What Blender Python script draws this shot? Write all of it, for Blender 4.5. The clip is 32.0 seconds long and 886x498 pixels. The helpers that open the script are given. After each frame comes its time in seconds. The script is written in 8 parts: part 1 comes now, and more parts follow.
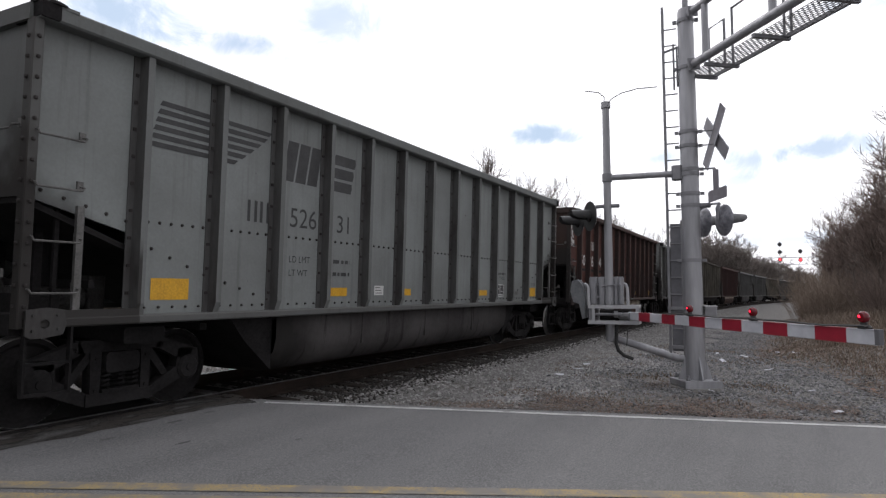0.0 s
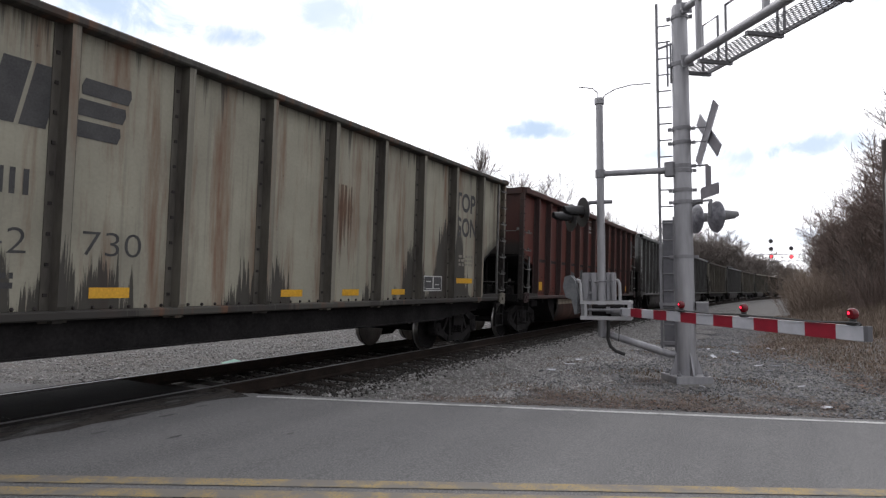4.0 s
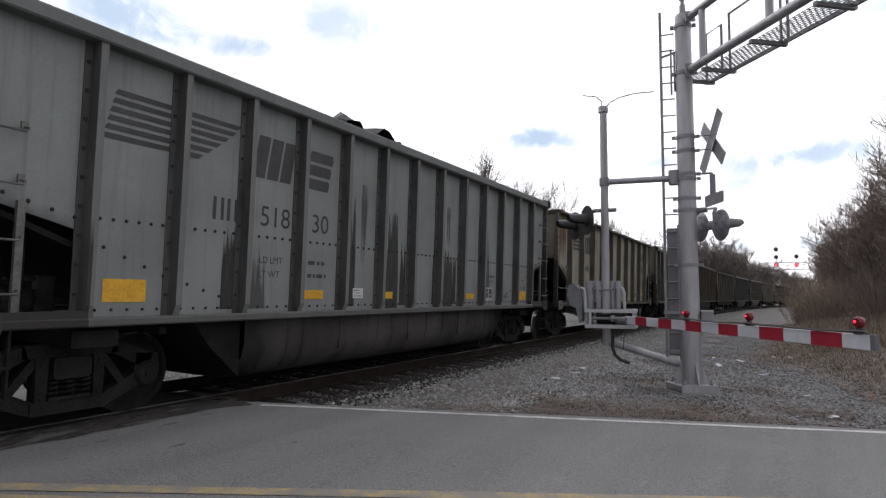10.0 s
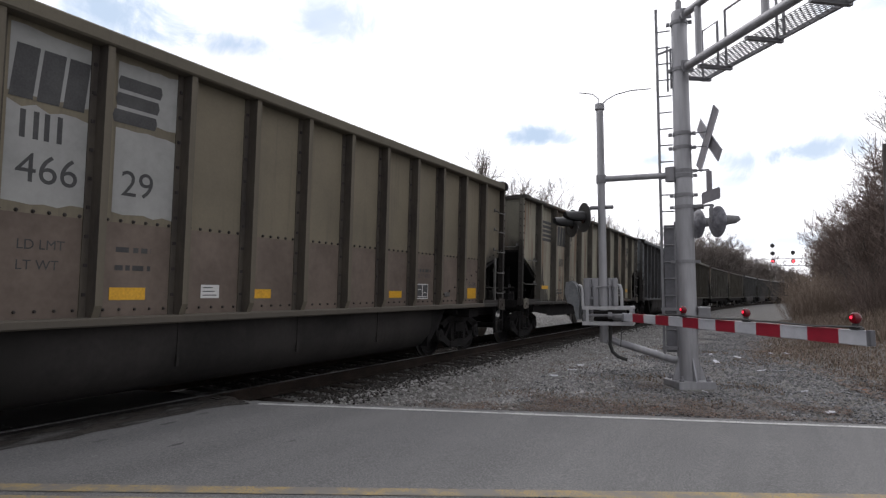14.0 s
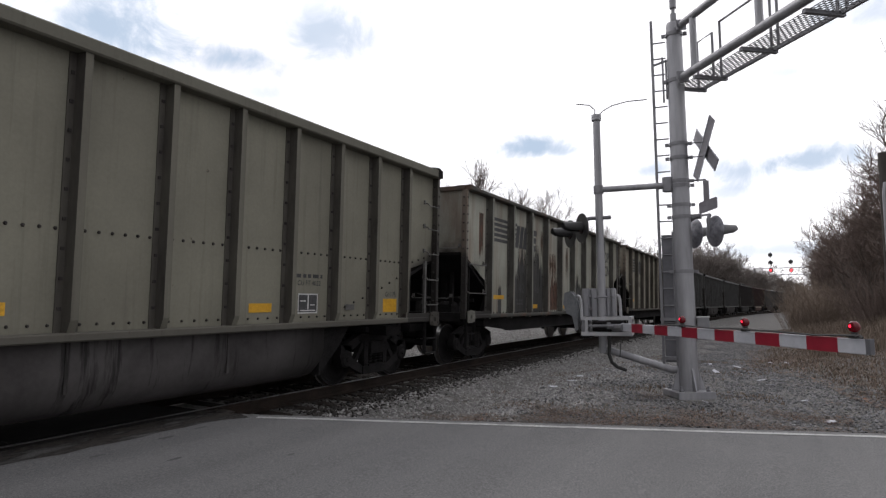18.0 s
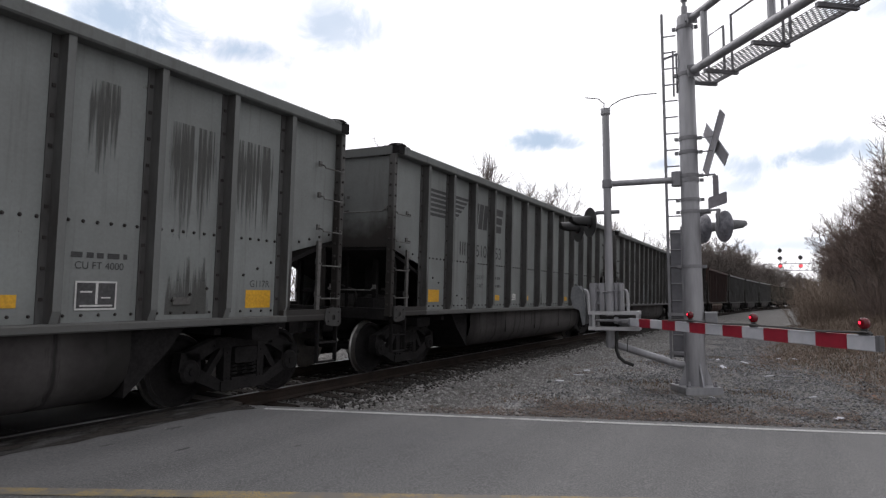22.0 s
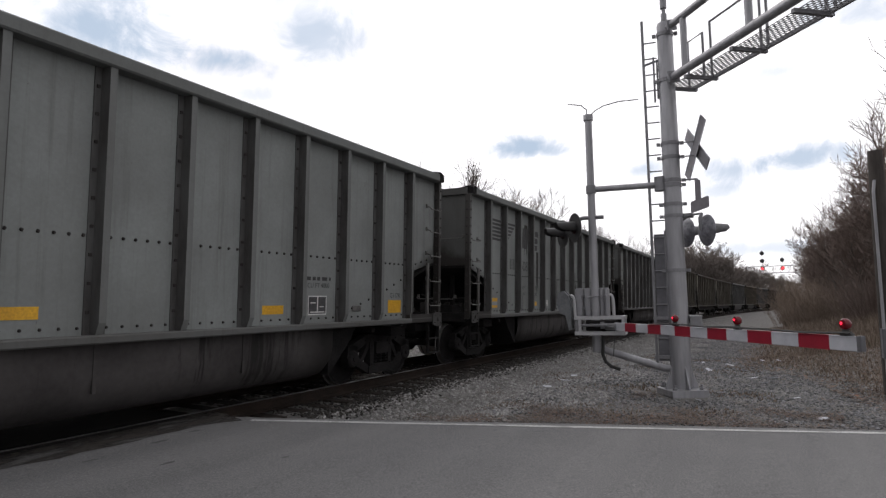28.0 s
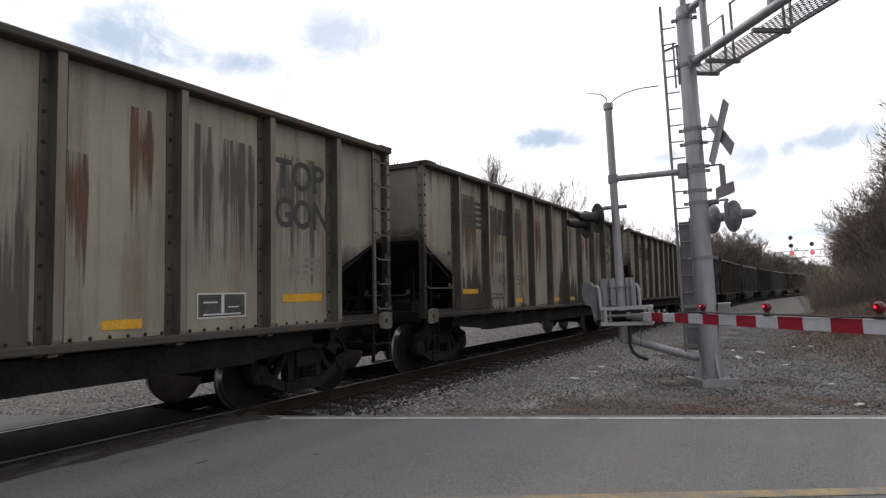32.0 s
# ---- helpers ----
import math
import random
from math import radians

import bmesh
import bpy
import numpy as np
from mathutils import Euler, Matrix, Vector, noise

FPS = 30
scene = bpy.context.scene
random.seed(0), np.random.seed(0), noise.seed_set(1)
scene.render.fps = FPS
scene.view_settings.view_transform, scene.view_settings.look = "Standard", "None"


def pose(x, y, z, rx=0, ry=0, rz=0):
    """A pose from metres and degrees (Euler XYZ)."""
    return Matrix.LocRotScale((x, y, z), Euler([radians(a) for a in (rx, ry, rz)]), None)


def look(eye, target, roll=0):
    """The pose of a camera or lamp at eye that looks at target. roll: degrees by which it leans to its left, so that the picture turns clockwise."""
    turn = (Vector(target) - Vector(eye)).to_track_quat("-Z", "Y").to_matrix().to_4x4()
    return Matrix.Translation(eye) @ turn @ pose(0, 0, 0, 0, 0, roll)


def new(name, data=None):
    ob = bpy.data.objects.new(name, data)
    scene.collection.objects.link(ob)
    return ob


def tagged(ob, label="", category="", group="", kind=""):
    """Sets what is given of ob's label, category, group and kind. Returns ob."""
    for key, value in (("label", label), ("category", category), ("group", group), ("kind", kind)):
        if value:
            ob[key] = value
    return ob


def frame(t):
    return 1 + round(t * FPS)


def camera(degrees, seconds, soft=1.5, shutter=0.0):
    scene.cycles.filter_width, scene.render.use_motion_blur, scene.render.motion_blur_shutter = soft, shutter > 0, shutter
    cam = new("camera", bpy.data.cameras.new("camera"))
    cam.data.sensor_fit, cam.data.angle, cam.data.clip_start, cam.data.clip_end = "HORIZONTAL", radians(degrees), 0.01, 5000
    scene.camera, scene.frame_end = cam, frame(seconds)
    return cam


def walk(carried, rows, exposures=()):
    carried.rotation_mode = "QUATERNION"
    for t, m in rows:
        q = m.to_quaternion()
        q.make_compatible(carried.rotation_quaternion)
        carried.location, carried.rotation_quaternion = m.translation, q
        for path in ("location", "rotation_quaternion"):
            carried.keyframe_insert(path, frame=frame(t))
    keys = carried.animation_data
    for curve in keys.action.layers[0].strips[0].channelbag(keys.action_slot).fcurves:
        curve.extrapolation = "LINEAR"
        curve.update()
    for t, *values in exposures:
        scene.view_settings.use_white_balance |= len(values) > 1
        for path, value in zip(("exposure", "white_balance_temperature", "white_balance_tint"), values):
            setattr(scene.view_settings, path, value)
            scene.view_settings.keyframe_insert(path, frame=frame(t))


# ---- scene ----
# Camera: stands still on the near side of the road, turned by hand. One row: seconds and the turn in degrees.
EYE = (0.0, 0.0, 1.336)
TURNS = [
    (0, 93.786, 0.164, -61.449), (0.5, 93.656, 0.602, -61.515), (1, 93.628, 0.632, -61.721), (1.5, 93.599, 0.612, -61.857),
    (2, 93.563, 0.299, -62.003), (2.5, 93.563, -0.080, -62.013), (3, 93.442, -0.294, -62.056), (3.5, 93.390, -0.218, -62.085),
    (5.5, 93.264, 0.080, -62.034), (6, 93.176, -0.003, -61.997), (6.5, 93.156, 0.000, -62.003), (7, 93.149, 0.114, -61.904),
    (7.5, 93.365, 0.338, -61.897), (8, 93.639, 0.268, -61.855), (8.5, 93.949, 0.353, -61.824), (9, 94.149, 0.136, -61.799),
    (9.5, 94.188, -0.059, -61.756), (10, 94.076, -0.133, -61.731), (10.5, 93.999, 0.042, -61.687), (11, 93.843, 0.250, -61.682),
    (11.5, 93.708, 0.282, -61.758), (12, 93.637, 0.160, -61.821), (12.5, 93.555, -0.224, -61.899), (13, 93.522, -0.186, -61.962),
    (13.5, 93.598, -0.060, -62.023), (14, 93.889, 0.163, -61.958), (14.5, 94.256, 0.134, -61.957), (16.5, 94.731, 0.115, -62.123),
    (17, 94.759, 0.155, -62.154), (17.5, 94.847, 0.394, -62.136), (18, 94.918, 0.550, -62.089), (18.5, 94.857, 0.651, -62.043),
    (19, 94.786, 0.686, -61.949), (19.5, 94.780, 0.714, -61.885), (20, 94.825, 0.554, -61.852), (20.5, 94.732, 0.165, -61.752),
    (21, 94.596, 0.142, -61.681), (21.5, 94.471, 0.148, -61.589), (22, 94.330, 0.132, -61.441), (22.5, 94.171, 0.184, -61.261),
    (23, 94.042, 0.388, -61.279), (23.5, 94.324, 0.885, -61.414), (24, 94.913, 1.098, -61.903), (24.5, 95.384, 1.287, -62.357),
    (25, 95.533, 1.536, -62.686), (25.5, 95.379, 1.871, -62.842), (27.5, 95.051, 1.521, -62.738), (28, 94.986, 1.040, -62.659),
    (28.5, 94.850, 1.096, -62.532), (29, 94.602, 1.573, -62.392), (29.5, 94.458, 1.872, -62.260), (30, 94.334, 2.073, -62.108),
    (30.5, 94.226, 2.042, -61.893), (31, 94.290, 1.836, -61.422), (31.5, 94.470, 2.355, -60.921), (32, 94.587, 2.617, -60.479),
]
cam = camera(70, 32.0, soft=1.3, shutter=0.0)
# The camera opens and closes its iris a little as dark and pale cars go by: seconds, stops and white balance.
IRIS = [(t, stops, 6520 if t >= 25 else 6430 if t > 15 else 6365, 13.5) for t, stops in ((0, 0.44), (2, 0.53), (7, 0.52), (9, 0.46), (14, 0.43), (18, 0.27), (22, 0.31), (24, 0.34), (25, 0.24), (30, 0.22), (32, 0.33))]
walk(cam, [(t, pose(*EYE, rx, ry, rz)) for t, rx, ry, rz in TURNS], IRIS)

# The track: straight past the crossing, then a long right-hand curve on a slight fall. Its centre is at z = 0.
TRACK_Y, CURVE_FROM, CURVE = 7.618, 45.0, 0.0012
CANT = 1.758  # degrees by which the track leans into its curve
GAUGE, CAR_PITCH, TRAIN_AT = 1.435, 16.18, 2.25


def fall(x):
    u = x - 15.0
    return -0.0065 * (math.sqrt(u * u + 100.0) + u) / 2


def rail_point(s, lateral=0.0):
    """Place and heading of the track centre at s metres along it; lateral is towards the far side."""
    th, x, y = 0.0, s, TRACK_Y
    if s > CURVE_FROM:
        th = CURVE * (s - CURVE_FROM)
        x = CURVE_FROM + math.sin(th) / CURVE
        y = TRACK_Y - (1 - math.cos(th)) / CURVE
    return Vector((x + lateral * math.sin(th), y + lateral * math.cos(th), fall(s) + lateral * math.sin(radians(CANT)))), -th


# Slack in the couplings lets the train surge a little: seconds and metres that it lags.
SURGE = [(0, 0.2), (1, 0.05), (2, 0.27), (3, 0.0), (6, 0.33), (7, 0.0), (8, -0.05), (9, -0.14), (10, 0.03), (12, 0.0), (13, -0.03), (14, 0.30), (17, 0.25), (18, 0.16), (19, 0.15),
         (20, 0.08), (21, -0.06), (22, -0.10), (23, -0.04), (24, 0.14), (25, 0.30), (28, 0.08), (29, 0.10), (30, 0.35), (31, 0.30), (32, 0.20)]


def run(t):
    """Metres that the train has gone after t seconds."""
    return 13.0 * t - 0.0022 * t * t - float(np.interp(t, [k for k, _ in SURGE], [v for _, v in SURGE]))


# World: a bright overcast sky with thin blue-grey gaps, and a soft sun behind the cloud.
world = bpy.data.worlds.new("overcast_sky")
scene.world = world
world.use_nodes = True
wn, wl = world.node_tree.nodes, world.node_tree.links
wn.clear()
SUN_EL, SUN_ROT = radians(38), radians(-20)
w_out = wn.new("ShaderNodeOutputWorld")
w_bg = wn.new("ShaderNodeBackground")
w_sky = wn.new("ShaderNodeTexSky")
w_sky.sky_type, w_sky.sun_disc = "NISHITA", False
w_sky.sun_elevation, w_sky.sun_rotation = SUN_EL, SUN_ROT
w_geo = wn.new("ShaderNodeTexCoord")
w_map = wn.new("ShaderNodeMapping")
w_map.inputs["Location"].default_value = (0.35, 0.1, 0.2)
w_map.inputs["Scale"].default_value = (1.0, 1.0, 2.6)
w_noise = wn.new("ShaderNodeTexNoise")
w_noise.inputs["Scale"].default_value, w_noise.inputs["Detail"].default_value = 2.6, 5.0
w_noise.inputs["Roughness"].default_value = 0.5
w_ramp = wn.new("ShaderNodeValToRGB")
w_ramp.color_ramp.elements[0].position, w_ramp.color_ramp.elements[0].color = 0.30, (0.74, 0.765, 0.815, 1)
w_ramp.color_ramp.elements[1].position, w_ramp.color_ramp.elements[1].color = 0.48, (1.10, 1.10, 1.11, 1)
wl.new(w_geo.outputs["Generated"], w_map.inputs["Vector"])
wl.new(w_map.outputs["Vector"], w_noise.inputs["Vector"])
wl.new(w_noise.outputs["Fac"], w_ramp.inputs["Fac"])
w_soft = wn.new("ShaderNodeTexNoise")
w_soft.inputs["Scale"].default_value, w_soft.inputs["Detail"].default_value = 13.0, 8.0
w_soft.inputs["Roughness"].default_value, w_soft.inputs["Distortion"].default_value = 0.62, 0.5
wl.new(w_geo.outputs["Generated"], w_soft.inputs["Vector"])


def w_math(op, a, b=None, c=None):
    n = wn.new("ShaderNodeMath")
    n.operation = op
    for k, v in enumerate((a, b, c)):
        if isinstance(v, bpy.types.NodeSocket):
            wl.new(v, n.inputs[k])
        elif v is not None:
            n.inputs[k].default_value = v
    return n.outputs[0]


def w_dot(v):
    n = wn.new("ShaderNodeVectorMath")
    n.operation = "DOT_PRODUCT"
    wl.new(w_geo.outputs["Generated"], n.inputs[0])
    n.inputs[1].default_value = v
    return n.outputs["Value"]


def grey_cloud(below, bearing, height, wide, tall, depth):
    """A thin blue-grey cloud: bearing and height in degrees, half width and half height, and how dark it is."""
    b, h = radians(bearing), radians(height)
    mid = Vector((math.sin(b) * math.cos(h), math.cos(b) * math.cos(h), math.sin(h)))
    side = Vector((math.cos(b), -math.sin(b), 0))
    u = w_math("DIVIDE", w_dot(side), math.tan(radians(wide)))
    v = w_math("DIVIDE", w_dot(side.cross(mid)), math.tan(radians(tall)))
    r = w_math("SQRT", w_math("ADD", w_math("MULTIPLY", u, u), w_math("MULTIPLY", v, v)))
    r = w_math("ADD", r, w_math("MULTIPLY", w_math("SUBTRACT", w_soft.outputs["Fac"], 0.5), 3.3))
    m = wn.new("ShaderNodeMapRange")
    m.interpolation_type = "SMOOTHSTEP"
    m.inputs["From Min"].default_value, m.inputs["From Max"].default_value = 1.35, 0.05
    m.inputs["To Max"].default_value = depth
    wl.new(r, m.inputs["Value"])
    front = w_math("MULTIPLY", m.outputs["Result"], w_math("GREATER_THAN", w_dot(mid), 0.0))
    x = wn.new("ShaderNodeMix")
    x.data_type = "RGBA"
    wl.new(front, x.inputs[0])
    wl.new(below, x.inputs[6])
    x.inputs[7].default_value = (0.43, 0.535, 0.655, 1)
    return x.outputs[2]


CLOUDS = [(70.3, 13.8, 3.4, 1.2, 1.00), (72.6, 13.5, 2.0, 0.8, 0.60), (43.6, 20.8, 3.3, 1.2, 0.95), (34.4, 21.8, 5.2, 2.0, 0.95), (51.9, 23.0, 2.9, 2.1, 0.70), (92.5, 11.0, 4.1, 1.1, 0.90), (87.7, 10.6, 3.2, 1.3, 0.80),
          (80.7, 11.3, 1.9, 0.8, 0.70), (86.4, 9.0, 2.8, 0.8, 0.55), (90.4, 4.0, 4.9, 0.7, 0.55), (91.8, 17.8, 2.1, 0.8, 0.45), (97.3, 20.9, 3.6, 1.6, 0.60), (46.0, 18.2, 2.2, 0.7, 0.40), (21.0, 17.6, 4.6, 1.9, 0.70), (102.7, 12.0, 4.6, 1.5, 0.80),
          (30.0, 22.5, 9.0, 5.0, 0.42), (22.0, 26.0, 9.0, 4.5, 0.5), (48.5, 25.5, 5.0, 3.0, 0.30), (98.0, 24.5, 8.0, 3.5, 0.35)]
w_col = w_ramp.outputs["Color"]
for cloud in CLOUDS:
    w_col = grey_cloud(w_col, *cloud)
# The cloud is brightest round the hidden sun, which stands far down the line, and duller behind.
w_dull = wn.new("ShaderNodeMapRange")
w_dull.interpolation_type = "SMOOTHSTEP"
for k, v in (("From Min", -0.85), ("From Max", 0.35), ("To Min", 0.5), ("To Max", 1.0)):
    w_dull.inputs[k].default_value = v
wl.new(w_dot((0.92, 0.39, 0.0)), w_dull.inputs["Value"])
w_lum = wn.new("ShaderNodeVectorMath")
w_lum.operation = "SCALE"
wl.new(w_col, w_lum.inputs[0])
wl.new(w_dull.outputs["Result"], w_lum.inputs["Scale"])
w_col = w_lum.outputs["Vector"]
w_mul = wn.new("ShaderNodeMix")
w_mul.data_type = "RGBA"
w_mul.inputs[0].default_value = 0.96
w_sc = wn.new("ShaderNodeVectorMath")
w_sc.operation = "SCALE"
w_sc.inputs["Scale"].default_value = 0.1
wl.new(w_sky.outputs["Color"], w_sc.inputs[0])
wl.new(w_sc.outputs["Vector"], w_mul.inputs[6])
wl.new(w_col, w_mul.inputs[7])
wl.new(w_mul.outputs[2], w_bg.inputs["Color"])
w_bg.inputs["Strength"].default_value = 1.0
wl.new(w_bg.outputs["Background"], w_out.inputs["Surface"])

sun = new("sun", bpy.data.lights.new("sun", "SUN"))
sun.data.energy, sun.data.angle, sun.data.color = 0.5, radians(25), (1.0, 0.96, 0.9)
sun.matrix_world = look((30, 60, 60), (8, 4, 0))


# ---- materials ----
def material(name, rough=0.7, metal=0.0):
    m = bpy.data.materials.new(name)
    m.use_nodes = True
    nt = m.node_tree
    b = nt.nodes["Principled BSDF"]
    b.inputs["Roughness"].default_value, b.inputs["Metallic"].default_value = rough, metal
    return m, nt, b


def node(nt, kind, **sets):
    n = nt.nodes.new(kind)
    for k, v in sets.items():
        n.inputs[k.replace("_", " ")].default_value = v
    return n


def coords(nt, scale=(1, 1, 1), which="Object", seed=False):
    """Object-space coordinates, stretched; seed shifts them from object to object."""
    tc, mp = nt.nodes.new("ShaderNodeTexCoord"), nt.nodes.new("ShaderNodeMapping")
    mp.inputs["Scale"].default_value = scale
    nt.links.new(tc.outputs[which], mp.inputs["Vector"])
    if seed:
        oi, cx = nt.nodes.new("ShaderNodeObjectInfo"), nt.nodes.new("ShaderNodeVectorMath")
        cx.operation = "SCALE"
        cx.inputs[0].default_value = (37.0, 11.0, 23.0)
        nt.links.new(oi.outputs["Random"], cx.inputs["Scale"])
        nt.links.new(cx.outputs["Vector"], mp.inputs["Location"])
    return mp.outputs["Vector"]


def noise_of(nt, vec, scale, detail=4.0, rough=0.55):
    n = node(nt, "ShaderNodeTexNoise", Scale=scale, Detail=detail, Roughness=rough)
    nt.links.new(vec, n.inputs["Vector"])
    return n.outputs["Fac"]


def ramp(nt, fac, *stops):
    r = nt.nodes.new("ShaderNodeValToRGB")
    e = r.color_ramp.elements
    while len(e) < len(stops):
        e.new(0.5)
    for el, (p, c) in zip(e, stops):
        el.position = p
        el.color = (*c, 1) if len(c) == 3 else c
    nt.links.new(fac, r.inputs["Fac"])
    return r.outputs["Color"]


def mix(nt, fac, a, b, blend="MIX"):
    m = nt.nodes.new("ShaderNodeMix")
    m.data_type, m.blend_type = "RGBA", blend
    for slot, v in ((0, fac), (6, a), (7, b)):
        if isinstance(v, bpy.types.NodeSocket):
            nt.links.new(v, m.inputs[slot])
        elif slot == 0:
            m.inputs[0].default_value = v
        else:
            m.inputs[slot].default_value = (*v, 1)
    return m.outputs[2]


def math_of(nt, op, a, b=None):
    m = nt.nodes.new("ShaderNodeMath")
    m.operation = op
    for i, v in enumerate((a, b)):
        if isinstance(v, bpy.types.NodeSocket):
            nt.links.new(v, m.inputs[i])
        elif v is not None:
            m.inputs[i].default_value = v
    return m.outputs[0]


def bump(nt, b, height, strength=0.3, dist=0.02):
    n = node(nt, "ShaderNodeBump", Strength=strength, Distance=dist)
    nt.links.new(height, n.inputs["Height"])
    nt.links.new(n.outputs["Normal"], b.inputs["Normal"])


def two_tone(name, c1, c2, scale=3.0, fine=40.0, rough=0.8, metal=0.0, bumps=0.2, dist=0.01, seed=False, stretch=(1, 1, 1), speckle=0.35, shine=0.5):
    """A surface that varies at two scales between two colours."""
    m, nt, b = material(name, rough, metal)
    b.inputs["Specular IOR Level"].default_value = shine
    v = coords(nt, stretch, seed=seed)
    big, small = noise_of(nt, v, scale), noise_of(nt, v, fine)
    col = ramp(nt, big, (0.35, c1), (0.68, c2))
    col = mix(nt, speckle, col, ramp(nt, small, (0.3, tuple(0.55 * x for x in c1)), (0.7, tuple(min(1, 1.3 * x) for x in c2))))
    nt.links.new(col, b.inputs["Base Color"])
    bump(nt, b, small, bumps, dist)
    return m


def car_paint(name, grime, stain=0.0, rust=0.0, rough=0.74, ends=1.0):
    """Freight-car paint: the object's own colour under grime, run-down stains and rust. The alpha of the colour tells car from car."""
    m, nt, b = material(name, rough)
    b.inputs["Specular IOR Level"].default_value = 0.22
    oi = nt.nodes.new("ShaderNodeObjectInfo")
    col = oi.outputs["Color"]
    tc, sh = nt.nodes.new("ShaderNodeTexCoord"), nt.nodes.new("ShaderNodeVectorMath")
    sc, ad = nt.nodes.new("ShaderNodeVectorMath"), nt.nodes.new("ShaderNodeVectorMath")
    sc.operation, ad.operation = "SCALE", "ADD"
    sc.inputs[0].default_value = (41.0, 17.0, 29.0)
    nt.links.new(oi.outputs["Alpha"], sc.inputs["Scale"])
    nt.links.new(tc.outputs["Object"], ad.inputs[0])
    nt.links.new(sc.outputs["Vector"], ad.inputs[1])

    def stretched(x, y, z):
        mp = nt.nodes.new("ShaderNodeVectorMath")
        mp.operation = "MULTIPLY"
        mp.inputs[1].default_value = (x, y, z)
        nt.links.new(ad.outputs["Vector"], mp.inputs[0])
        return mp.outputs["Vector"]

    z = nt.nodes.new("ShaderNodeSeparateXYZ")
    nt.links.new(tc.outputs["Object"], z.inputs["Vector"])
    patch = noise_of(nt, stretched(1, 1, 1), 0.9, 6)
    runs = noise_of(nt, stretched(9, 3, 0.35), 1.0, 7, 0.65)
    grain = noise_of(nt, stretched(1, 1, 1), 28, 4)
    col = mix(nt, math_of(nt, "MULTIPLY", ramp(nt, patch, (0.35, (0, 0, 0)), (0.75, (1, 1, 1))), grime), col, (0.055, 0.05, 0.043))
    col = mix(nt, math_of(nt, "MULTIPLY", ramp(nt, runs, (0.54, (0, 0, 0)), (0.74, (1, 1, 1))), grime), col, (0.05, 0.043, 0.037))
    if rust:
        rs = noise_of(nt, stretched(2.6, 1, 0.25), 1.1, 7, 0.65)
        col = mix(nt, math_of(nt, "MULTIPLY", ramp(nt, rs, (0.50, (0, 0, 0)), (0.66, (1, 1, 1))), rust), col, (0.15, 0.062, 0.03))
    if stain:
        broad, jag = noise_of(nt, stretched(0.42, 0.3, 0.0), 1.0, 2), noise_of(nt, stretched(5.5, 1, 0.12), 1.0, 8, 0.75)
        edge = math_of(nt, "ADD", math_of(nt, "MULTIPLY", math_of(nt, "SUBTRACT", broad, 0.56 - 0.08 * stain), 9.0), math_of(nt, "MULTIPLY", math_of(nt, "SUBTRACT", jag, 0.5), 3.4))
        over = math_of(nt, "SUBTRACT", math_of(nt, "ADD", edge, 1.1), z.outputs["Z"])
        col = mix(nt, ramp(nt, over, (0.0, (0, 0, 0)), (0.06, (0.9, 0.9, 0.9))), col, (0.032, 0.03, 0.028))
        drip = noise_of(nt, stretched(7.0, 1, 0.1), 1.0, 6, 0.7)
        top = math_of(nt, "SUBTRACT", z.outputs["Z"], math_of(nt, "SUBTRACT", 5.9, math_of(nt, "MULTIPLY", drip, 4.0)))
        col = mix(nt, math_of(nt, "MULTIPLY", ramp(nt, top, (0.0, (0, 0, 0)), (0.3, (1, 1, 1))), 0.8 * stain), col, (0.035, 0.032, 0.03))
    chips = noise_of(nt, stretched(1, 1, 0.6), 7.0, 9, 0.78)
    col = mix(nt, ramp(nt, chips, (0.655, (0, 0, 0)), (0.70, (0.85, 0.85, 0.85))), col, (0.055, 0.036, 0.026))
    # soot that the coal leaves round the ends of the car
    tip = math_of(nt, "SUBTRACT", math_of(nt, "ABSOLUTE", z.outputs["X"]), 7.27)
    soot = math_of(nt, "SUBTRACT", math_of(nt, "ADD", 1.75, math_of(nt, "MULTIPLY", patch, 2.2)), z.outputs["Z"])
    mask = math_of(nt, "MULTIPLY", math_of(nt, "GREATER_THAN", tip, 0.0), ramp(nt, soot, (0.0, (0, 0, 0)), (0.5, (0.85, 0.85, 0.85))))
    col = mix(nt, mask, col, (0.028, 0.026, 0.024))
    # the end sheets, sooty below with a ragged edge, are darkened all over, car by car
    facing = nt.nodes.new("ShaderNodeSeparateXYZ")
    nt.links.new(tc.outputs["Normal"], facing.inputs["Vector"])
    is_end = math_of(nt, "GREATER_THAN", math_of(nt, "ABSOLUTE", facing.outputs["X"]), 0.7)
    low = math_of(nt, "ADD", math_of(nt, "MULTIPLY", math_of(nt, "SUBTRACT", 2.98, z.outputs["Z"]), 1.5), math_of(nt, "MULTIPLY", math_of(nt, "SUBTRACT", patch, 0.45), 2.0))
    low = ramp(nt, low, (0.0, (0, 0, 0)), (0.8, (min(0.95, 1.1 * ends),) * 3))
    overall = math_of(nt, "ADD", 0.10 * ends, math_of(nt, "MULTIPLY", oi.outputs["Alpha"], 0.72 * ends))
    dark_mix = math_of(nt, "MAXIMUM", low, overall)
    col = mix(nt, math_of(nt, "MULTIPLY", is_end, dark_mix), col, (0.03, 0.026, 0.024))
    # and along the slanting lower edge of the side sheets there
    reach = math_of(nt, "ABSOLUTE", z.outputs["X"])
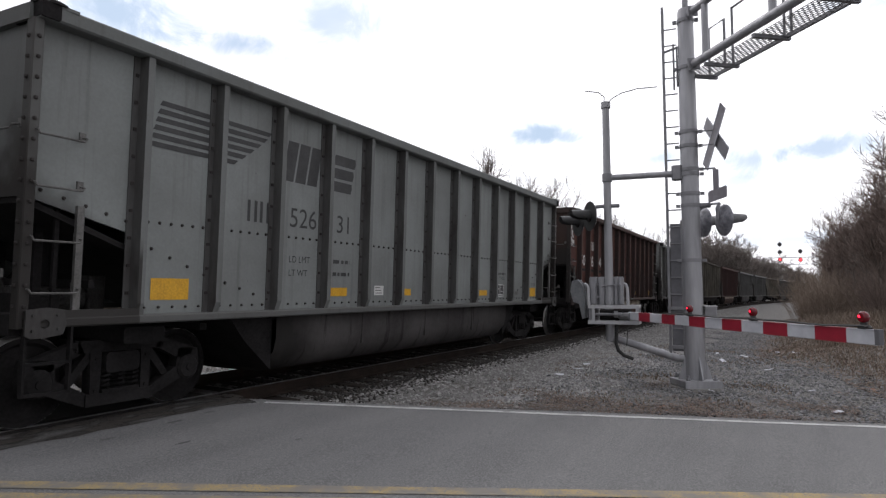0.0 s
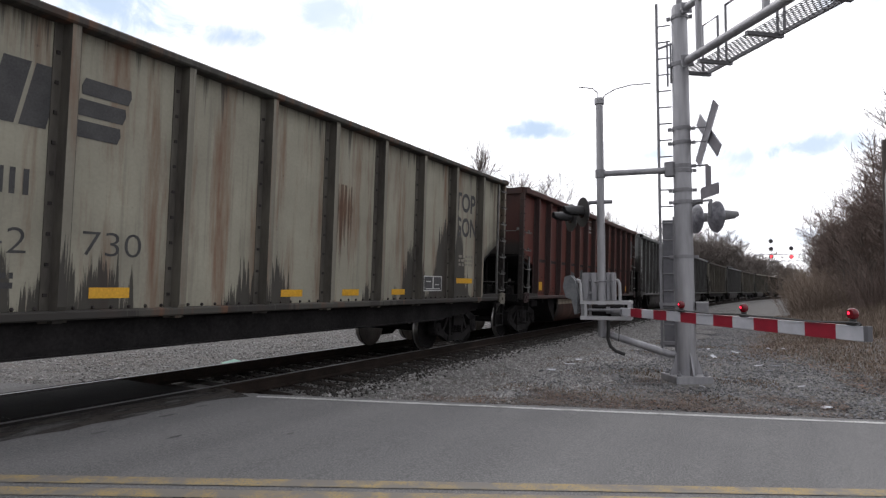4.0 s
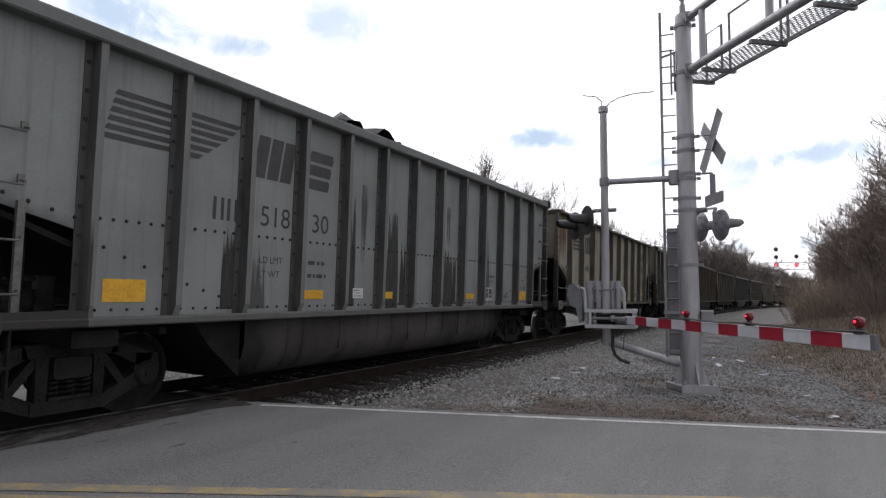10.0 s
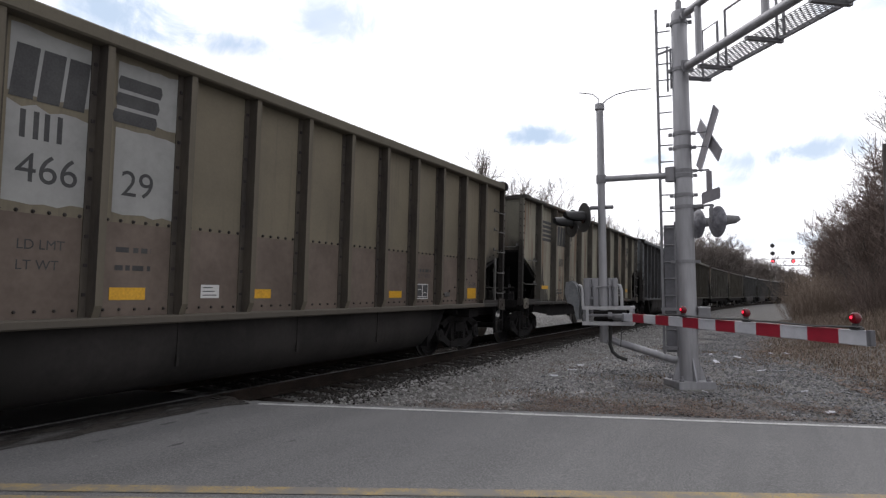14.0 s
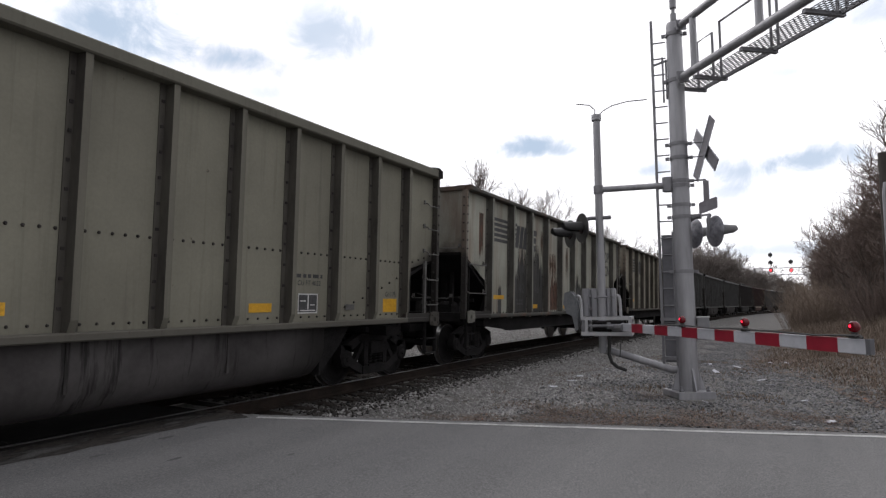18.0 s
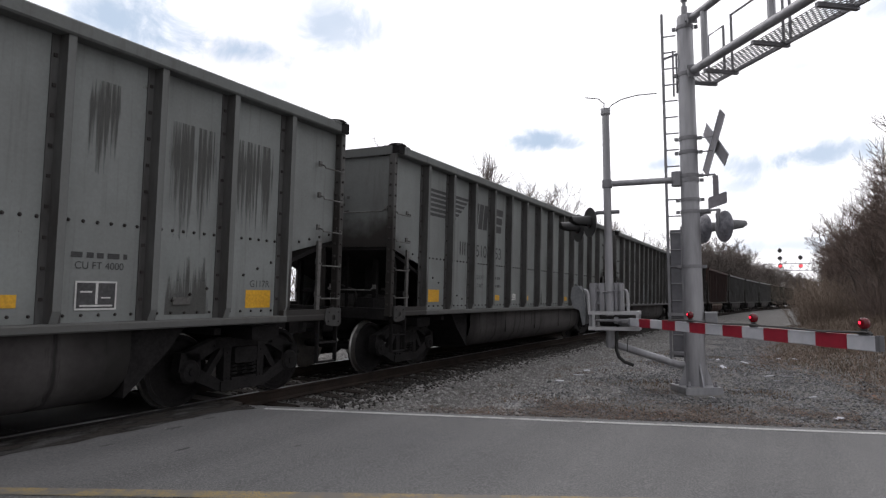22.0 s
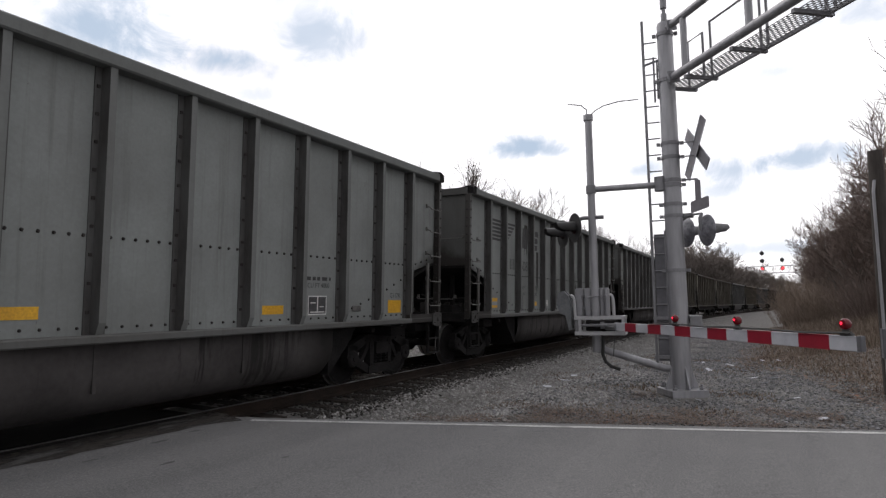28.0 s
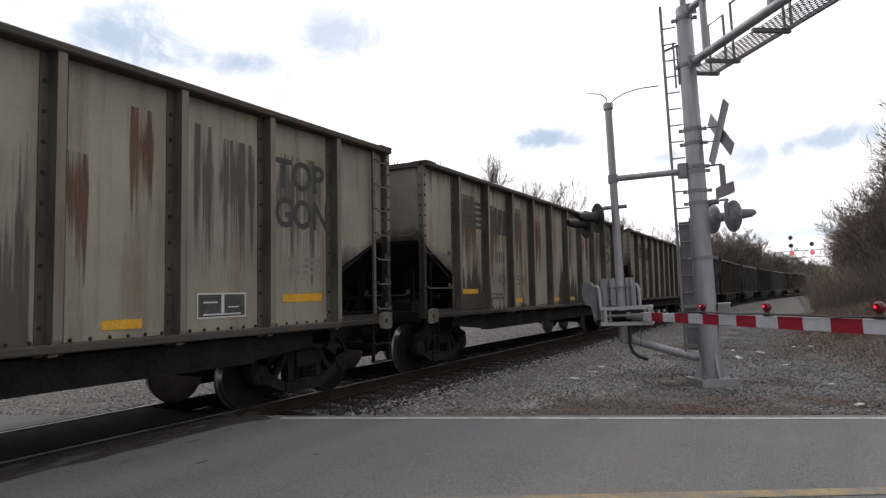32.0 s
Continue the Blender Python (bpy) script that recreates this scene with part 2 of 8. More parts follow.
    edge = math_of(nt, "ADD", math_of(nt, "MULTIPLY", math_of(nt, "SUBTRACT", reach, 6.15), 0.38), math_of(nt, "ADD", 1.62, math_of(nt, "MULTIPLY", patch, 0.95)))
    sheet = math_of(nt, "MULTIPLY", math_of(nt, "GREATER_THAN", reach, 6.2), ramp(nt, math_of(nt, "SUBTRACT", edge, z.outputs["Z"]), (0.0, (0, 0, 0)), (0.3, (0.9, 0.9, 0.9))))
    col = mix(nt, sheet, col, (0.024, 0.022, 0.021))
    col = mix(nt, 0.3, col, mix(nt, grain, col, (0.05, 0.045, 0.04)))
    nt.links.new(col, b.inputs["Base Color"])
    bump(nt, b, math_of(nt, "ADD", grain, math_of(nt, "MULTIPLY", patch, 3.0)), 0.14, 0.01)
    return m


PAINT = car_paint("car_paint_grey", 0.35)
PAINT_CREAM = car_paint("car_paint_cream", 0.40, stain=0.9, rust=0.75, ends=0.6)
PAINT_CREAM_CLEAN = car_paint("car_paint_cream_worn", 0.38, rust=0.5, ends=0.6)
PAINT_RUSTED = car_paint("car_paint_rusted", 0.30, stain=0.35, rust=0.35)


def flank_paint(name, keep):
    """The flanks of the pressed ribs: the car's colour unevenly mixed with a darker, browner tone than the sheets."""
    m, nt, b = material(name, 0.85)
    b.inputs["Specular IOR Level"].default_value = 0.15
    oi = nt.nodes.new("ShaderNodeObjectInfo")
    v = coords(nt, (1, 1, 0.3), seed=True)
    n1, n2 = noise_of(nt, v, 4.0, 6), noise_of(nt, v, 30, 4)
    dark_mix = mix(nt, n2, (0.019, 0.017, 0.017), (0.064, 0.056, 0.054))
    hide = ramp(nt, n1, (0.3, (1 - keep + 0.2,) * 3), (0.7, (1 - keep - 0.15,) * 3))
    nt.links.new(mix(nt, hide, oi.outputs["Color"], dark_mix), b.inputs["Base Color"])
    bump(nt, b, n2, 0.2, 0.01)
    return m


def tub_paint(name, c1, c2, soot):
    """Dusty tub steel with black runs from the sill, darker towards both ends."""
    m, nt, b = material(name, 0.85)
    b.inputs["Specular IOR Level"].default_value = 0.2
    v = coords(nt, seed=True)
    big, small = noise_of(nt, v, 0.9, 5), noise_of(nt, v, 14, 5)
    col = mix(nt, 0.25, ramp(nt, big, (0.35, c1), (0.66, c2)), ramp(nt, small, (0.3, c1), (0.7, c2)))
    runs = noise_of(nt, coords(nt, (4.5, 1, 0.35), seed=True), 1.0, 6, 0.7)
    col = mix(nt, math_of(nt, "MULTIPLY", ramp(nt, runs, (0.55, (0, 0, 0)), (0.63, (1, 1, 1))), soot), col, (0.017, 0.016, 0.015))
    sep = nt.nodes.new("ShaderNodeSeparateXYZ")
    nt.links.new(nt.nodes.new("ShaderNodeTexCoord").outputs["Object"], sep.inputs["Vector"])
    tips = math_of(nt, "ADD", math_of(nt, "SUBTRACT", math_of(nt, "ABSOLUTE", sep.outputs["X"]), 3.3), math_of(nt, "MULTIPLY", math_of(nt, "SUBTRACT", big, 0.5), 2.2))
    col = mix(nt, ramp(nt, tips, (0.0, (0, 0, 0)), (0.6, (0.9, 0.9, 0.9))), col, (0.015, 0.014, 0.013))
    nt.links.new(col, b.inputs["Base Color"])
    bump(nt, b, small, 0.15, 0.01)
    return m


# Near-black: grime, with the deep shade under the cars put into the colour.
GRIMY = two_tone("grimy_near_black_steel", (0.007, 0.0067, 0.0069), (0.022, 0.0203, 0.0206), 2.0, 30, 0.9, 0.0, seed=True, shine=0.12)
WEB = two_tone("grimy_rivet_steel", (0.019, 0.0172, 0.017), (0.054, 0.048, 0.046), 3.0, 30, 0.85, shine=0.2, seed=True, stretch=(1, 1, 0.3))
FLANK, FLANK_CREAM = flank_paint("darker_rib_flank", 0.30), flank_paint("rusty_rib_flank", 0.26)
TUB = tub_paint("dusty_tub_steel", (0.034, 0.031, 0.031), (0.082, 0.076, 0.075), 0.85)
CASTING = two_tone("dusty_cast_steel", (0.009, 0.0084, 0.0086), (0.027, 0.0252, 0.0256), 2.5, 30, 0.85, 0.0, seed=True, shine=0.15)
BRAKE_PAINT = two_tone("sooty_brake_gear", (0.012, 0.011, 0.0105), (0.055, 0.052, 0.05), 5, 40, 0.7, 0.1, seed=True, shine=0.3)
GRAB_PAINT = two_tone("worn_grab_iron", (0.06, 0.058, 0.055), (0.15, 0.145, 0.14), 6, 40, 0.6, 0.3, seed=True)
TUB_DARK = tub_paint("blackened_tub_steel", (0.014, 0.013, 0.0125), (0.04, 0.036, 0.034), 0.5)
TUB_BROWN = tub_paint("brown_tub_steel", (0.04, 0.02, 0.016), (0.085, 0.045, 0.036), 0.5)
CREAM_BAND = two_tone("rust_run_cream", (0.13, 0.085, 0.055), (0.34, 0.31, 0.25), 2.2, 12, 0.75, stretch=(2, 1, 0.4))
TREAD = two_tone("wheel_tread", (0.25, 0.24, 0.23), (0.42, 0.41, 0.4), 3, 30, 0.3, 0.9)
COAL = two_tone("coal", (0.012, 0.012, 0.013), (0.035, 0.034, 0.034), 6, 40, 0.7, shine=0.3)
RAIL_SIDE = two_tone("rusty_rail", (0.012, 0.009, 0.0075), (0.034, 0.024, 0.019), 3, 40, 0.85, 0.0, shine=0.2)
RAIL_TOP = two_tone("polished_rail_head", (0.16, 0.16, 0.165), (0.30, 0.30, 0.31), 2, 30, 0.45, 1.0, 0.05)
TIE = two_tone("creosoted_wood", (0.012, 0.010, 0.009), (0.036, 0.029, 0.025), 2, 25, 0.95, shine=0.12, stretch=(1, 0.2, 1))
GALV = two_tone("galvanised_steel", (0.25, 0.25, 0.265), (0.36, 0.36, 0.375), 3.5, 14, 0.5, 0.4, 0.03, speckle=0.14, stretch=(1, 1, 0.16))
GALV_DULL = two_tone("dull_aluminium", (0.17, 0.17, 0.18), (0.26, 0.26, 0.275), 2.5, 16, 0.55, 0.4, 0.03, speckle=0.12)
BLACKMETAL = two_tone("black_enamel", (0.012, 0.012, 0.013), (0.03, 0.03, 0.03), 4, 40, 0.45)
CABLE = two_tone("black_rubber", (0.012, 0.012, 0.012), (0.025, 0.025, 0.025), 8, 60, 0.6)
SIGNRED = two_tone("red_reflective_sheeting", (0.20, 0.006, 0.02), (0.29, 0.010, 0.028), 3, 20, 0.45, bumps=0.02, speckle=0.1)
SIGNWHITE = two_tone("white_reflective_sheeting", (0.36, 0.37, 0.41), (0.47, 0.48, 0.52), 3, 20, 0.45, bumps=0.02, speckle=0.1)
SIGNBACK = two_tone("sign_back_aluminium", (0.10, 0.10, 0.11), (0.17, 0.17, 0.185), 3, 14, 0.5, 0.4, bumps=0.03, speckle=0.12)
BLACKPAINT = two_tone("black_stencil_paint", (0.022, 0.022, 0.024), (0.05, 0.05, 0.05), 4, 50, 0.7)
WHITEPAINT = two_tone("white_stencil_paint", (0.45, 0.45, 0.44), (0.6, 0.6, 0.58), 4, 50, 0.7)
YELLOWTAPE = two_tone("yellow_reflective_tape", (0.52, 0.27, 0.01), (0.66, 0.36, 0.015), 5, 40, 0.5, seed=True)
GALV_BRIGHT = two_tone("bright_galvanised_steel", (0.36, 0.36, 0.375), (0.48, 0.48, 0.49), 3, 20, 0.5, 0.3, 0.03, speckle=0.12)
BOARDBACK = two_tone("bare_aluminium_board", (0.16, 0.15, 0.165), (0.24, 0.23, 0.25), 3, 14, 0.5, 0.3, bumps=0.03, speckle=0.12)
LAMPBACK = two_tone("mottled_lamp_back", (0.10, 0.10, 0.115), (0.30, 0.30, 0.33), 7, 25, 0.5, 0.3, bumps=0.03, speckle=0.2)
LAMPHOOD = two_tone("grey_lamp_hood", (0.06, 0.06, 0.065), (0.12, 0.12, 0.125), 4, 25, 0.5, bumps=0.03)
PALEIRON = two_tone("pale_painted_iron", (0.10, 0.105, 0.112), (0.17, 0.178, 0.186), 3, 20, 0.6, 0.1, bumps=0.05)
GRAVELLY = two_tone("dirty_grout", (0.10, 0.095, 0.09), (0.18, 0.175, 0.165), 5, 40, 0.95)
BARK = two_tone("grey_bark", (0.075, 0.065, 0.058), (0.14, 0.125, 0.11), 3, 30, 0.95)
TWIG = two_tone("bare_twigs", (0.118, 0.09, 0.079), (0.205, 0.162, 0.143), 0.3, 6, 0.95, shine=0.1)
WOODPOLE = two_tone("weathered_pole_wood", (0.035, 0.03, 0.027), (0.075, 0.065, 0.058), 2, 25, 0.95, stretch=(1, 1, 0.15))


def lamp_glass(name, colour, glow):
    m, nt, b = material(name, 0.25)
    b.inputs["Base Color"].default_value = (*colour, 1)
    b.inputs["Emission Color"].default_value = (*colour, 1)
    b.inputs["Emission Strength"].default_value = glow
    return m


REDLENS = lamp_glass("lit_red_lens", (1.0, 0.02, 0.05), 2.2)
REDGLASS = lamp_glass("red_lamp_glass", (0.10, 0.003, 0.007), 0.08)
DARKLENS = lamp_glass("unlit_red_lens", (0.018, 0.003, 0.004), 0.0)
SIGNALRED = lamp_glass("red_signal_aspect", (1.0, 0.05, 0.06), 4.0)


# ---- mesh tools ----
class Shape:
    """Vertices and faces gathered into one mesh."""

    def __init__(self):
        self.v, self.f = [], []

    def add(self, verts, faces, m=None):
        n = len(self.v)
        self.v += [tuple(m @ Vector(p)) if m else tuple(p) for p in verts]
        self.f += [tuple(i + n for i in f) for f in faces]
        return self

    def box(self, x0, x1, y0, y1, z0, z1, m=None, c=0.0):
        """A box; c chamfers its edges along the longest side."""
        if c <= 0:
            vs = [(x, y, z) for x in (x0, x1) for y in (y0, y1) for z in (z0, z1)]
            return self.add(vs, [(0, 1, 3, 2), (4, 6, 7, 5), (0, 4, 5, 1), (2, 3, 7, 6), (0, 2, 6, 4), (1, 5, 7, 3)], m)
        ext = [x1 - x0, y1 - y0, z1 - z0]
        a = ext.index(max(ext))
        lo, hi = [x0, y0, z0], [x1, y1, z1]
        u, w = [i for i in range(3) if i != a]
        ring = [(lo[u] + c, lo[w]), (hi[u] - c, lo[w]), (hi[u], lo[w] + c), (hi[u], hi[w] - c),
                (hi[u] - c, hi[w]), (lo[u] + c, hi[w]), (lo[u], hi[w] - c), (lo[u], lo[w] + c)]
        vs = []
        for e in (lo[a], hi[a]):
            for p, q in ring:
                co = [0, 0, 0]
                co[a], co[u], co[w] = e, p, q
                vs.append(co)
        fs = [(i, (i + 1) % 8, 8 + (i + 1) % 8, 8 + i) for i in range(8)]
        return self.add(vs, fs + [tuple(range(7, -1, -1)), tuple(range(8, 16))], m)

    def prism(self, poly, lo, hi, axis="y", m=None):
        """A polygon, given in the two other axes in order, drawn out along an axis."""
        def put(p, e):
            return {"x": (e, p[0], p[1]), "y": (p[0], e, p[1]), "z": (p[0], p[1], e)}[axis]
        n = len(poly)
        vs = [put(p, lo) for p in poly] + [put(p, hi) for p in poly]
        fs = [(i, (i + 1) % n, n + (i + 1) % n, n + i) for i in range(n)]
        return self.add(vs, fs + [tuple(range(n - 1, -1, -1)), tuple(range(n, 2 * n))], m)

    def tube(self, pts, radii, n=8, caps=True):
        """A round bar along points, with one radius or one for each point."""
        pts = [Vector(p) for p in pts]
        if not isinstance(radii, (list, tuple)):
            radii = [radii] * len(pts)
        vs, ref = [], None
        for i, p in enumerate(pts):
            d = (pts[min(i + 1, len(pts) - 1)] - pts[max(i - 1, 0)]).normalized()
            if ref is None:
                ref = d.orthogonal().normalized()
            ref = (ref - d * ref.dot(d))
            ref = ref.normalized() if ref.length > 1e-6 else d.orthogonal().normalized()
            b = d.cross(ref)
            vs += [p + radii[i] * (math.cos(6.28318 * k / n) * ref + math.sin(6.28318 * k / n) * b) for k in range(n)]
        fs = [(i * n + k, i * n + (k + 1) % n, (i + 1) * n + (k + 1) % n, (i + 1) * n + k) for i in range(len(pts) - 1) for k in range(n)]
        if caps and n > 2:
            fs += [tuple(range(n - 1, -1, -1)), tuple(range((len(pts) - 1) * n, len(pts) * n))]
        return self.add(vs, fs)

    def lathe(self, profile, centre, axis="y", n=20):
        """A turned body: (distance along the axis, radius) pairs."""
        vs = []
        for a, r in profile:
            for k in range(n):
                p, q = r * math.cos(6.28318 * k / n), r * math.sin(6.28318 * k / n)
                vs.append(Vector(centre) + Vector({"x": (a, p, q), "y": (p, a, q), "z": (p, q, a)}[axis]))
        m = len(profile)
        fs = [(i * n + k, i * n + (k + 1) % n, (i + 1) * n + (k + 1) % n, (i + 1) * n + k) for i in range(m - 1) for k in range(n)]
        return self.add(vs, fs + [tuple(range(n - 1, -1, -1)), tuple(range((m - 1) * n, m * n))])

    def mesh(self, name, mat, smooth=False):
        me = bpy.data.meshes.new(name)
        me.from_pydata(self.v, [], self.f)
        bm = bmesh.new()
        bm.from_mesh(me)
        bmesh.ops.recalc_face_normals(bm, faces=bm.faces)
        bm.to_mesh(me)
        bm.free()
        me.materials.append(mat)
        if smooth:
            me.polygons.foreach_set("use_smooth", [True] * len(me.polygons))
            me.set_sharp_from_angle(angle=radians(40))
        return me


def part(name, shape, mat, parent, label="", smooth=False, at=None):
    """One mesh object under a thing or a part; shape may be a mesh that others share."""
    me = shape if isinstance(shape, bpy.types.Mesh) else shape.mesh(name, mat, smooth)
    ob = new(name, me)
    ob.parent = parent
    if at is not None:
        ob.matrix_basis = at
    return tagged(ob, label)


def thing(name, label, category, group="", at=None, kind=""):
    ob = new(name)
    ob.empty_display_size = 0.3
    if at is not None:
        ob.matrix_basis = at
    return tagged(ob, label, category, group, kind)


def solo(name, shape, mat, label, category="", group="", kind="", smooth=False, at=None):
    """A thing of a single mesh."""
    ob = new(name, shape.mesh(name, mat, smooth))
    if at is not None:
        ob.matrix_basis = at
    return tagged(ob, label, category, group, kind)


def words(text, height, bold=0.0):
    """Flat letters of the built-in font as verts and faces, upright in x and z, their left foot at the origin."""
    cu = bpy.data.curves.new("letters", "FONT")
    cu.body, cu.size, cu.offset = text, height / 0.72, bold
    ob = new("letters", cu)
    dg = bpy.context.evaluated_depsgraph_get()
    me = ob.evaluated_get(dg).to_mesh()
    vs = [(v.co.x, 0.0, v.co.y) for v in me.vertices]
    fs = [tuple(p.vertices) for p in me.polygons]
    ob.evaluated_get(dg).to_mesh_clear()
    bpy.data.objects.remove(ob)
    bpy.data.curves.remove(cu)
    return vs, fs


# ---- ground, road and track ----
ROAD_AT, ROAD_ALONG, ROAD_OUT = Vector((6.10, 5.91)), Vector((0.411, -0.912)), Vector((0.912, 0.411))


def road_out(x, y):
    """Metres from the white edge line, positive away from the road."""
    return (x - ROAD_AT.x) * ROAD_OUT.x + (y - ROAD_AT.y) * ROAD_OUT.y


def tilt(lateral):
    """The ground leans with the track: the crossing falls towards the near side."""
    return math.tan(radians(CANT)) * min(4.5, max(-13.0, lateral))


def on_road(along, out, z=0.0):
    p = ROAD_AT + ROAD_ALONG * along + ROAD_OUT * out
    return (p.x, p.y, z + tilt(p.y - TRACK_Y) + (fall(p.x) if p.x < 60 else fall(60)))


def track_y(x):
    return TRACK_Y - (CURVE * (x - CURVE_FROM) ** 2 / 2 if x > CURVE_FROM else 0.0)


def ease(a, b, v):
    u = min(1.0, max(0.0, (v - a) / (b - a)))
    return u * u * (3 - 2 * u)


def bank_y(x):
    """Where the dry grass begins beside the gravel."""
    return -1.85 + 2.65 * ease(9.5, 21, x) - (0.0012 * (x - 40) ** 2 / 2 if x > 40 else 0) - 0.35 * math.sin(x * 0.9) * 0.4


def ground_z(x, y):
    lat = y - track_y(x)
    z = fall(x)
    lean = tilt(lat)
    a = abs(lat)
    bed = -0.21 - 0.17 * ease(1.4, 2.6, a)
    side = -0.05 - 0.28 * ease(14, 26, x) if lat < 0 else -0.42
    z += bed + (side - bed) * ease(2.6, 4.4, a)
    if x > 8:
        d = bank_y(x) - y
        z += 2.4 * ease(0.3, 11, d) * ease(8, 13, x) + 0.12 * ease(0, 0.8, d)
    r = road_out(x, y)
    if -7.6 < r < 0.35:
        z = min(z, fall(min(x, 60)) - 0.06)
    if r <= -7.2:
        z = -0.08 - 0.25 * ease(-9, -30, -abs(r)) + (fall(x) if x > 15 else 0)
    return z + lean


def spaced(lo, hi, fine_lo, fine_hi, step, grow=1.18):
    v, out = fine_lo, []
    while v <= fine_hi:
        out.append(v)
        v += step
    d, v = step, fine_lo
    while v > lo:
        d *= grow
        v -= d
        out.insert(0, v)
    d, v = step, out[-1]
    while v < hi:
        d *= grow
        v += d
        out.append(v)
    return out


def ground_material():
    m, nt, b = material("gravel_and_dry_soil", 0.95)
    v = coords(nt)
    big, mid, small = noise_of(nt, v, 0.35, 5), noise_of(nt, v, 2.2, 6), noise_of(nt, v, 22, 5)
    tiny = noise_of(nt, v, 70, 3)
    col = ramp(nt, small, (0.3, (0.075, 0.071, 0.067)), (0.5, (0.155, 0.15, 0.143)), (0.72, (0.28, 0.275, 0.265)))
    col = mix(nt, ramp(nt, mid, (0.54, (0, 0, 0)), (0.72, (0.8, 0.8, 0.8))), col, (0.10, 0.078, 0.062))
    col = mix(nt, ramp(nt, big, (0.52, (0, 0, 0)), (0.72, (0.45, 0.45, 0.45))), col, (0.12, 0.096, 0.078))
    nt.links.new(col, b.inputs["Base Color"])
    bump(nt, b, math_of(nt, "ADD", small, tiny), 0.9, 0.04)
    return m


GROUND = ground_material()
gx, gy = spaced(-900, 2500, -4, 60, 0.45), spaced(-1500, 1800, -10, 16, 0.4)
gs = Shape()
gs.v = [(x, y, ground_z(x, y) + 0.02 * noise.noise((x * 1.3, y * 1.3, 0))) for x in gx for y in gy]
NY = len(gy)
gs.f = [(i * NY + j, (i + 1) * NY + j, (i + 1) * NY + j + 1, i * NY + j + 1) for i in range(len(gx) - 1) for j in range(NY - 1)]
solo("ground", gs, GROUND, "grey gravel and bare winter soil beside the tracks", "ground", kind="structure", smooth=True)


def asphalt_material():
    m, nt, b = material("worn_asphalt", 0.85)
    v = coords(nt)
    tc, rot = nt.nodes.new("ShaderNodeTexCoord"), nt.nodes.new("ShaderNodeMapping")
    rot.inputs["Rotation"].default_value = (0, 0, math.atan2(-ROAD_ALONG.y, ROAD_ALONG.x))
    rot.inputs["Scale"].default_value = (0.10, 1.5, 1)
    nt.links.new(tc.outputs["Object"], rot.inputs["Vector"])
    lanes, blot, grain = noise_of(nt, rot.outputs["Vector"], 1.2, 4), noise_of(nt, v, 1.1, 6), noise_of(nt, v, 60, 6, 0.8)
    col = ramp(nt, lanes, (0.38, (0.085, 0.084, 0.085)), (0.62, (0.17, 0.168, 0.167)))
    col = mix(nt, 0.4, col, ramp(nt, blot, (0.3, (0.09, 0.09, 0.092)), (0.7, (0.18, 0.178, 0.175))))
    col = mix(nt, 0.55, col, ramp(nt, grain, (0.34, (0.02, 0.02, 0.021)), (0.5, (0.125, 0.125, 0.125)), (0.68, (0.36, 0.36, 0.355))))
    nt.links.new(col, b.inputs["Base Color"])
    bump(nt, b, grain, 0.5, 0.008)
    return m


ASPHALT = asphalt_material()
road = Shape()
cols = [-60 + 2.0 * i for i in range(76)]
rows = [0.20, -1.0, -2.2, -3.6, -5.0, -6.2, -7.4]
edge_wob = [0.05 * noise.noise((a * 0.8, 3.1, 0)) for a in cols]
road.v = [on_road(a, o + (edge_wob[i] if o > 0 else 0), -0.012) for i, a in enumerate(cols) for o in rows]
NR = len(rows)
road.f = [(i * NR + j, (i + 1) * NR + j, (i + 1) * NR + j + 1, i * NR + j + 1) for i in range(len(cols) - 1) for j in range(NR - 1)]
nb = len(road.v)
road.v += [on_road(a, 0.24 + edge_wob[i], -0.22) for i, a in enumerate(cols)]
road.f += [(i * NR, nb + i, nb + i + 1, (i + 1) * NR) for i in range(len(cols) - 1)]
solo("road", road, ASPHALT, "worn grey asphalt two-lane road across the tracks", "road", kind="structure")
def paint_material(name, c, worn):
    m, nt, b = material(name, 0.75)
    v = coords(nt)
    n1, n2 = noise_of(nt, v, 5, 6), noise_of(nt, v, 60, 4)
    col = mix(nt, ramp(nt, n1, (worn - 0.1, (0.85, 0.85, 0.85)), (worn + 0.12, (0, 0, 0))), c, (0.15, 0.145, 0.14))
    col = mix(nt, ramp(nt, n2, (0.36, (1, 1, 1)), (0.5, (0, 0, 0))), col, (0.16, 0.155, 0.15))
    nt.links.new(col, b.inputs["Base Color"])
    return m


WHITE_LINE, YELLOW_LINE = paint_material("road_paint_white", (0.5, 0.5, 0.49), 0.36), paint_material("road_paint_yellow", (0.34, 0.25, 0.10), 0.52)


def stripe(name, pts, width, mat, label):
    s = Shape()
    for (x, y, z), w in pts:
        s.v += [(x - ROAD_OUT.x * w * width, y - ROAD_OUT.y * w * width, z), (x + ROAD_OUT.x * w * width, y + ROAD_OUT.y * w * width, z)]
    n = len(pts)
    s.f = [(2 * i, 2 * i + 1, 2 * i + 3, 2 * i + 2) for i in range(n - 1)]
    solo(name, s, mat, label, "road marking", kind="structure")


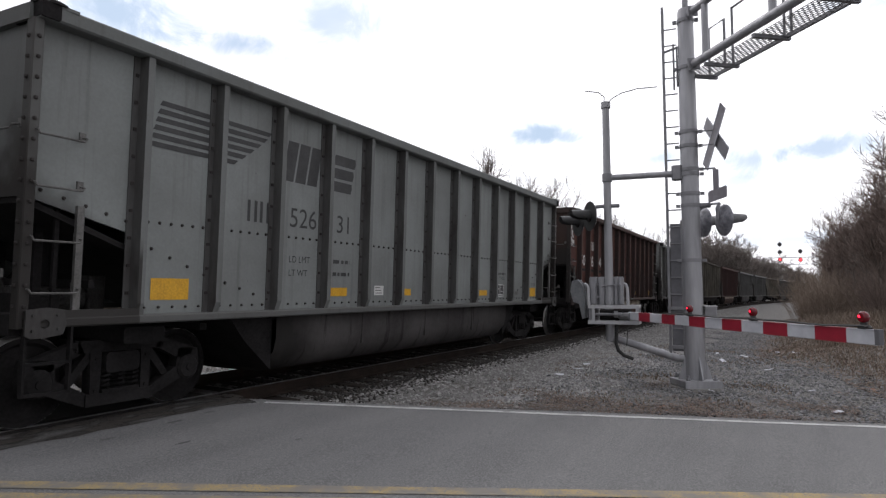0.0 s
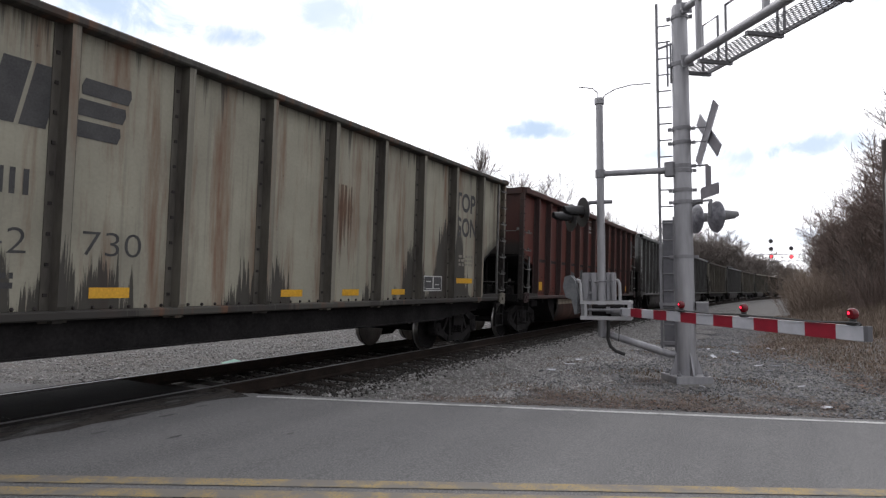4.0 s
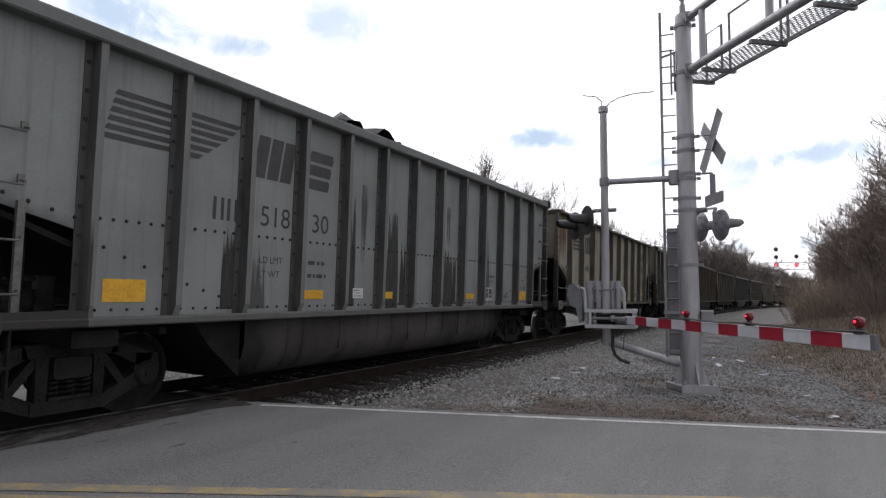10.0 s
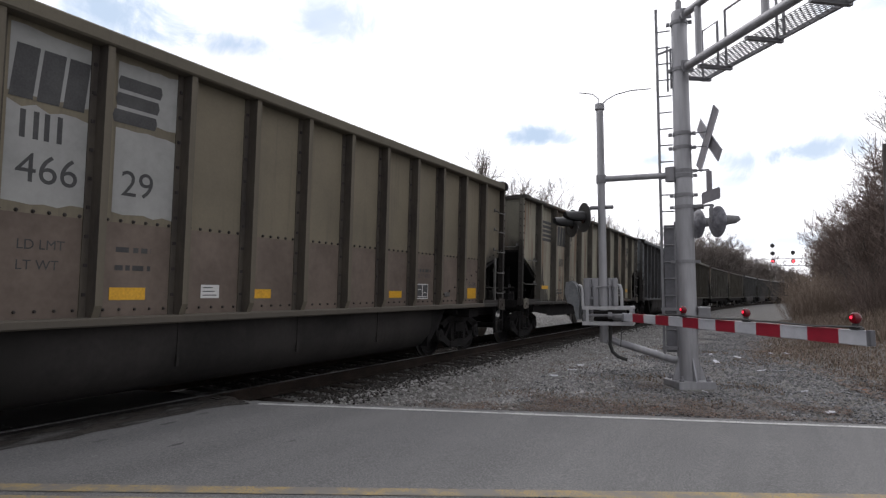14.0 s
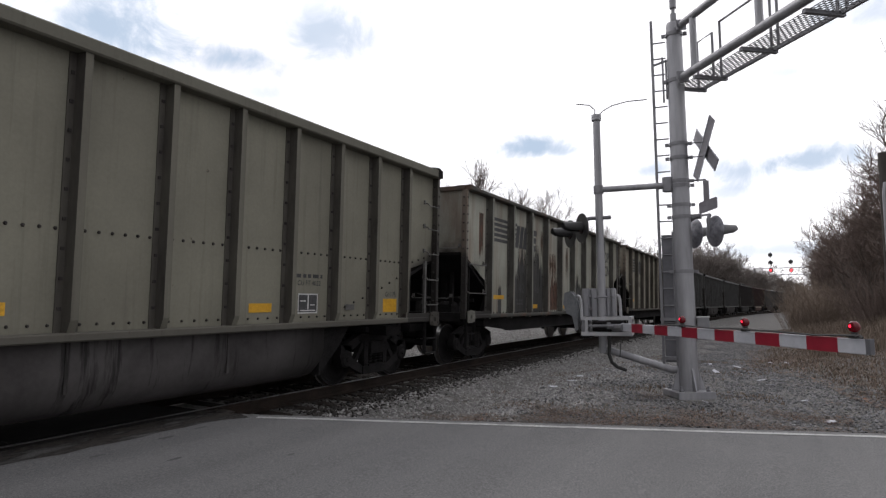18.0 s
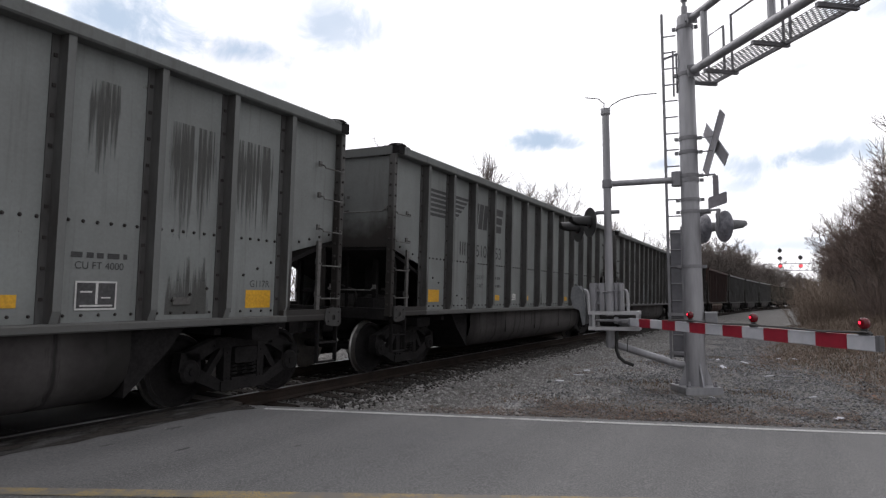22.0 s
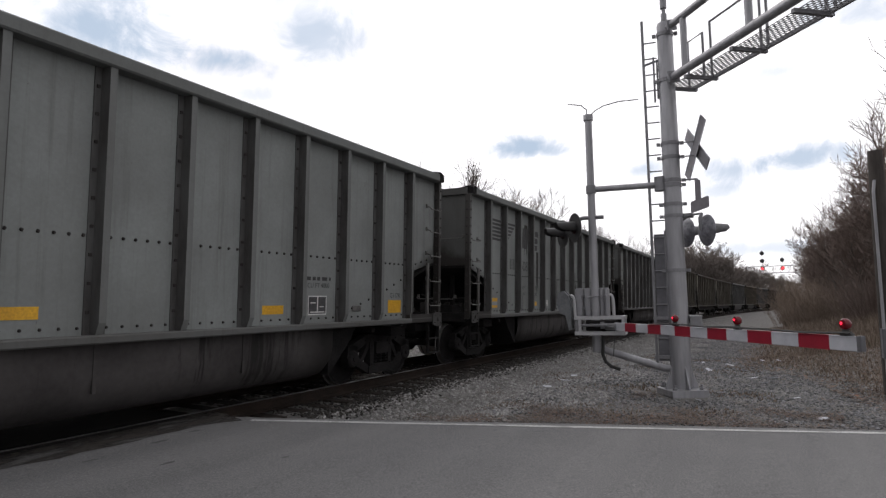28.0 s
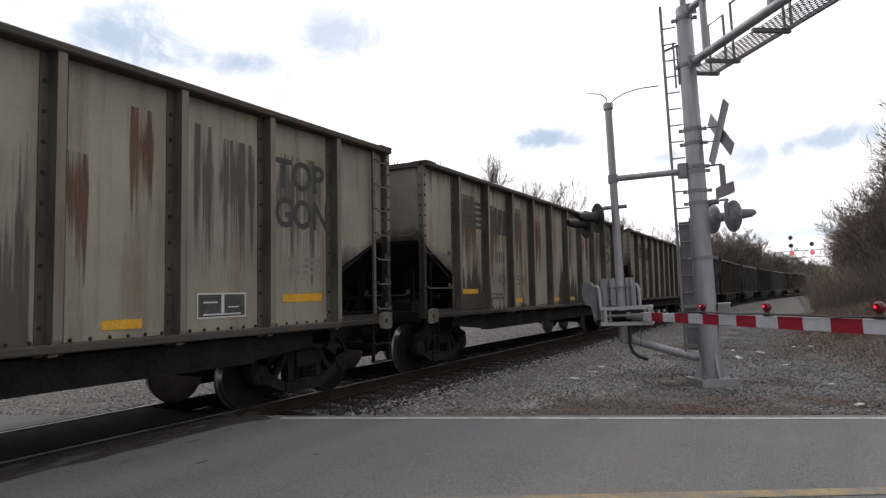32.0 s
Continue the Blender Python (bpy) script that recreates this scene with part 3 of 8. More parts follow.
stripe("edge_line", [(on_road(0.5 * i, 0.02 * noise.noise((i * 0.3, 0, 5)), -0.007), 0.5 + 0.12 * noise.noise((i * 0.9, 2, 1))) for i in range(0, 90)],
       0.10, WHITE_LINE, "worn white edge line on the road")
yd = Vector((0.504, -0.864))
for side in (-0.13, 0.13):
    stripe("centre_line", [((4.49 + yd.x * 0.6 * i + 0.864 * side, 1.81 + yd.y * 0.6 * i + 0.504 * side, -0.007 + tilt(1.81 + yd.y * 0.6 * i + 0.504 * side - TRACK_Y) + fall(min(60, 4.49 + yd.x * 0.6 * i))), 0.5) for i in range(-12, 60)],
           0.17, YELLOW_LINE, "faded yellow centre line on the road")
crack = Shape()
for i in range(22):
    p = Vector(on_road(6.35 + 0.055 * i + 0.05 * noise.noise((i * 0.7, 1, 1)), -0.02 - 0.085 * i, -0.0065))
    w = 0.012 + 0.008 * noise.noise((i, 4, 2))
    crack.v += [(p.x - w, p.y - w, p.z), (p.x + w, p.y + w, p.z)]
crack.f = [(2 * i, 2 * i + 1, 2 * i + 3, 2 * i + 2) for i in range(21)]
solo("road_crack", crack, CABLE, "tarred crack across the asphalt lane", "road crack", kind="structure")

PANEL = two_tone("dusty_rubber_panel", (0.011, 0.011, 0.0115), (0.028, 0.027, 0.026), 2.5, 30, 0.9, shine=0.2)
# Track: rails with a web and a polished head, wooden sleepers, panels in the crossing
track = thing("railway_track", "rusty steel rails on dark wooden sleepers in ballast", "railway track", kind="structure")
stations = [-220 + 10 * i for i in range(22)] + [0 + 2.0 * i for i in range(30)] + [60 + 5 * i for i in range(60)]
RAILFORM = [(-0.07, -0.18), (0.07, -0.18), (0.07, -0.165), (0.012, -0.14), (0.012, -0.045), (0.036, -0.035), (0.036, -0.003),
            (-0.036, -0.003), (-0.036, -0.035), (-0.012, -0.045), (-0.012, -0.14), (-0.07, -0.165)]
for side in (-1, 1):
    body, head = Shape(), Shape()
    for s in stations:
        for q, z in RAILFORM:
            p, _ = rail_point(s, side * (GAUGE / 2 + 0.036) + q)
            body.v.append((p.x, p.y, p.z + z))
        for q, z in ((-0.034, -0.012), (-0.028, 0.0), (0.028, 0.0), (0.034, -0.012)):
            p, _ = rail_point(s, side * (GAUGE / 2 + 0.036) + q)
            head.v.append((p.x, p.y, p.z + z))
    k = len(RAILFORM)
    body.f = [(i * k + j, i * k + (j + 1) % k, (i + 1) * k + (j + 1) % k, (i + 1) * k + j) for i in range(len(stations) - 1) for j in range(k)]
    head.f = [(i * 4 + j, i * 4 + j + 1, (i + 1) * 4 + j + 1, (i + 1) * 4 + j) for i in range(len(stations) - 1) for j in range(3)]
    r = part("rail", body, RAIL_SIDE, track)
    part("rail_head", head, RAIL_TOP, r, "polished running surface")
tie_me = Shape().box(-0.11, 0.11, -1.30, 1.30, -0.175, 0, c=0.012).mesh("sleeper", TIE)
for i in range(120):
    s = 5.6 + 0.53 * i
    p, h = rail_point(s)
    part("sleeper", tie_me, TIE, track, at=pose(p.x + random.uniform(-.02, .02), p.y + random.uniform(-.06, .06), p.z - 0.182 - random.uniform(0, .012), CANT, 0, math.degrees(h) + random.uniform(-1, 1)))
rest = Shape()
for i in range(240):
    s = 69.2 + 0.53 * i
    p, h = rail_point(s)
    rest.box(-0.11, 0.11, -1.3, 1.3, -0.175, 0, pose(p.x, p.y, p.z - 0.185, CANT, 0, math.degrees(h)))
tagged(part("sleepers_beyond", rest, TIE, track), kind="stuff")
for i, (a, b) in enumerate(((-3.2, -0.9), (-0.88, 1.42), (1.44, 3.74), (3.76, 5.9))):
    part("crossing_panel", Shape().box(a, b, -0.60, 0.60, -0.2, 0.0, c=0.01), PANEL, track, "dark rubber crossing panel", at=pose(0, TRACK_Y, fall((a + b) / 2) - 0.006, CANT))
# flat near-black strips stand in for the shade of the open flangeways
for lat in (-0.83, -0.655, 0.655, 0.83):
    part("flangeway", Shape().box(-3.2, 5.9, lat - 0.04, lat + 0.04, -0.1, 0.0), GRIMY, track, "black flangeway beside the rail", at=pose(0, TRACK_Y, fall(2) - 0.009, CANT))


def stones(name, count, area, size, mat, label, seed):
    """Loose stones as one mesh of dented octahedra, strewn by a test on x and y."""
    rng = np.random.RandomState(seed)
    base = np.array([(1, 0, 0), (0, 1, 0), (-1, 0, 0), (0, -1, 0), (0, 0, 1), (0, 0, -1)], float)
    tri = np.array([(0, 1, 4), (1, 2, 4), (2, 3, 4), (3, 0, 4), (1, 0, 5), (2, 1, 5), (3, 2, 5), (0, 3, 5)])
    pts = []
    x0, x1, y0, y1, keep = area
    while len(pts) < count:
        x, y = rng.uniform(x0, x1), rng.uniform(y0, y1)
        if keep(x, y, rng):
            pts.append((x, y, ground_z(x, y)))
    pts = np.array(pts)
    n = len(pts)
    r = size * rng.uniform(0.5, 1.25, n)
    v = base[None] * rng.uniform(0.6, 1.2, (n, 6, 3)) + rng.uniform(-0.28, 0.28, (n, 6, 3))
    ang = rng.uniform(0, 6.28, n)
    c, s = np.cos(ang), np.sin(ang)
    v = np.stack([v[..., 0] * c[:, None] - v[..., 1] * s[:, None], v[..., 0] * s[:, None] + v[..., 1] * c[:, None], v[..., 2] * 0.7], -1)
    v = v * r[:, None, None] + pts[:, None, :] + np.array([0, 0, 1.0]) * (0.25 * r)[:, None, None]
    f = (tri[None] + 6 * np.arange(n)[:, None, None]).reshape(-1, 3)
    me = bpy.data.meshes.new(name)
    me.from_pydata(v.reshape(-1, 3).tolist(), [], f.tolist())
    me.materials.append(mat)
    tagged(new(name, me), label, "gravel", kind="stuff")


def stone_material(name, a, b_, c):
    m, nt, b = material(name, 0.9)
    ge = nt.nodes.new("ShaderNodeNewGeometry")
    col = ramp(nt, ge.outputs["Random Per Island"], (0.0, a), (0.55, b_), (1.0, c))
    g = noise_of(nt, coords(nt), 60, 3)
    nt.links.new(mix(nt, 0.4, col, mix(nt, g, col, (0.06, 0.055, 0.05))), b.inputs["Base Color"])
    return m


PALE_STONE = stone_material("pale_ballast_stone", (0.19, 0.184, 0.178), (0.29, 0.284, 0.276), (0.43, 0.42, 0.41))
DARK_STONE = stone_material("dark_road_stone", (0.085, 0.085, 0.09), (0.175, 0.178, 0.185), (0.31, 0.31, 0.32))


def off_road(x, y):
    return road_out(x, y) > 0.42 and not (x < 7.4 and y > 5.6 and y < 9.0)


def near_bed(x, y, rng):
    lat = y - track_y(x)
    return off_road(x, y) and rng.rand() < (1.0 if x < 24 else 24 / x) and -5.0 + 0.6 * math.sin(x * 1.7) < lat < -1.62


def far_bed(x, y, rng):
    return off_road(x, y) and rng.rand() < (1.0 if x < 24 else 24 / x)


def dark_area(x, y, rng):
    return off_road(x, y) and y > bank_y(x) - 0.4 and noise.noise((x * 0.55, y * 0.55, 3)) > -0.5 and rng.rand() < (1.0 if x < 18 else 18 / x)


# coal dirt and the train's shade are both put into these stones' colour
SOOT_SHADE_STONE = stone_material("soot_shade_stone", (0.009, 0.008, 0.0075), (0.022, 0.019, 0.017), (0.05, 0.043, 0.038))


def soot_shade_bed(x, y, rng):
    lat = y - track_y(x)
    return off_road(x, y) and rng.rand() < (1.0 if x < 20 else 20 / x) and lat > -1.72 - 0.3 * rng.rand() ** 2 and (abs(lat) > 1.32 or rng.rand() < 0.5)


stones("sooty_ballast", 22000, (5.5, 60, 5.2, 8.95, soot_shade_bed), 0.034, SOOT_SHADE_STONE, "ballast by the rails, darkened for coal dirt and the train's shade", 9)
stones("ballast", 34000, (5.5, 60, 2.4, 9.0, near_bed), 0.034, PALE_STONE, "pale grey crushed-stone ballast along the rails", 3)
stones("ballast_far_side", 17000, (2.0, 45, 8.9, 15.5, far_bed), 0.034, PALE_STONE, "pale grey crushed-stone ballast along the rails", 5)
stones("road_stone", 29000, (8.4, 45, -2.5, 4.2, dark_area), 0.026, DARK_STONE, "dark grey gravel round the mast foot", 7)


def patch_on_road(name, pts, mat, label, lift=0.004):
    sh = Shape().add([(x, y, tilt(y - TRACK_Y) + fall(x) - 0.012 + lift) for x, y in pts], [tuple(range(len(pts)))])
    solo(name, sh, mat, label, "road patch", kind="structure")


def dark_strip_material():
    """A dark brown layer, thinner in patches so that the asphalt shows through."""
    m, nt, b = material("dark_asphalt_strip", 0.95)
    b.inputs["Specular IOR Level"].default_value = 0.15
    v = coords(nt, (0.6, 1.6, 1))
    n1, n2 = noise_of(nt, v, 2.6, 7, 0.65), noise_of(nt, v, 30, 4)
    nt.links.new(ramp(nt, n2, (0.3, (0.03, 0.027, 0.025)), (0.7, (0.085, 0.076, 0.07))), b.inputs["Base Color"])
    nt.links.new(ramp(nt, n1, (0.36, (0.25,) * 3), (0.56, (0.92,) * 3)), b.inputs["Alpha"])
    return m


DARK_STRIP = dark_strip_material()
STAIN = two_tone("oil_stain", (0.05, 0.05, 0.051), (0.10, 0.098, 0.096), 3.5, 30, 0.85)
rngp = random.Random(12)
# dark brown strip over the asphalt along the rail, with a ragged edge
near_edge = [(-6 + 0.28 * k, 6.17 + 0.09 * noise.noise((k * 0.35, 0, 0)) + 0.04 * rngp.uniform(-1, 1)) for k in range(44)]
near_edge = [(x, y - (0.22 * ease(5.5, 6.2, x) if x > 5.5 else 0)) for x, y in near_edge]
patch_on_road("track_dirt", near_edge + [(6.25, 6.5), (6.3, 6.84), (-6, 6.84)], DARK_STRIP, "dark brown strip on the asphalt along the rail", 0.004)
for x0, y0, w, l in ((4.2, 5.1, 0.10, 0.03), (3.9, 5.8, 0.10, 0.03), (4.75, 5.9, 0.13, 0.035), (5.3, 6.0, 0.10, 0.03), (4.9, 4.3, 0.06, 0.03), (7.1, 3.0, 0.04, 0.02)):
    ring = [(x0 + w * math.cos(a) * rngp.uniform(0.6, 1.2), y0 + l * math.sin(a) * rngp.uniform(0.6, 1.2)) for a in [0.45 * k for k in range(14)]]
    patch_on_road("oil_stain", ring, STAIN, "small dark stain on the asphalt", 0.0045)


def litter_material():
    m, nt, b = material("dead_leaves", 0.9)
    ge = nt.nodes.new("ShaderNodeNewGeometry")
    col = ramp(nt, ge.outputs["Random Per Island"], (0.0, (0.075, 0.052, 0.042)), (0.5, (0.125, 0.092, 0.074)), (0.92, (0.18, 0.138, 0.11)), (1.0, (0.22, 0.10, 0.06)))
    nt.links.new(col, b.inputs["Base Color"])
    return m


LEAF = litter_material()


def leaves(name, count, area, size, label, seed):
    """Curled dead leaves strewn flat on the ground, as one mesh."""
    r = np.random.RandomState(seed)
    x0, x1, y0, y1, keep = area
    v, f = [], []
    while len(f) < count:
        x, y = r.uniform(x0, x1), r.uniform(y0, y1)
        if not keep(x, y, r):
            continue
        z = ground_z(x, y) + 0.015 + 0.03 * r.rand()
        a, l = r.uniform(0, 6.28), size * r.uniform(0.5, 1.3)
        c, s_, n = math.cos(a), math.sin(a), len(v)
        for p, q, h in ((-1, 0, 0.2), (0, -0.45, 0.0), (1, 0, 0.25), (0, 0.45, 0.1)):
            v.append((x + l * (p * c - q * s_), y + l * (p * s_ + q * c), z + l * h * r.uniform(-1, 1.5)))
        f.append((n, n + 1, n + 2, n + 3))
    me = bpy.data.meshes.new(name)
    me.from_pydata(v, [], f)
    me.materials.append(LEAF)
    tagged(new(name, me), label, "leaf litter", kind="stuff")


leaves("dead_leaves", 7500, (7.2, 14, -0.8, 5.4, lambda x, y, r: road_out(x, y) > 0.3 and noise.noise((x * 1.3, y * 1.3, 11)) + 0.55 - 0.3 * road_out(x, y) > r.rand()), 0.024, "brown dead leaves and weeds along the road edge", 41)
leaves("bank_leaves", 26000, (10.5, 40, -9, 1.6, lambda x, y, r: y < bank_y(x) + 0.25 and road_out(x, y) > 0.5 and r.rand() < 12 / x), 0.05, "brown dead leaves on the bank", 43)


# ---- the train ----
HALF_A, HALF_B = 7.35, 7.50
RIB_TOP, CAP_TOP, SILL = 3.90, 4.05, 1.06
SHEET = 1.455


def rivet_row(sh, pts, y, r=0.022):
    for x, z in pts:
        s = -1 if y < 0 else 1
        sh.add([(x + r * math.cos(1.0472 * k), y, z + r * math.sin(1.0472 * k)) for k in range(6)] + [(x + 0.55 * r * math.cos(1.0472 * k), y + s * 0.02, z + 0.55 * r * math.sin(1.0472 * k)) for k in range(6)],
               [(k, (k + 1) % 6, 6 + (k + 1) % 6, 6 + k) for k in range(6)] + [(6, 7, 8, 9, 10, 11)])


def wheelset_mesh():
    """An axle with two flanged wheels; the running surfaces are worn bright."""
    sh, tr = Shape().lathe([(-1.05, 0.075), (1.05, 0.075)], (0, 0, 0), "y", 10), Shape()
    for s in (-1, 1):
        prof = [(0.68, 0.12), (0.685, 0.30), (0.70, 0.40), (0.678, 0.43), (0.678, 0.487), (0.705, 0.483), (0.72, 0.459), (0.81, 0.452), (0.815, 0.40), (0.775, 0.37), (0.765, 0.20), (0.80, 0.13), (0.82, 0.11)]
        sh.lathe([(s * a, r) for a, r in prof], (0, 0, 0), "y", 28)
        for k in range(6):
            a = k * math.pi / 3
            x, z = 0.25 * math.cos(a), 0.25 * math.sin(a)
            sh.box(x - 0.02, x + 0.02, s * 0.76 - 0.01, s * 0.76 + 0.02, z - 0.02, z + 0.02)
        tr.lathe([(s * 0.70, 0.4875), (s * 0.722, 0.462), (s * 0.805, 0.4555), (s * 0.805, 0.45), (s * 0.70, 0.45)], (0, 0, 0), "y", 28)
        tr.lathe([(s * 0.676, 0.482), (s * 0.675, 0.478), (s * 0.675, 0.462), (s * 0.677, 0.46)], (0, 0, 0), "y", 28)
    n = len(sh.f)
    sh.add(tr.v, tr.f)
    me = sh.mesh("wheelset", GRIMY, True)
    me.materials.append(TREAD)
    for p in me.polygons[n:]:
        p.material_index = 1
    return me


def side_frame_mesh():
    """Cast side frame: an arched top chord, a deep bowed bottom chord, columns round the spring nest, and journal ends."""
    sh = Shape()

    def bar(x0, z0, x1, z1, w0, w1=None, d=0.065):
        w1 = w1 or w0
        dx, dz = x1 - x0, z1 - z0
        n = math.hypot(dx, dz)
        px, pz = -dz / n / 2, dx / n / 2
        sh.prism([(x0 + px * w0, z0 + pz * w0), (x1 + px * w1, z1 + pz * w1), (x1 - px * w1, z1 - pz * w1), (x0 - px * w0, z0 - pz * w0)], -0.98 - d, -0.98 + d)

    bar(-0.50, 0.79, 0.50, 0.79, 0.13)
    bar(-0.40, 0.22, 0.40, 0.22, 0.13, d=0.08)
    for e in (-1, 1):
        bar(e * 0.46, 0.795, e * 0.93, 0.60, 0.13, 0.20)
        bar(e * 0.37, 0.215, e * 0.86, 0.45, 0.13, 0.17, 0.06)
        bar(e * 0.30, 0.26, e * 0.30, 0.76, 0.11, 0.13, 0.07)
        bar(e * 0.34, 0.72, e * 0.62, 0.36, 0.09, 0.08, 0.045)
        sh.lathe([(-0.88, 0.15), (-1.05, 0.15), (-1.08, 0.12), (-1.085, 0.05), (-1.10, 0.045), (-1.10, 0.01)], (e * 0.89, 0, 0.457), "y", 16)
        sh.prism([(e * 0.89 - 0.17, 0.47), (e * 0.89 + 0.17, 0.47), (e * 0.89 + 0.14, 0.68), (e * 0.89 - 0.14, 0.70)], -1.045, -0.90)
        for x, z in ((0.30, 0.32), (0.30, 0.66), (0.52, 0.76)):
            sh.lathe([(-1.04, 0.022), (-1.065, 0.018)], (e * x, 0, z), "y", 6)
    # second box: added dark backing that shuts out bright ground behind the springs
    sh.box(-0.22, 0.22, -1.06, -0.90, 0.27, 0.32).box(-0.26, 0.26, -0.91, -0.86, 0.27, 0.56)
    return sh.mesh("side_frame", CASTING)


def bolster_mesh():
    return Shape().box(-0.2, 0.2, -1.08, 1.08, 0.50, 0.72, c=0.03).box(-0.28, 0.28, -0.5, 0.5, 0.7, 0.82).mesh("bolster", CASTING)


def springs_mesh():
    pts = [(0.065 * math.cos(a * 1.05), 0.065 * math.sin(a * 1.05), 0.33 + 0.0085 * a) for a in range(0, 25)]
    return Shape().tube(pts, 0.017, 5).mesh("spring", GRIMY)


def coupler_mesh():
    sh = Shape().box(0, 0.62, -0.07, 0.07, 0.80, 0.95, c=0.02)
    sh.prism([(0.55, -0.16), (0.75, -0.18), (0.83, -0.06), (0.74, 0.03), (0.83, 0.10), (0.72, 0.18), (0.55, 0.12)], 0.74, 1.01, "z")
    return sh.mesh("coupler", GRIMY)


def hose_mesh():
    pts = [(0.1, -0.35, 0.82), (0.3, -0.36, 0.74), (0.5, -0.33, 0.55), (0.68, -0.25, 0.44), (0.80, -0.14, 0.42)]
    return Shape().tube(pts, 0.03, 7).mesh("brake_hose", CABLE)


def grab_mesh(width, stand=0.085):
    """A bent grab iron with two bolted feet, its bar along x."""
    sh = Shape().tube([(0, 0.0, 0.05), (0, -stand, 0.03), (0.02, -stand, 0), (width - 0.02, -stand, 0), (width, -stand, 0.03), (width, 0.0, 0.05)], 0.011, 6)
    sh.box(-0.03, 0.03, -0.015, 0.01, 0.02, 0.10).box(width - 0.03, width + 0.03, -0.015, 0.01, 0.02, 0.10)
    return sh


def step_mesh():
    """Sill step: two hanging bars, two treads."""
    sh = Shape()
    for x in (0, 0.42):
        sh.box(x - 0.012, x + 0.012, -0.03, 0.03, 0.44, 1.07)
    return sh.box(0, 0.42, -0.03, 0.03, 0.44, 0.465).box(0, 0.42, -0.03, 0.03, 0.72, 0.745).mesh("sill_step", GRIMY)


def tub_mesh(mat):
    """The hanging tub between the trucks, rounded below, with upright ends."""
    prof = [(-1.44, 1.055), (-1.44, 0.72), (-1.40, 0.52), (-1.28, 0.36), (-1.05, 0.27), (-0.45, 0.25), (0.45, 0.25), (1.05, 0.27), (1.28, 0.36), (1.40, 0.52), (1.44, 0.72), (1.44, 1.055)]
    sh = Shape()
    n = len(prof)
    for x, lift in ((-4.0, 0.10), (-3.9, 0.0), (3.9, 0.0), (4.0, 0.10)):
        sh.v += [(x, y, z + (1.05 - z) * lift) for y, z in prof]
    sh.f = [(i * n + j, i * n + j + 1, (i + 1) * n + j + 1, (i + 1) * n + j) for i in range(3) for j in range(n - 1)]
    for x in (-2.0, 0.05, 2.1):
        sh.box(x - 0.02, x + 0.02, -1.45, -1.42, 0.55, 1.05)
    return sh.mesh("tub", mat, True)


def tub_end_mesh():
    """The black sloping end of the tub."""
    return Shape().prism([(4.0, 0.32), (4.0, 1.05), (4.75, 1.05), (4.5, 0.75)], -1.36, 1.36).mesh("tub_end", GRIMY)


def riveted(sh, rv, mat):
    """One body mesh out of its sheets and its dark rivet heads."""
    n = len(sh.f)
    sh.add(rv.v, rv.f)
    me = sh.mesh("body", mat)
    me.materials.append(WEB)
    for p in me.polygons[n:]:
        p.material_index = 1
    return me


def body_a_mesh(mat):
    """Sides and ends of the tub gondola, with their rivet rows."""
    sh, rv = Shape(), Shape()
    h = HALF_A
    for s in (-1, 1):
        y0, y1 = (s * SHEET, s * (SHEET - 0.03))
        sh.prism([(-h, 2.27), (-6.2, 1.99), (-6.2, 1.14), (6.2, 1.14), (6.2, 1.99), (h, 2.27), (h, RIB_TOP), (-h, RIB_TOP)], y0, y1)
        yo = s * (SHEET + 0.001)
        for k in range(12):
            x0 = -6.2 + 1.034 * k + 0.14
            rivet_row(rv, [(x0 + 0.148 * j, 2.15) for j in range(6)], yo, 0.021)
            rivet_row(rv, [(x0 + 0.18 * j, 1.22) for j in range(5)], yo, 0.018)
        for e in (-1, 1):
            rivet_row(rv, [(e * (h - 0.15 - 0.22 * j), 2.34 - 0.052 * j) for j in range(5)], yo)
            rivet_row(rv, [(e * (6.0 - 0.24 * j), 1.86 - 0.09 * j) for j in range(4)], yo)
            rivet_row(rv, [(e * (4.95 - 0.24 * j), 1.50 - 0.07 * j) for j in range(4)], yo)
    for e in (-1, 1):
        x = e * h
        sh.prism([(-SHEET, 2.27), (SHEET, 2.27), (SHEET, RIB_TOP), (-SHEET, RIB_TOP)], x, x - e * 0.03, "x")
        sh.box(x - 0.04, x + 0.04, -0.06, 0.06, 1.1, RIB_TOP)
    return riveted(sh, rv, mat)


def body_b_mesh(mat):
    """Sides and ends of the cream gondola, with their rivet rows."""
    sh, rv = Shape(), Shape()
    h = HALF_B
    for s in (-1, 1):
        y0, y1 = (s * SHEET, s * (SHEET - 0.03))
        sh.prism([(-h, 2.52), (-6.15, 1.86), (-6.15, 1.06), (6.15, 1.06), (6.15, 1.86), (h, 2.52), (h, RIB_TOP), (-h, RIB_TOP)], y0, y1)
        yo = s * (SHEET + 0.001)
        for k in range(9):
            x0 = -6.15 + 1.367 * k + 0.2
            rivet_row(rv, [(x0 + 0.2 * j, 1.17) for j in range(6)], yo, 0.022)
    for e in (-1, 1):
        x = e * h
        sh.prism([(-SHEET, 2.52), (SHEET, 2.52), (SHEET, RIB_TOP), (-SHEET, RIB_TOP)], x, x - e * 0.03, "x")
        sh.box(x - 0.03, x + 0.05, 0.55, 0.63, 1.1, RIB_TOP)
    return riveted(sh, rv, mat)


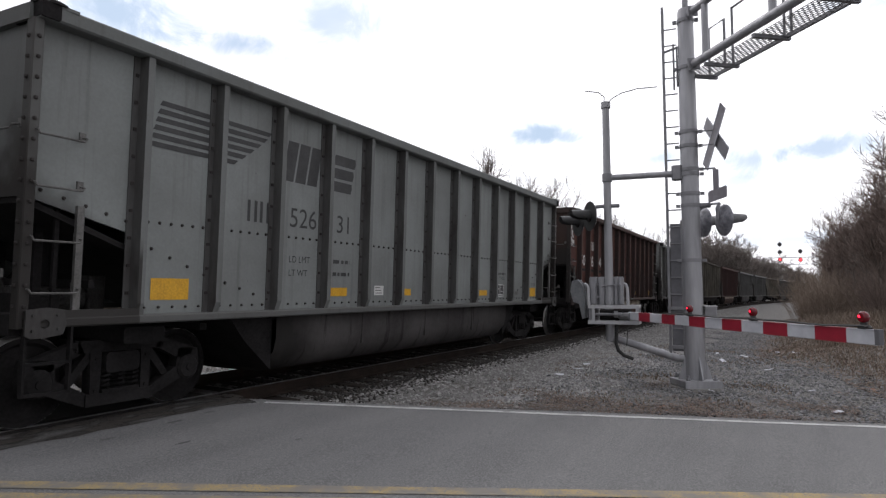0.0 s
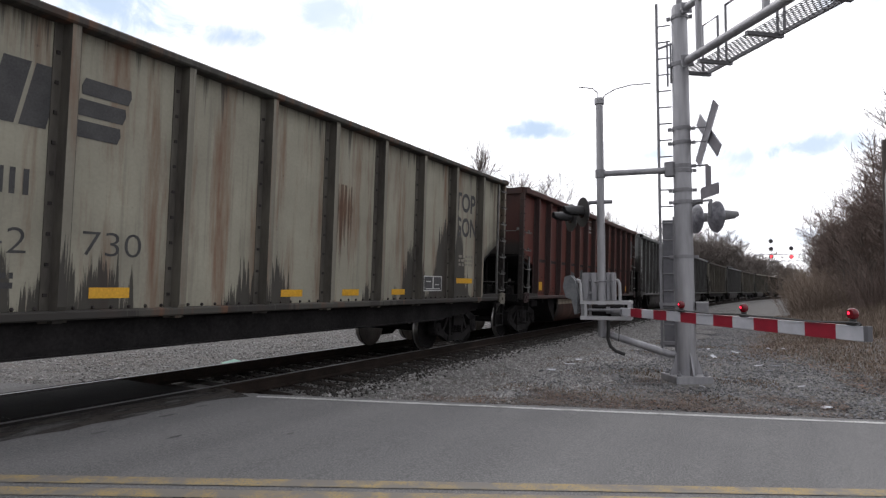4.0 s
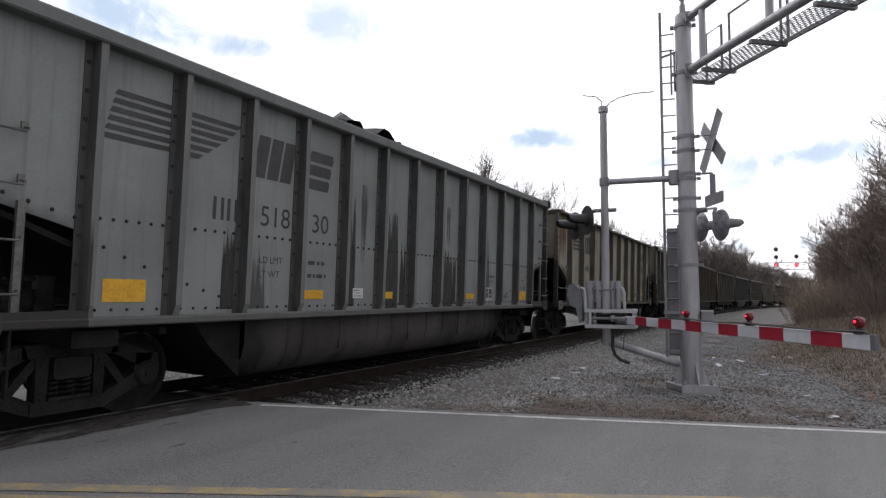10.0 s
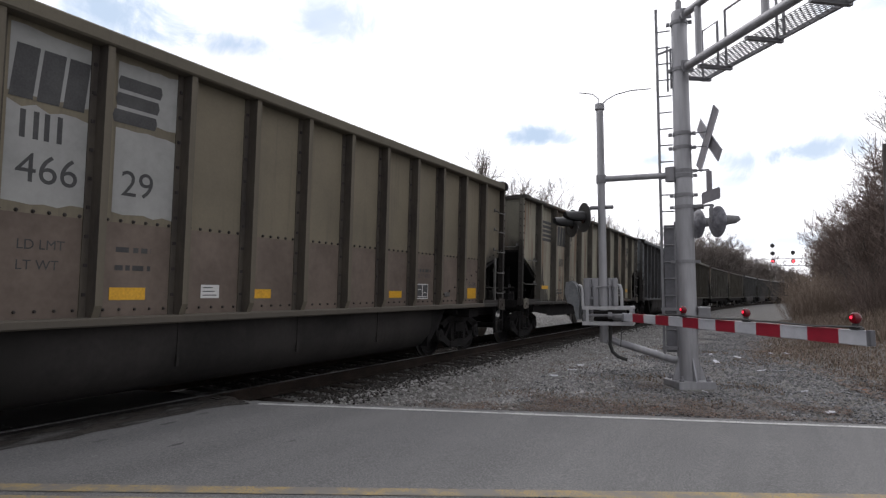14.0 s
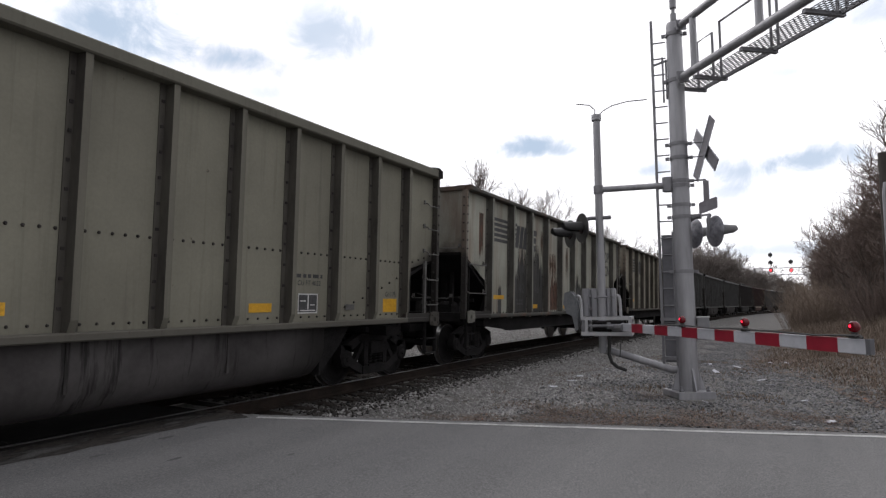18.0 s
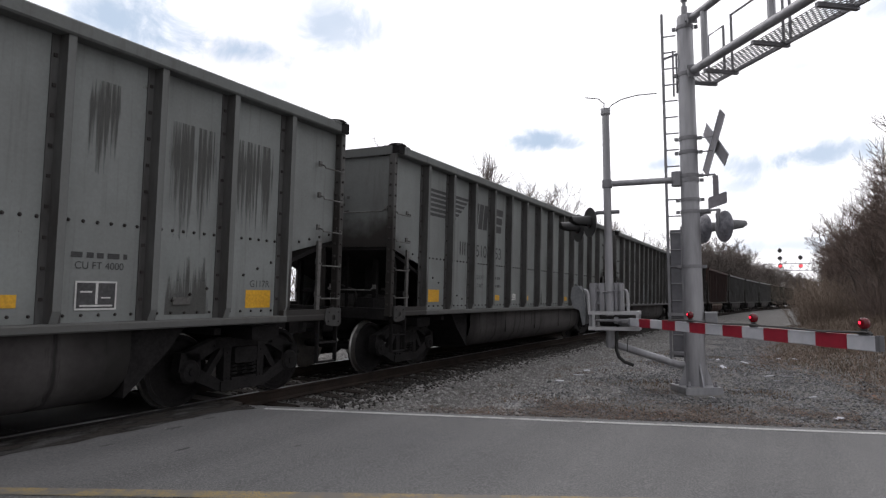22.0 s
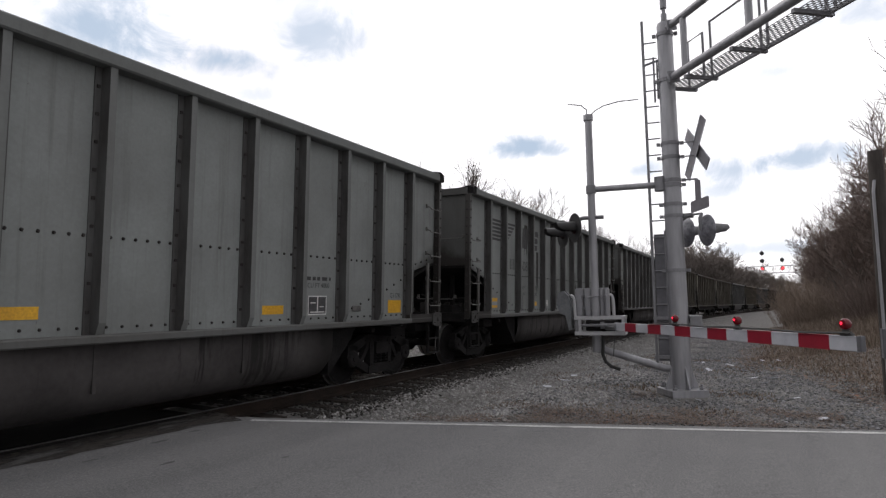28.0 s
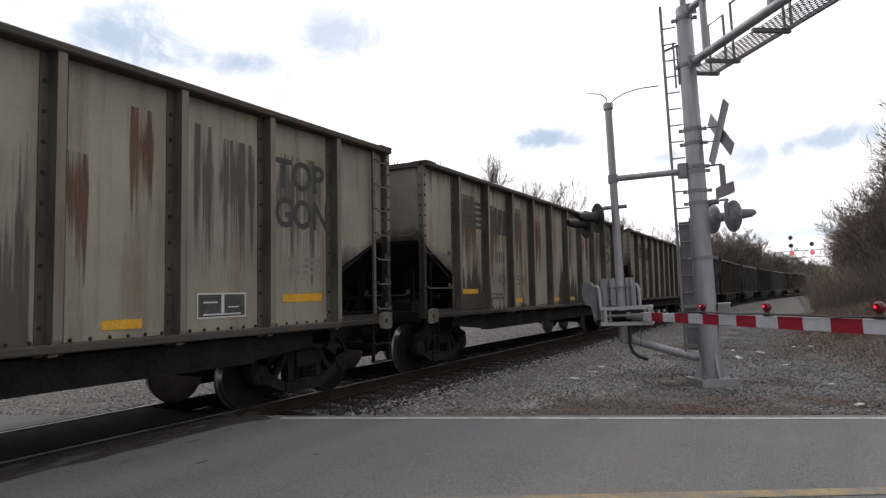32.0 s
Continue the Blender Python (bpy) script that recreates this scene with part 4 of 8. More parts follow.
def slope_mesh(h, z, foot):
    """A near-black slope sheet at the end, down to the floor."""
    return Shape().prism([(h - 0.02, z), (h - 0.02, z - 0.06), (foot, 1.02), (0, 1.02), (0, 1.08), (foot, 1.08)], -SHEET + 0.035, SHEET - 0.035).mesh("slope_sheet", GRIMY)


def rib_mesh(mat, x0, depth, face, flange, foot):
    """A pressed side rib at x0: flanges riveted to the sheet, steep sides, a flat face, cut slanting at the foot."""
    y = SHEET
    sh = Shape()
    sec = [(-flange, 0.0), (-flange, 0.012), (-face, 0.014), (-face * 0.86, depth), (face * 0.86, depth), (face, 0.014), (flange, 0.012), (flange, 0.0)]
    for z, k in ((foot, 0.55), (foot + 0.16, 1.0), (RIB_TOP, 1.0)):
        sh.v += [(x0 + x, -y - max(0.012, d * k) if d else -y, z) for x, d in sec]
    n = len(sec)
    sh.f = [(i * n + k, i * n + k + 1, (i + 1) * n + k + 1, (i + 1) * n + k) for i in range(2) for k in range(n - 1)] + [tuple(range(n)), tuple(range(2 * n, 3 * n))]
    bolts = len(sh.f)
    for k in range(9):
        z = foot + 0.25 + 0.29 * k
        for x in (-(flange + face) / 2, (flange + face) / 2):
            sh.box(x0 + x - 0.017, x0 + x + 0.017, -y - 0.028, -y - 0.008, z, z + 0.034)
    me = sh.mesh("rib", mat)
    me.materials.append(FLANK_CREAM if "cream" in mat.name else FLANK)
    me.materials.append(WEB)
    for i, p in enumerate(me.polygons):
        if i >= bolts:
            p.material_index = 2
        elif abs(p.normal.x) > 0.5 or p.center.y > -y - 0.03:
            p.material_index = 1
    return me


def brake_wheel_mesh():
    """The hand-brake wheel on its staff: a rim, a hub and six spokes, facing -x."""
    sh = Shape()
    rim = [(0, 0.27 * math.cos(radians(20 * k)), 0.27 * math.sin(radians(20 * k))) for k in range(19)]
    sh.tube(rim, 0.017, 6, caps=False)
    for k in range(6):
        a = radians(60 * k)
        sh.tube([(0.0, 0.03 * math.cos(a), 0.03 * math.sin(a)), (0.02, 0.15 * math.cos(a), 0.15 * math.sin(a)), (0.0, 0.265 * math.cos(a), 0.265 * math.sin(a))], 0.011, 5)
    return sh.lathe([(-0.03, 0.03), (0.0, 0.05), (0.10, 0.05), (0.13, 0.02)], (0, 0, 0), "x", 12).mesh("brake_wheel", BRAKE_PAINT)


def corner_cap_mesh(h):
    """The black domed casting on a top corner, with its skirt round the chord ends."""
    z = RIB_TOP + 0.15
    sh = Shape().box(h - 0.15, h + 0.026, -1.642, -1.40, RIB_TOP + 0.004, z + 0.006, c=0.012).box(h - 0.064, h + 0.028, -1.40, -1.22, RIB_TOP - 0.014, z + 0.004)
    sh.lathe([(z, 0.165), (z + 0.025, 0.16), (z + 0.045, 0.13), (z + 0.057, 0.08), (z + 0.06, 0.01)], (h - 0.12, -1.50, 0), "z", 18)
    return sh.mesh("corner_cap", GRIMY, True)


def corner_plate_mesh(h):
    """The plate at the foot of the corner post, with a round roping hole and bolt heads."""
    sh = Shape()
    x0, z0, r = h - 0.17, 1.10, 0.045
    rim = [(0.17, -0.10), (0.17, 0.13), (-0.02, 0.15), (-0.17, 0.13), (-0.20, 0.0), (-0.17, -0.10), (0.0, -0.13), (0.12, -0.13)]
    ringed = [(r * math.cos(math.atan2(q, p)), r * math.sin(math.atan2(q, p))) for p, q in rim]
    n = len(rim)
    sh.v = [(x0 + p, -1.622, z0 + q) for p, q in rim] + [(x0 + p, -1.622, z0 + q) for p, q in ringed] + [(x0 + p, -1.60, z0 + q) for p, q in rim] + [(x0 + p, -1.60, z0 + q) for p, q in ringed]
    for k in range(n):
        j = (k + 1) % n
        sh.f += [(k, j, n + j, n + k), (2 * n + k, 2 * n + j, j, k), (n + k, n + j, 3 * n + j, 3 * n + k)]
    for p, q in ((0.11, 0.08), (-0.11, 0.08), (0.11, -0.06), (-0.12, -0.05)):
        sh.lathe([(-1.62, 0.016), (-1.64, 0.014)], (x0 + p, 0, z0 + q), "y", 6)
    return sh.mesh("corner_plate", FLANK)


def cap_mesh(mat, h, drop=0.15):
    sh = Shape()
    for s in (-1, 1):
        sh.box(-h - 0.02, h + 0.02, min(s * 1.42, s * 1.635), max(s * 1.42, s * 1.635), RIB_TOP, RIB_TOP + drop, c=0.018)
        sh.box(s * h - 0.06, s * h + 0.06, -1.5, 1.5, RIB_TOP - 0.01, RIB_TOP + drop - 0.006)
        for e in (-1, 1):
            sh.prism([(e * (h + 0.02), s * 1.30), (e * (h + 0.02), s * 1.64), (e * (h - 0.32), s * 1.64), (e * (h - 0.2), s * 1.45)], RIB_TOP + drop - 0.02, RIB_TOP + drop + 0.012, "z")
    return sh.mesh("top_chord", mat)


def sill_mesh(mat, h):
    return Shape().box(-h, h, -1.60, -1.46, SILL, SILL + 0.09, c=0.015).box(-h, -6.15, -1.585, -1.50, SILL + 0.02, SILL + 0.16).box(6.15, h, -1.585, -1.50, SILL + 0.02, SILL + 0.16).mesh("side_sill", mat)


def post_mesh(mat, x0, lo):
    sh = Shape().box(x0 - 0.05, x0 + 0.05, -1.57, -SHEET + 0.01, lo, RIB_TOP, c=0.01)
    for k in range(14):
        z = lo + 0.2 + 0.19 * k
        if z < RIB_TOP - 0.1:
            for x, y in ((-0.055, -1.50), (0.055, -1.50), (0.0, -1.572)):
                sh.lathe([(z - 0.018, 0.012), (z - 0.008, 0.021), (z + 0.008, 0.021), (z + 0.018, 0.012)], (x0 + x, y, 0), "z", 6)
    me = sh.mesh("corner_post", mat)
    me.materials.append(WEB)
    for p in me.polygons[10:]:
        p.material_index = 1
    return me


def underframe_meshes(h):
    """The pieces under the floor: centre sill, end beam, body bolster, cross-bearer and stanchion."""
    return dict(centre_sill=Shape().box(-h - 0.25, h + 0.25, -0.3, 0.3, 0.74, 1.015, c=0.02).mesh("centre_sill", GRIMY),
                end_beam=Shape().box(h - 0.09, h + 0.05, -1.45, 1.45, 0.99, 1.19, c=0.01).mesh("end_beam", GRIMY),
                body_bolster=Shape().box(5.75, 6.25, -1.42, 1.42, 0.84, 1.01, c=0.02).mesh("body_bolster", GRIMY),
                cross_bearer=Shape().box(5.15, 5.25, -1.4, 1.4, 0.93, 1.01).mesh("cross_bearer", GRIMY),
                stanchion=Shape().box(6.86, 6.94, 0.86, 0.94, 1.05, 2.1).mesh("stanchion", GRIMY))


def brake_mesh():
    sh = Shape().lathe([(-0.30, 0.13), (0.25, 0.13), (0.30, 0.09), (0.5, 0.03)], (0, 0, 1.30), "x", 14)
    sh.box(-0.25, 0.15, 0.35, 0.75, 1.1, 1.42, c=0.03).box(0.3, 0.5, -0.1, 0.15, 1.1, 1.55, c=0.02)
    sh.tube([(-0.3, 0.2, 1.15), (-0.45, 0.2, 1.5), (-0.45, 0.6, 1.6)], 0.02, 6)
    return sh.mesh("brake_gear", BRAKE_PAINT)


def deep_sill_mesh():
    return Shape().prism([(-6.15, 1.05), (-6.15, 0.86), (-4.6, 0.72), (4.6, 0.72), (6.15, 0.86), (6.15, 1.05)], -1.42, -1.34).box(-4.6, 4.6, -1.45, -1.25, 0.70, 0.722).mesh("deep_sill", GRIMY)


def load_mesh(hump):
    rng = np.random.RandomState(int(hump * 10) + 3)
    sh = Shape()
    nx, ny = 80, 15
    for i in range(nx):
        for j in range(ny):
            x, y = -7.0 + 14.0 * i / (nx - 1), -1.45 + 2.9 * j / (ny - 1)
            z = 3.72 + 0.92 * hump * max(0.0, 1 - ((y + 1.15) / 0.9) ** 2) * ease(0.0, 0.35, 2.3 + x) * ease(0.0, 1.9, 0.9 - x) * (1.0 + 0.45 * noise.noise((2.2 * x, 3 * y, hump)) + 0.3 * noise.noise((7 * x, 6 * y, hump))) + 0.05 * rng.rand()
            if hump == 0.2:
                z += max(0.0, 0.62 * noise.noise((1.1 * x, 0.9 * y, 5.0)) + 0.16 + 0.12 * noise.noise((5 * x, 5 * y, 1.0))) * max(0.0, 1 - (y / 1.35) ** 2) ** 0.5 * ease(0.0, 1.5, 7.0 - abs(x))
            sh.v.append((x, y, z))
    sh.f = [(i * ny + j, (i + 1) * ny + j, (i + 1) * ny + j + 1, i * ny + j + 1) for i in range(nx - 1) for j in range(ny - 1)]
    return sh.mesh("coal_load", COAL)


WHEELSET, FRAMES, BOLSTER, SPRINGS = wheelset_mesh(), side_frame_mesh(), bolster_mesh(), springs_mesh()
COUPLER, HOSE, STEP, BRAKE, DEEP = coupler_mesh(), hose_mesh(), step_mesh(), brake_mesh(), deep_sill_mesh()
UNDER = {"A": underframe_meshes(HALF_A), "B": underframe_meshes(HALF_B)}
TUBS, TUB_END = {"grey": tub_mesh(TUB), "brown": tub_mesh(TUB_BROWN), "dark": tub_mesh(TUB_DARK)}, tub_end_mesh()
SLOPE = {"A": slope_mesh(HALF_A, 2.27, 4.1), "B": slope_mesh(HALF_B, 2.52, 4.9)}
GRAB, GRAB_LONG, RUNG = grab_mesh(0.46).mesh("grab_iron", GRAB_PAINT), grab_mesh(0.95).mesh("grab_iron", GRAB_PAINT), grab_mesh(0.36).mesh("rung", GRAB_PAINT)
UPRIGHT = Shape().box(-0.035, 0.035, -1.57, -1.53, 1.1, 2.22).mesh("ladder_upright", GRAB_PAINT)
UPRIGHT_TALL = Shape().box(-0.03, 0.03, -1.57, -1.53, 1.1, 3.88).mesh("ladder_upright", GRAB_PAINT)
BRAKE_WHEEL, GRAB_END = brake_wheel_mesh(), grab_mesh(1.15).mesh("grab_iron", GRAB_PAINT)
BRAKE_BOX = Shape().box(-0.02, 0.12, -0.13, 0.13, -0.22, 0.16, c=0.02).mesh("brake_housing", BRAKE_PAINT)
LOAD = {0.0: load_mesh(0.0), 0.55: load_mesh(0.55), 0.2: load_mesh(0.2)}
CORNER_CAP, CORNER_PLATE = corner_cap_mesh(HALF_A), {"A": corner_plate_mesh(HALF_A), "B": corner_plate_mesh(HALF_B)}
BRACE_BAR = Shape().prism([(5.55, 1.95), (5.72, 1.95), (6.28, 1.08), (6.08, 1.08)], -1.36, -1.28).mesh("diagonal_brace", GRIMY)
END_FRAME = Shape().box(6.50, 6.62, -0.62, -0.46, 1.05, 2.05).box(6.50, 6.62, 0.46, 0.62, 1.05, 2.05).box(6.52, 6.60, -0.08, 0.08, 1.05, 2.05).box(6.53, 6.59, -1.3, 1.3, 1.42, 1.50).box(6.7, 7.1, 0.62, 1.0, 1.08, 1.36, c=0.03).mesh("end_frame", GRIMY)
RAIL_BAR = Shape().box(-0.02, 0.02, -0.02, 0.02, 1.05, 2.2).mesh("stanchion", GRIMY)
MESHES = {}


def painted(kind, mat):
    """The painted meshes of one kind of car in one paint, built once."""
    key = (kind, mat.name)
    if key not in MESHES:
        h = HALF_A if kind == "A" else HALF_B
        MESHES[key] = dict(body=body_a_mesh(mat) if kind == "A" else body_b_mesh(mat),
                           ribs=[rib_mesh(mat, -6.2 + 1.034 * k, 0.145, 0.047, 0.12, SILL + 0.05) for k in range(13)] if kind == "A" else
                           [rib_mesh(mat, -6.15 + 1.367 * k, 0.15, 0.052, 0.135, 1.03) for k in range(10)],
                           cap=cap_mesh(mat, h, 0.15 if kind == "A" else 0.09), sill=sill_mesh(mat, h), posts=[post_mesh(mat, -h, SILL), post_mesh(mat, h, SILL)])
    return MESHES[key]




def freight_car(kind, mat, colour, label, load=0.0, seed=0.5):
    """One gondola with all its parts; its origin is at rail level under its middle, its front towards -x."""
    h = HALF_A if kind == "A" else HALF_B
    me = painted(kind, mat)
    car = thing("gondola_car", label, "freight car", "cars of the coal train")
    painted_parts = [part("body", me["body"], mat, car), part("top_chord", me["cap"], mat, car)]
    for turn in (0, 180):
        t = pose(0, 0, 0, 0, 0, turn)
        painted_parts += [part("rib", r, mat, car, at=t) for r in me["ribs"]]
        painted_parts += [part("corner_post", r, mat, car, at=t) for r in me["posts"]]
        painted_parts.append(part("side_sill", me["sill"], mat, car, at=t))
        part("slope_sheet", SLOPE[kind], GRIMY, car, "near-black slope sheet", at=t)
        for name in ("end_beam", "body_bolster", "cross_bearer", "stanchion"):
            part(name, UNDER[kind][name], GRIMY, car, at=t)
        part("stanchion", UNDER[kind]["stanchion"], GRIMY, car, at=t @ pose(0, -1.8, 0))
    keep = 0.32 if kind == "A" else 0.55
    worn = [keep * c + (1 - keep) * g for c, g in zip(colour, (0.047, 0.042, 0.041))]
    rib_tone = [0.62 * c + 0.38 * g for c, g in zip(colour, (0.047, 0.042, 0.041))]
    chord = [0.62 * c + 0.012 for c in colour] if kind == "A" else [0.12 * c + 0.02 for c in colour]
    for p in painted_parts:
        p.color = (*(chord if p.name.startswith("top_chord") or (kind == "B" and p.name.startswith("side_sill")) else worn if p.name.split(".")[0] in ("corner_post", "side_sill") else rib_tone if p.name.split(".")[0] == "rib" else colour), seed)
    part("centre_sill", UNDER[kind]["centre_sill"], GRIMY, car)
    for turn in (0, 180):
        for flip in (1, -1):
            t = pose(0, 0, 0, 0, 0, turn) @ Matrix.Diagonal((1, flip, 1, 1))
            part("corner_plate", CORNER_PLATE[kind], FLANK, car, at=t).color = (*(colour if kind == "B" else [0.35 * c for c in colour]), seed)
            if kind == "A" and colour not in (BROWN, RED):
                part("corner_cap", CORNER_CAP, GRIMY, car, "black domed corner casting", at=t)
        part("end_frame", END_FRAME, GRIMY, car, at=pose(0, 0, 0, 0, 0, turn))
        part("diagonal_brace", BRACE_BAR, GRIMY, car, at=pose(0, 0, 0, 0, 0, turn))
        part("diagonal_brace", BRACE_BAR, GRIMY, car, at=pose(0, 0, 0, 0, 0, turn) @ Matrix.Diagonal((1, -1, 1, 1)))
        for x, y in ((6.62, 1.15), (6.98, 1.36), (7.1, 0.4)):
            part("stanchion", RAIL_BAR, GRIMY, car, at=pose(0, 0, 0, 0, 0, turn) @ pose(x, y, 0))
    if kind == "A":
        part("tub", TUBS["brown" if colour in (BROWN, RED) else "dark" if colour in (TAUPE, DARK) else "grey"], TUB, car, "dusty rounded tub under the floor")
        for turn in (0, 180):
            part("tub_end", TUB_END, GRIMY, car, at=pose(0, 0, 0, 0, 0, turn))
    else:
        for turn in (0, 180):
            part("deep_sill", DEEP, GRIMY, car, "dark deep side sill", at=pose(0, 0, 0, 0, 0, turn))
    part("coal_load", LOAD[load], COAL, car, "heaped black coal")
    part("brake_gear", BRAKE, BRAKE_PAINT, car, at=pose(-h + 0.75, -0.75, 0))
    for turn in (0, 180):
        t = pose(0, 0, 0, 0, 0, turn)
        part("coupler", COUPLER, GRIMY, car, at=t @ pose(8.09 - 0.79, 0, 0))
        part("brake_hose", HOSE, CABLE, car, at=t @ pose(8.09 - 0.79, 0, 0))
        for x in (-h + 0.03, h - 0.45):
            part("sill_step", STEP, GRIMY, car, at=t @ pose(x, -1.55, 0))
        if kind == "A":
            for x, ups in ((-h + 0.02, (1.38, 1.86, 2.36, 2.84)), (h - 0.48, (1.38, 1.86, 2.36, 2.84, 3.3))):
                for z in ups:
                    part("grab_iron", GRAB, GRAB_PAINT, car, at=t @ pose(x, -1.52, z))
            for x in (-h + 0.48, h - 0.48):
                part("ladder_upright", UPRIGHT, GRAB_PAINT, car, at=t @ pose(x, 0, 0))
        else:
            for z in (1.30, 1.70, 2.10, 2.50, 2.90, 3.30, 3.70):
                part("rung", RUNG, GRAB_PAINT, car, at=t @ pose(h - 0.40, -1.54, z))
            part("ladder_upright", UPRIGHT_TALL, GRAB_PAINT, car, at=t @ pose(h - 0.40, 0, 0))
            for z in (1.62, 2.26):
                part("grab_iron", GRAB_LONG, GRAB_PAINT, car, at=t @ pose(-h + 0.03, -1.52, z))
        for me_grab, z in ((GRAB_LONG, 1.5), (GRAB_END, 2.88 if kind == "A" else 2.6)):
            part("grab_iron", me_grab, GRAB_PAINT, car, at=t @ pose(-h - 0.02, 0, z, 0, 0, -90) @ pose(0.25, 0, 0))
    part("brake_housing", BRAKE_BOX, BRAKE_PAINT, car, at=pose(-h - 0.14, 0.72, 2.68))
    part("brake_wheel", BRAKE_WHEEL, BRAKE_PAINT, car, at=pose(-h - 0.24, 0.72, 2.72))
    for e in (-1, 1):
        truck = part("truck", BOLSTER, GRIMY, car, "cast steel truck with two axles", at=pose(e * 6.0, 0, 0))
        for turn in (0, 180):
            t = pose(0, 0, 0, 0, 0, turn)
            part("side_frame", FRAMES, GRIMY, truck, at=t)
            for x in (-0.17, 0.0, 0.17):
                part("spring", SPRINGS, GRIMY, truck, at=t @ pose(x, -0.99, 0))
        for a in (-0.89, 0.89):
            w = part("wheelset", WHEELSET, GRIMY, truck, at=pose(a, 0, 0.457))
            w["turns"] = 1
    return car


def flat(sh, poly, y):
    """A flat painted shape on the side of a car."""
    sh.add([(x, y, z) for x, z in poly], [tuple(range(len(poly)))])


def bars_logo(x0, x1, z0, z1, y, lean=0.12, count=6, taper=0.34):
    """Slanting bars that shorten downwards, cut by the ribs: one shape each."""
    out = []
    step = (z1 - z0) / count
    for k in range(count):
        za = z1 - step * k
        zb = za - step * 0.62
        u = k / (count - 1)
        l, r = x0 - lean * u, x1 - (x1 - x0) * taper * u ** 1.2
        sh = Shape()
        flat(sh, [(l, za), (r, za), (r - 0.07, zb), (l - 0.03, zb)], y)
        out.append(sh)
    return out


def block_logo(x0, z0, z1, w, y, lean, n_to=0.46, s_from=0.66):
    """An emblem as plain heavy blocks: three slanting uprights, then a stack of three bars."""
    out, h = [], z1 - z0
    k = lambda u, v: (x0 + u * w + lean * v * h, z0 + v * h)
    sw = 1 - s_from
    for u in (0.0, 0.345, 0.69):
        out.append(Shape())
        flat(out[-1], [k(n_to * u, 0), k(n_to * (u + 0.295), 0), k(n_to * (u + 0.335), 1), k(n_to * (u + 0.04), 1)], y)
    for p, q, l, r in ((0, .28, 0.0, 0.93), (.36, .64, 0.04, 0.96), (.72, 1, 0.06, 1.0)):
        out.append(Shape())
        flat(out[-1], [k(s_from + sw * l, p), k(s_from + sw * r, p), k(s_from + sw * (r + .04), (p + q) / 2), k(s_from + sw * r, q), k(s_from + sw * l, q), k(s_from + sw * (l - .04), (p + q) / 2)], y)
    return out


def letters(parent, name, text, x, z, height, y, mat, bold=0.0, spread=1.0):
    vs, fs = words(text, height, bold)
    sh = Shape().add([(x + vx * spread, y, z + vz) for vx, _, vz in vs], fs)
    part(name, sh, mat, parent)


def small_print(parent, x, z, w, rows, y, mat):
    """Lines of print too small to read, as bars."""
    sh, rng = Shape(), random.Random(int(100 * (x + 9) + 7 * z))
    for r in range(rows):
        u = x
        while u < x + w:
            d = rng.uniform(0.05, 0.16)
            flat(sh, [(u, z - 0.09 * r), (min(u + d, x + w), z - 0.09 * r), (min(u + d, x + w), z + 0.055 - 0.09 * r), (u, z + 0.055 - 0.09 * r)], y)
            u += d + rng.uniform(0.025, 0.06)
    part("small_print", sh, mat, parent)


FACE = -(SHEET + 0.005)
FADED = two_tone("faded_stencil_paint", (0.03, 0.029, 0.028), (0.06, 0.058, 0.055), 6, 50, 0.75)
PALE_PRINT = two_tone("rubbed_print", (0.13, 0.12, 0.10), (0.24, 0.225, 0.18), 6, 50, 0.75)
STENCIL = two_tone("dark_stencil_field", (0.03, 0.03, 0.032), (0.07, 0.07, 0.072), 4, 40, 0.7)


def two_bars(x, z0, z1):
    """The owner's initials as two plain pairs of strokes."""
    sh = Shape()
    for a in (0.0, 0.12, 0.22, 0.34):
        flat(sh, [(x + a, z0), (x + a + 0.05, z0), (x + a + 0.05, z1), (x + a, z1)], FACE)
    return sh


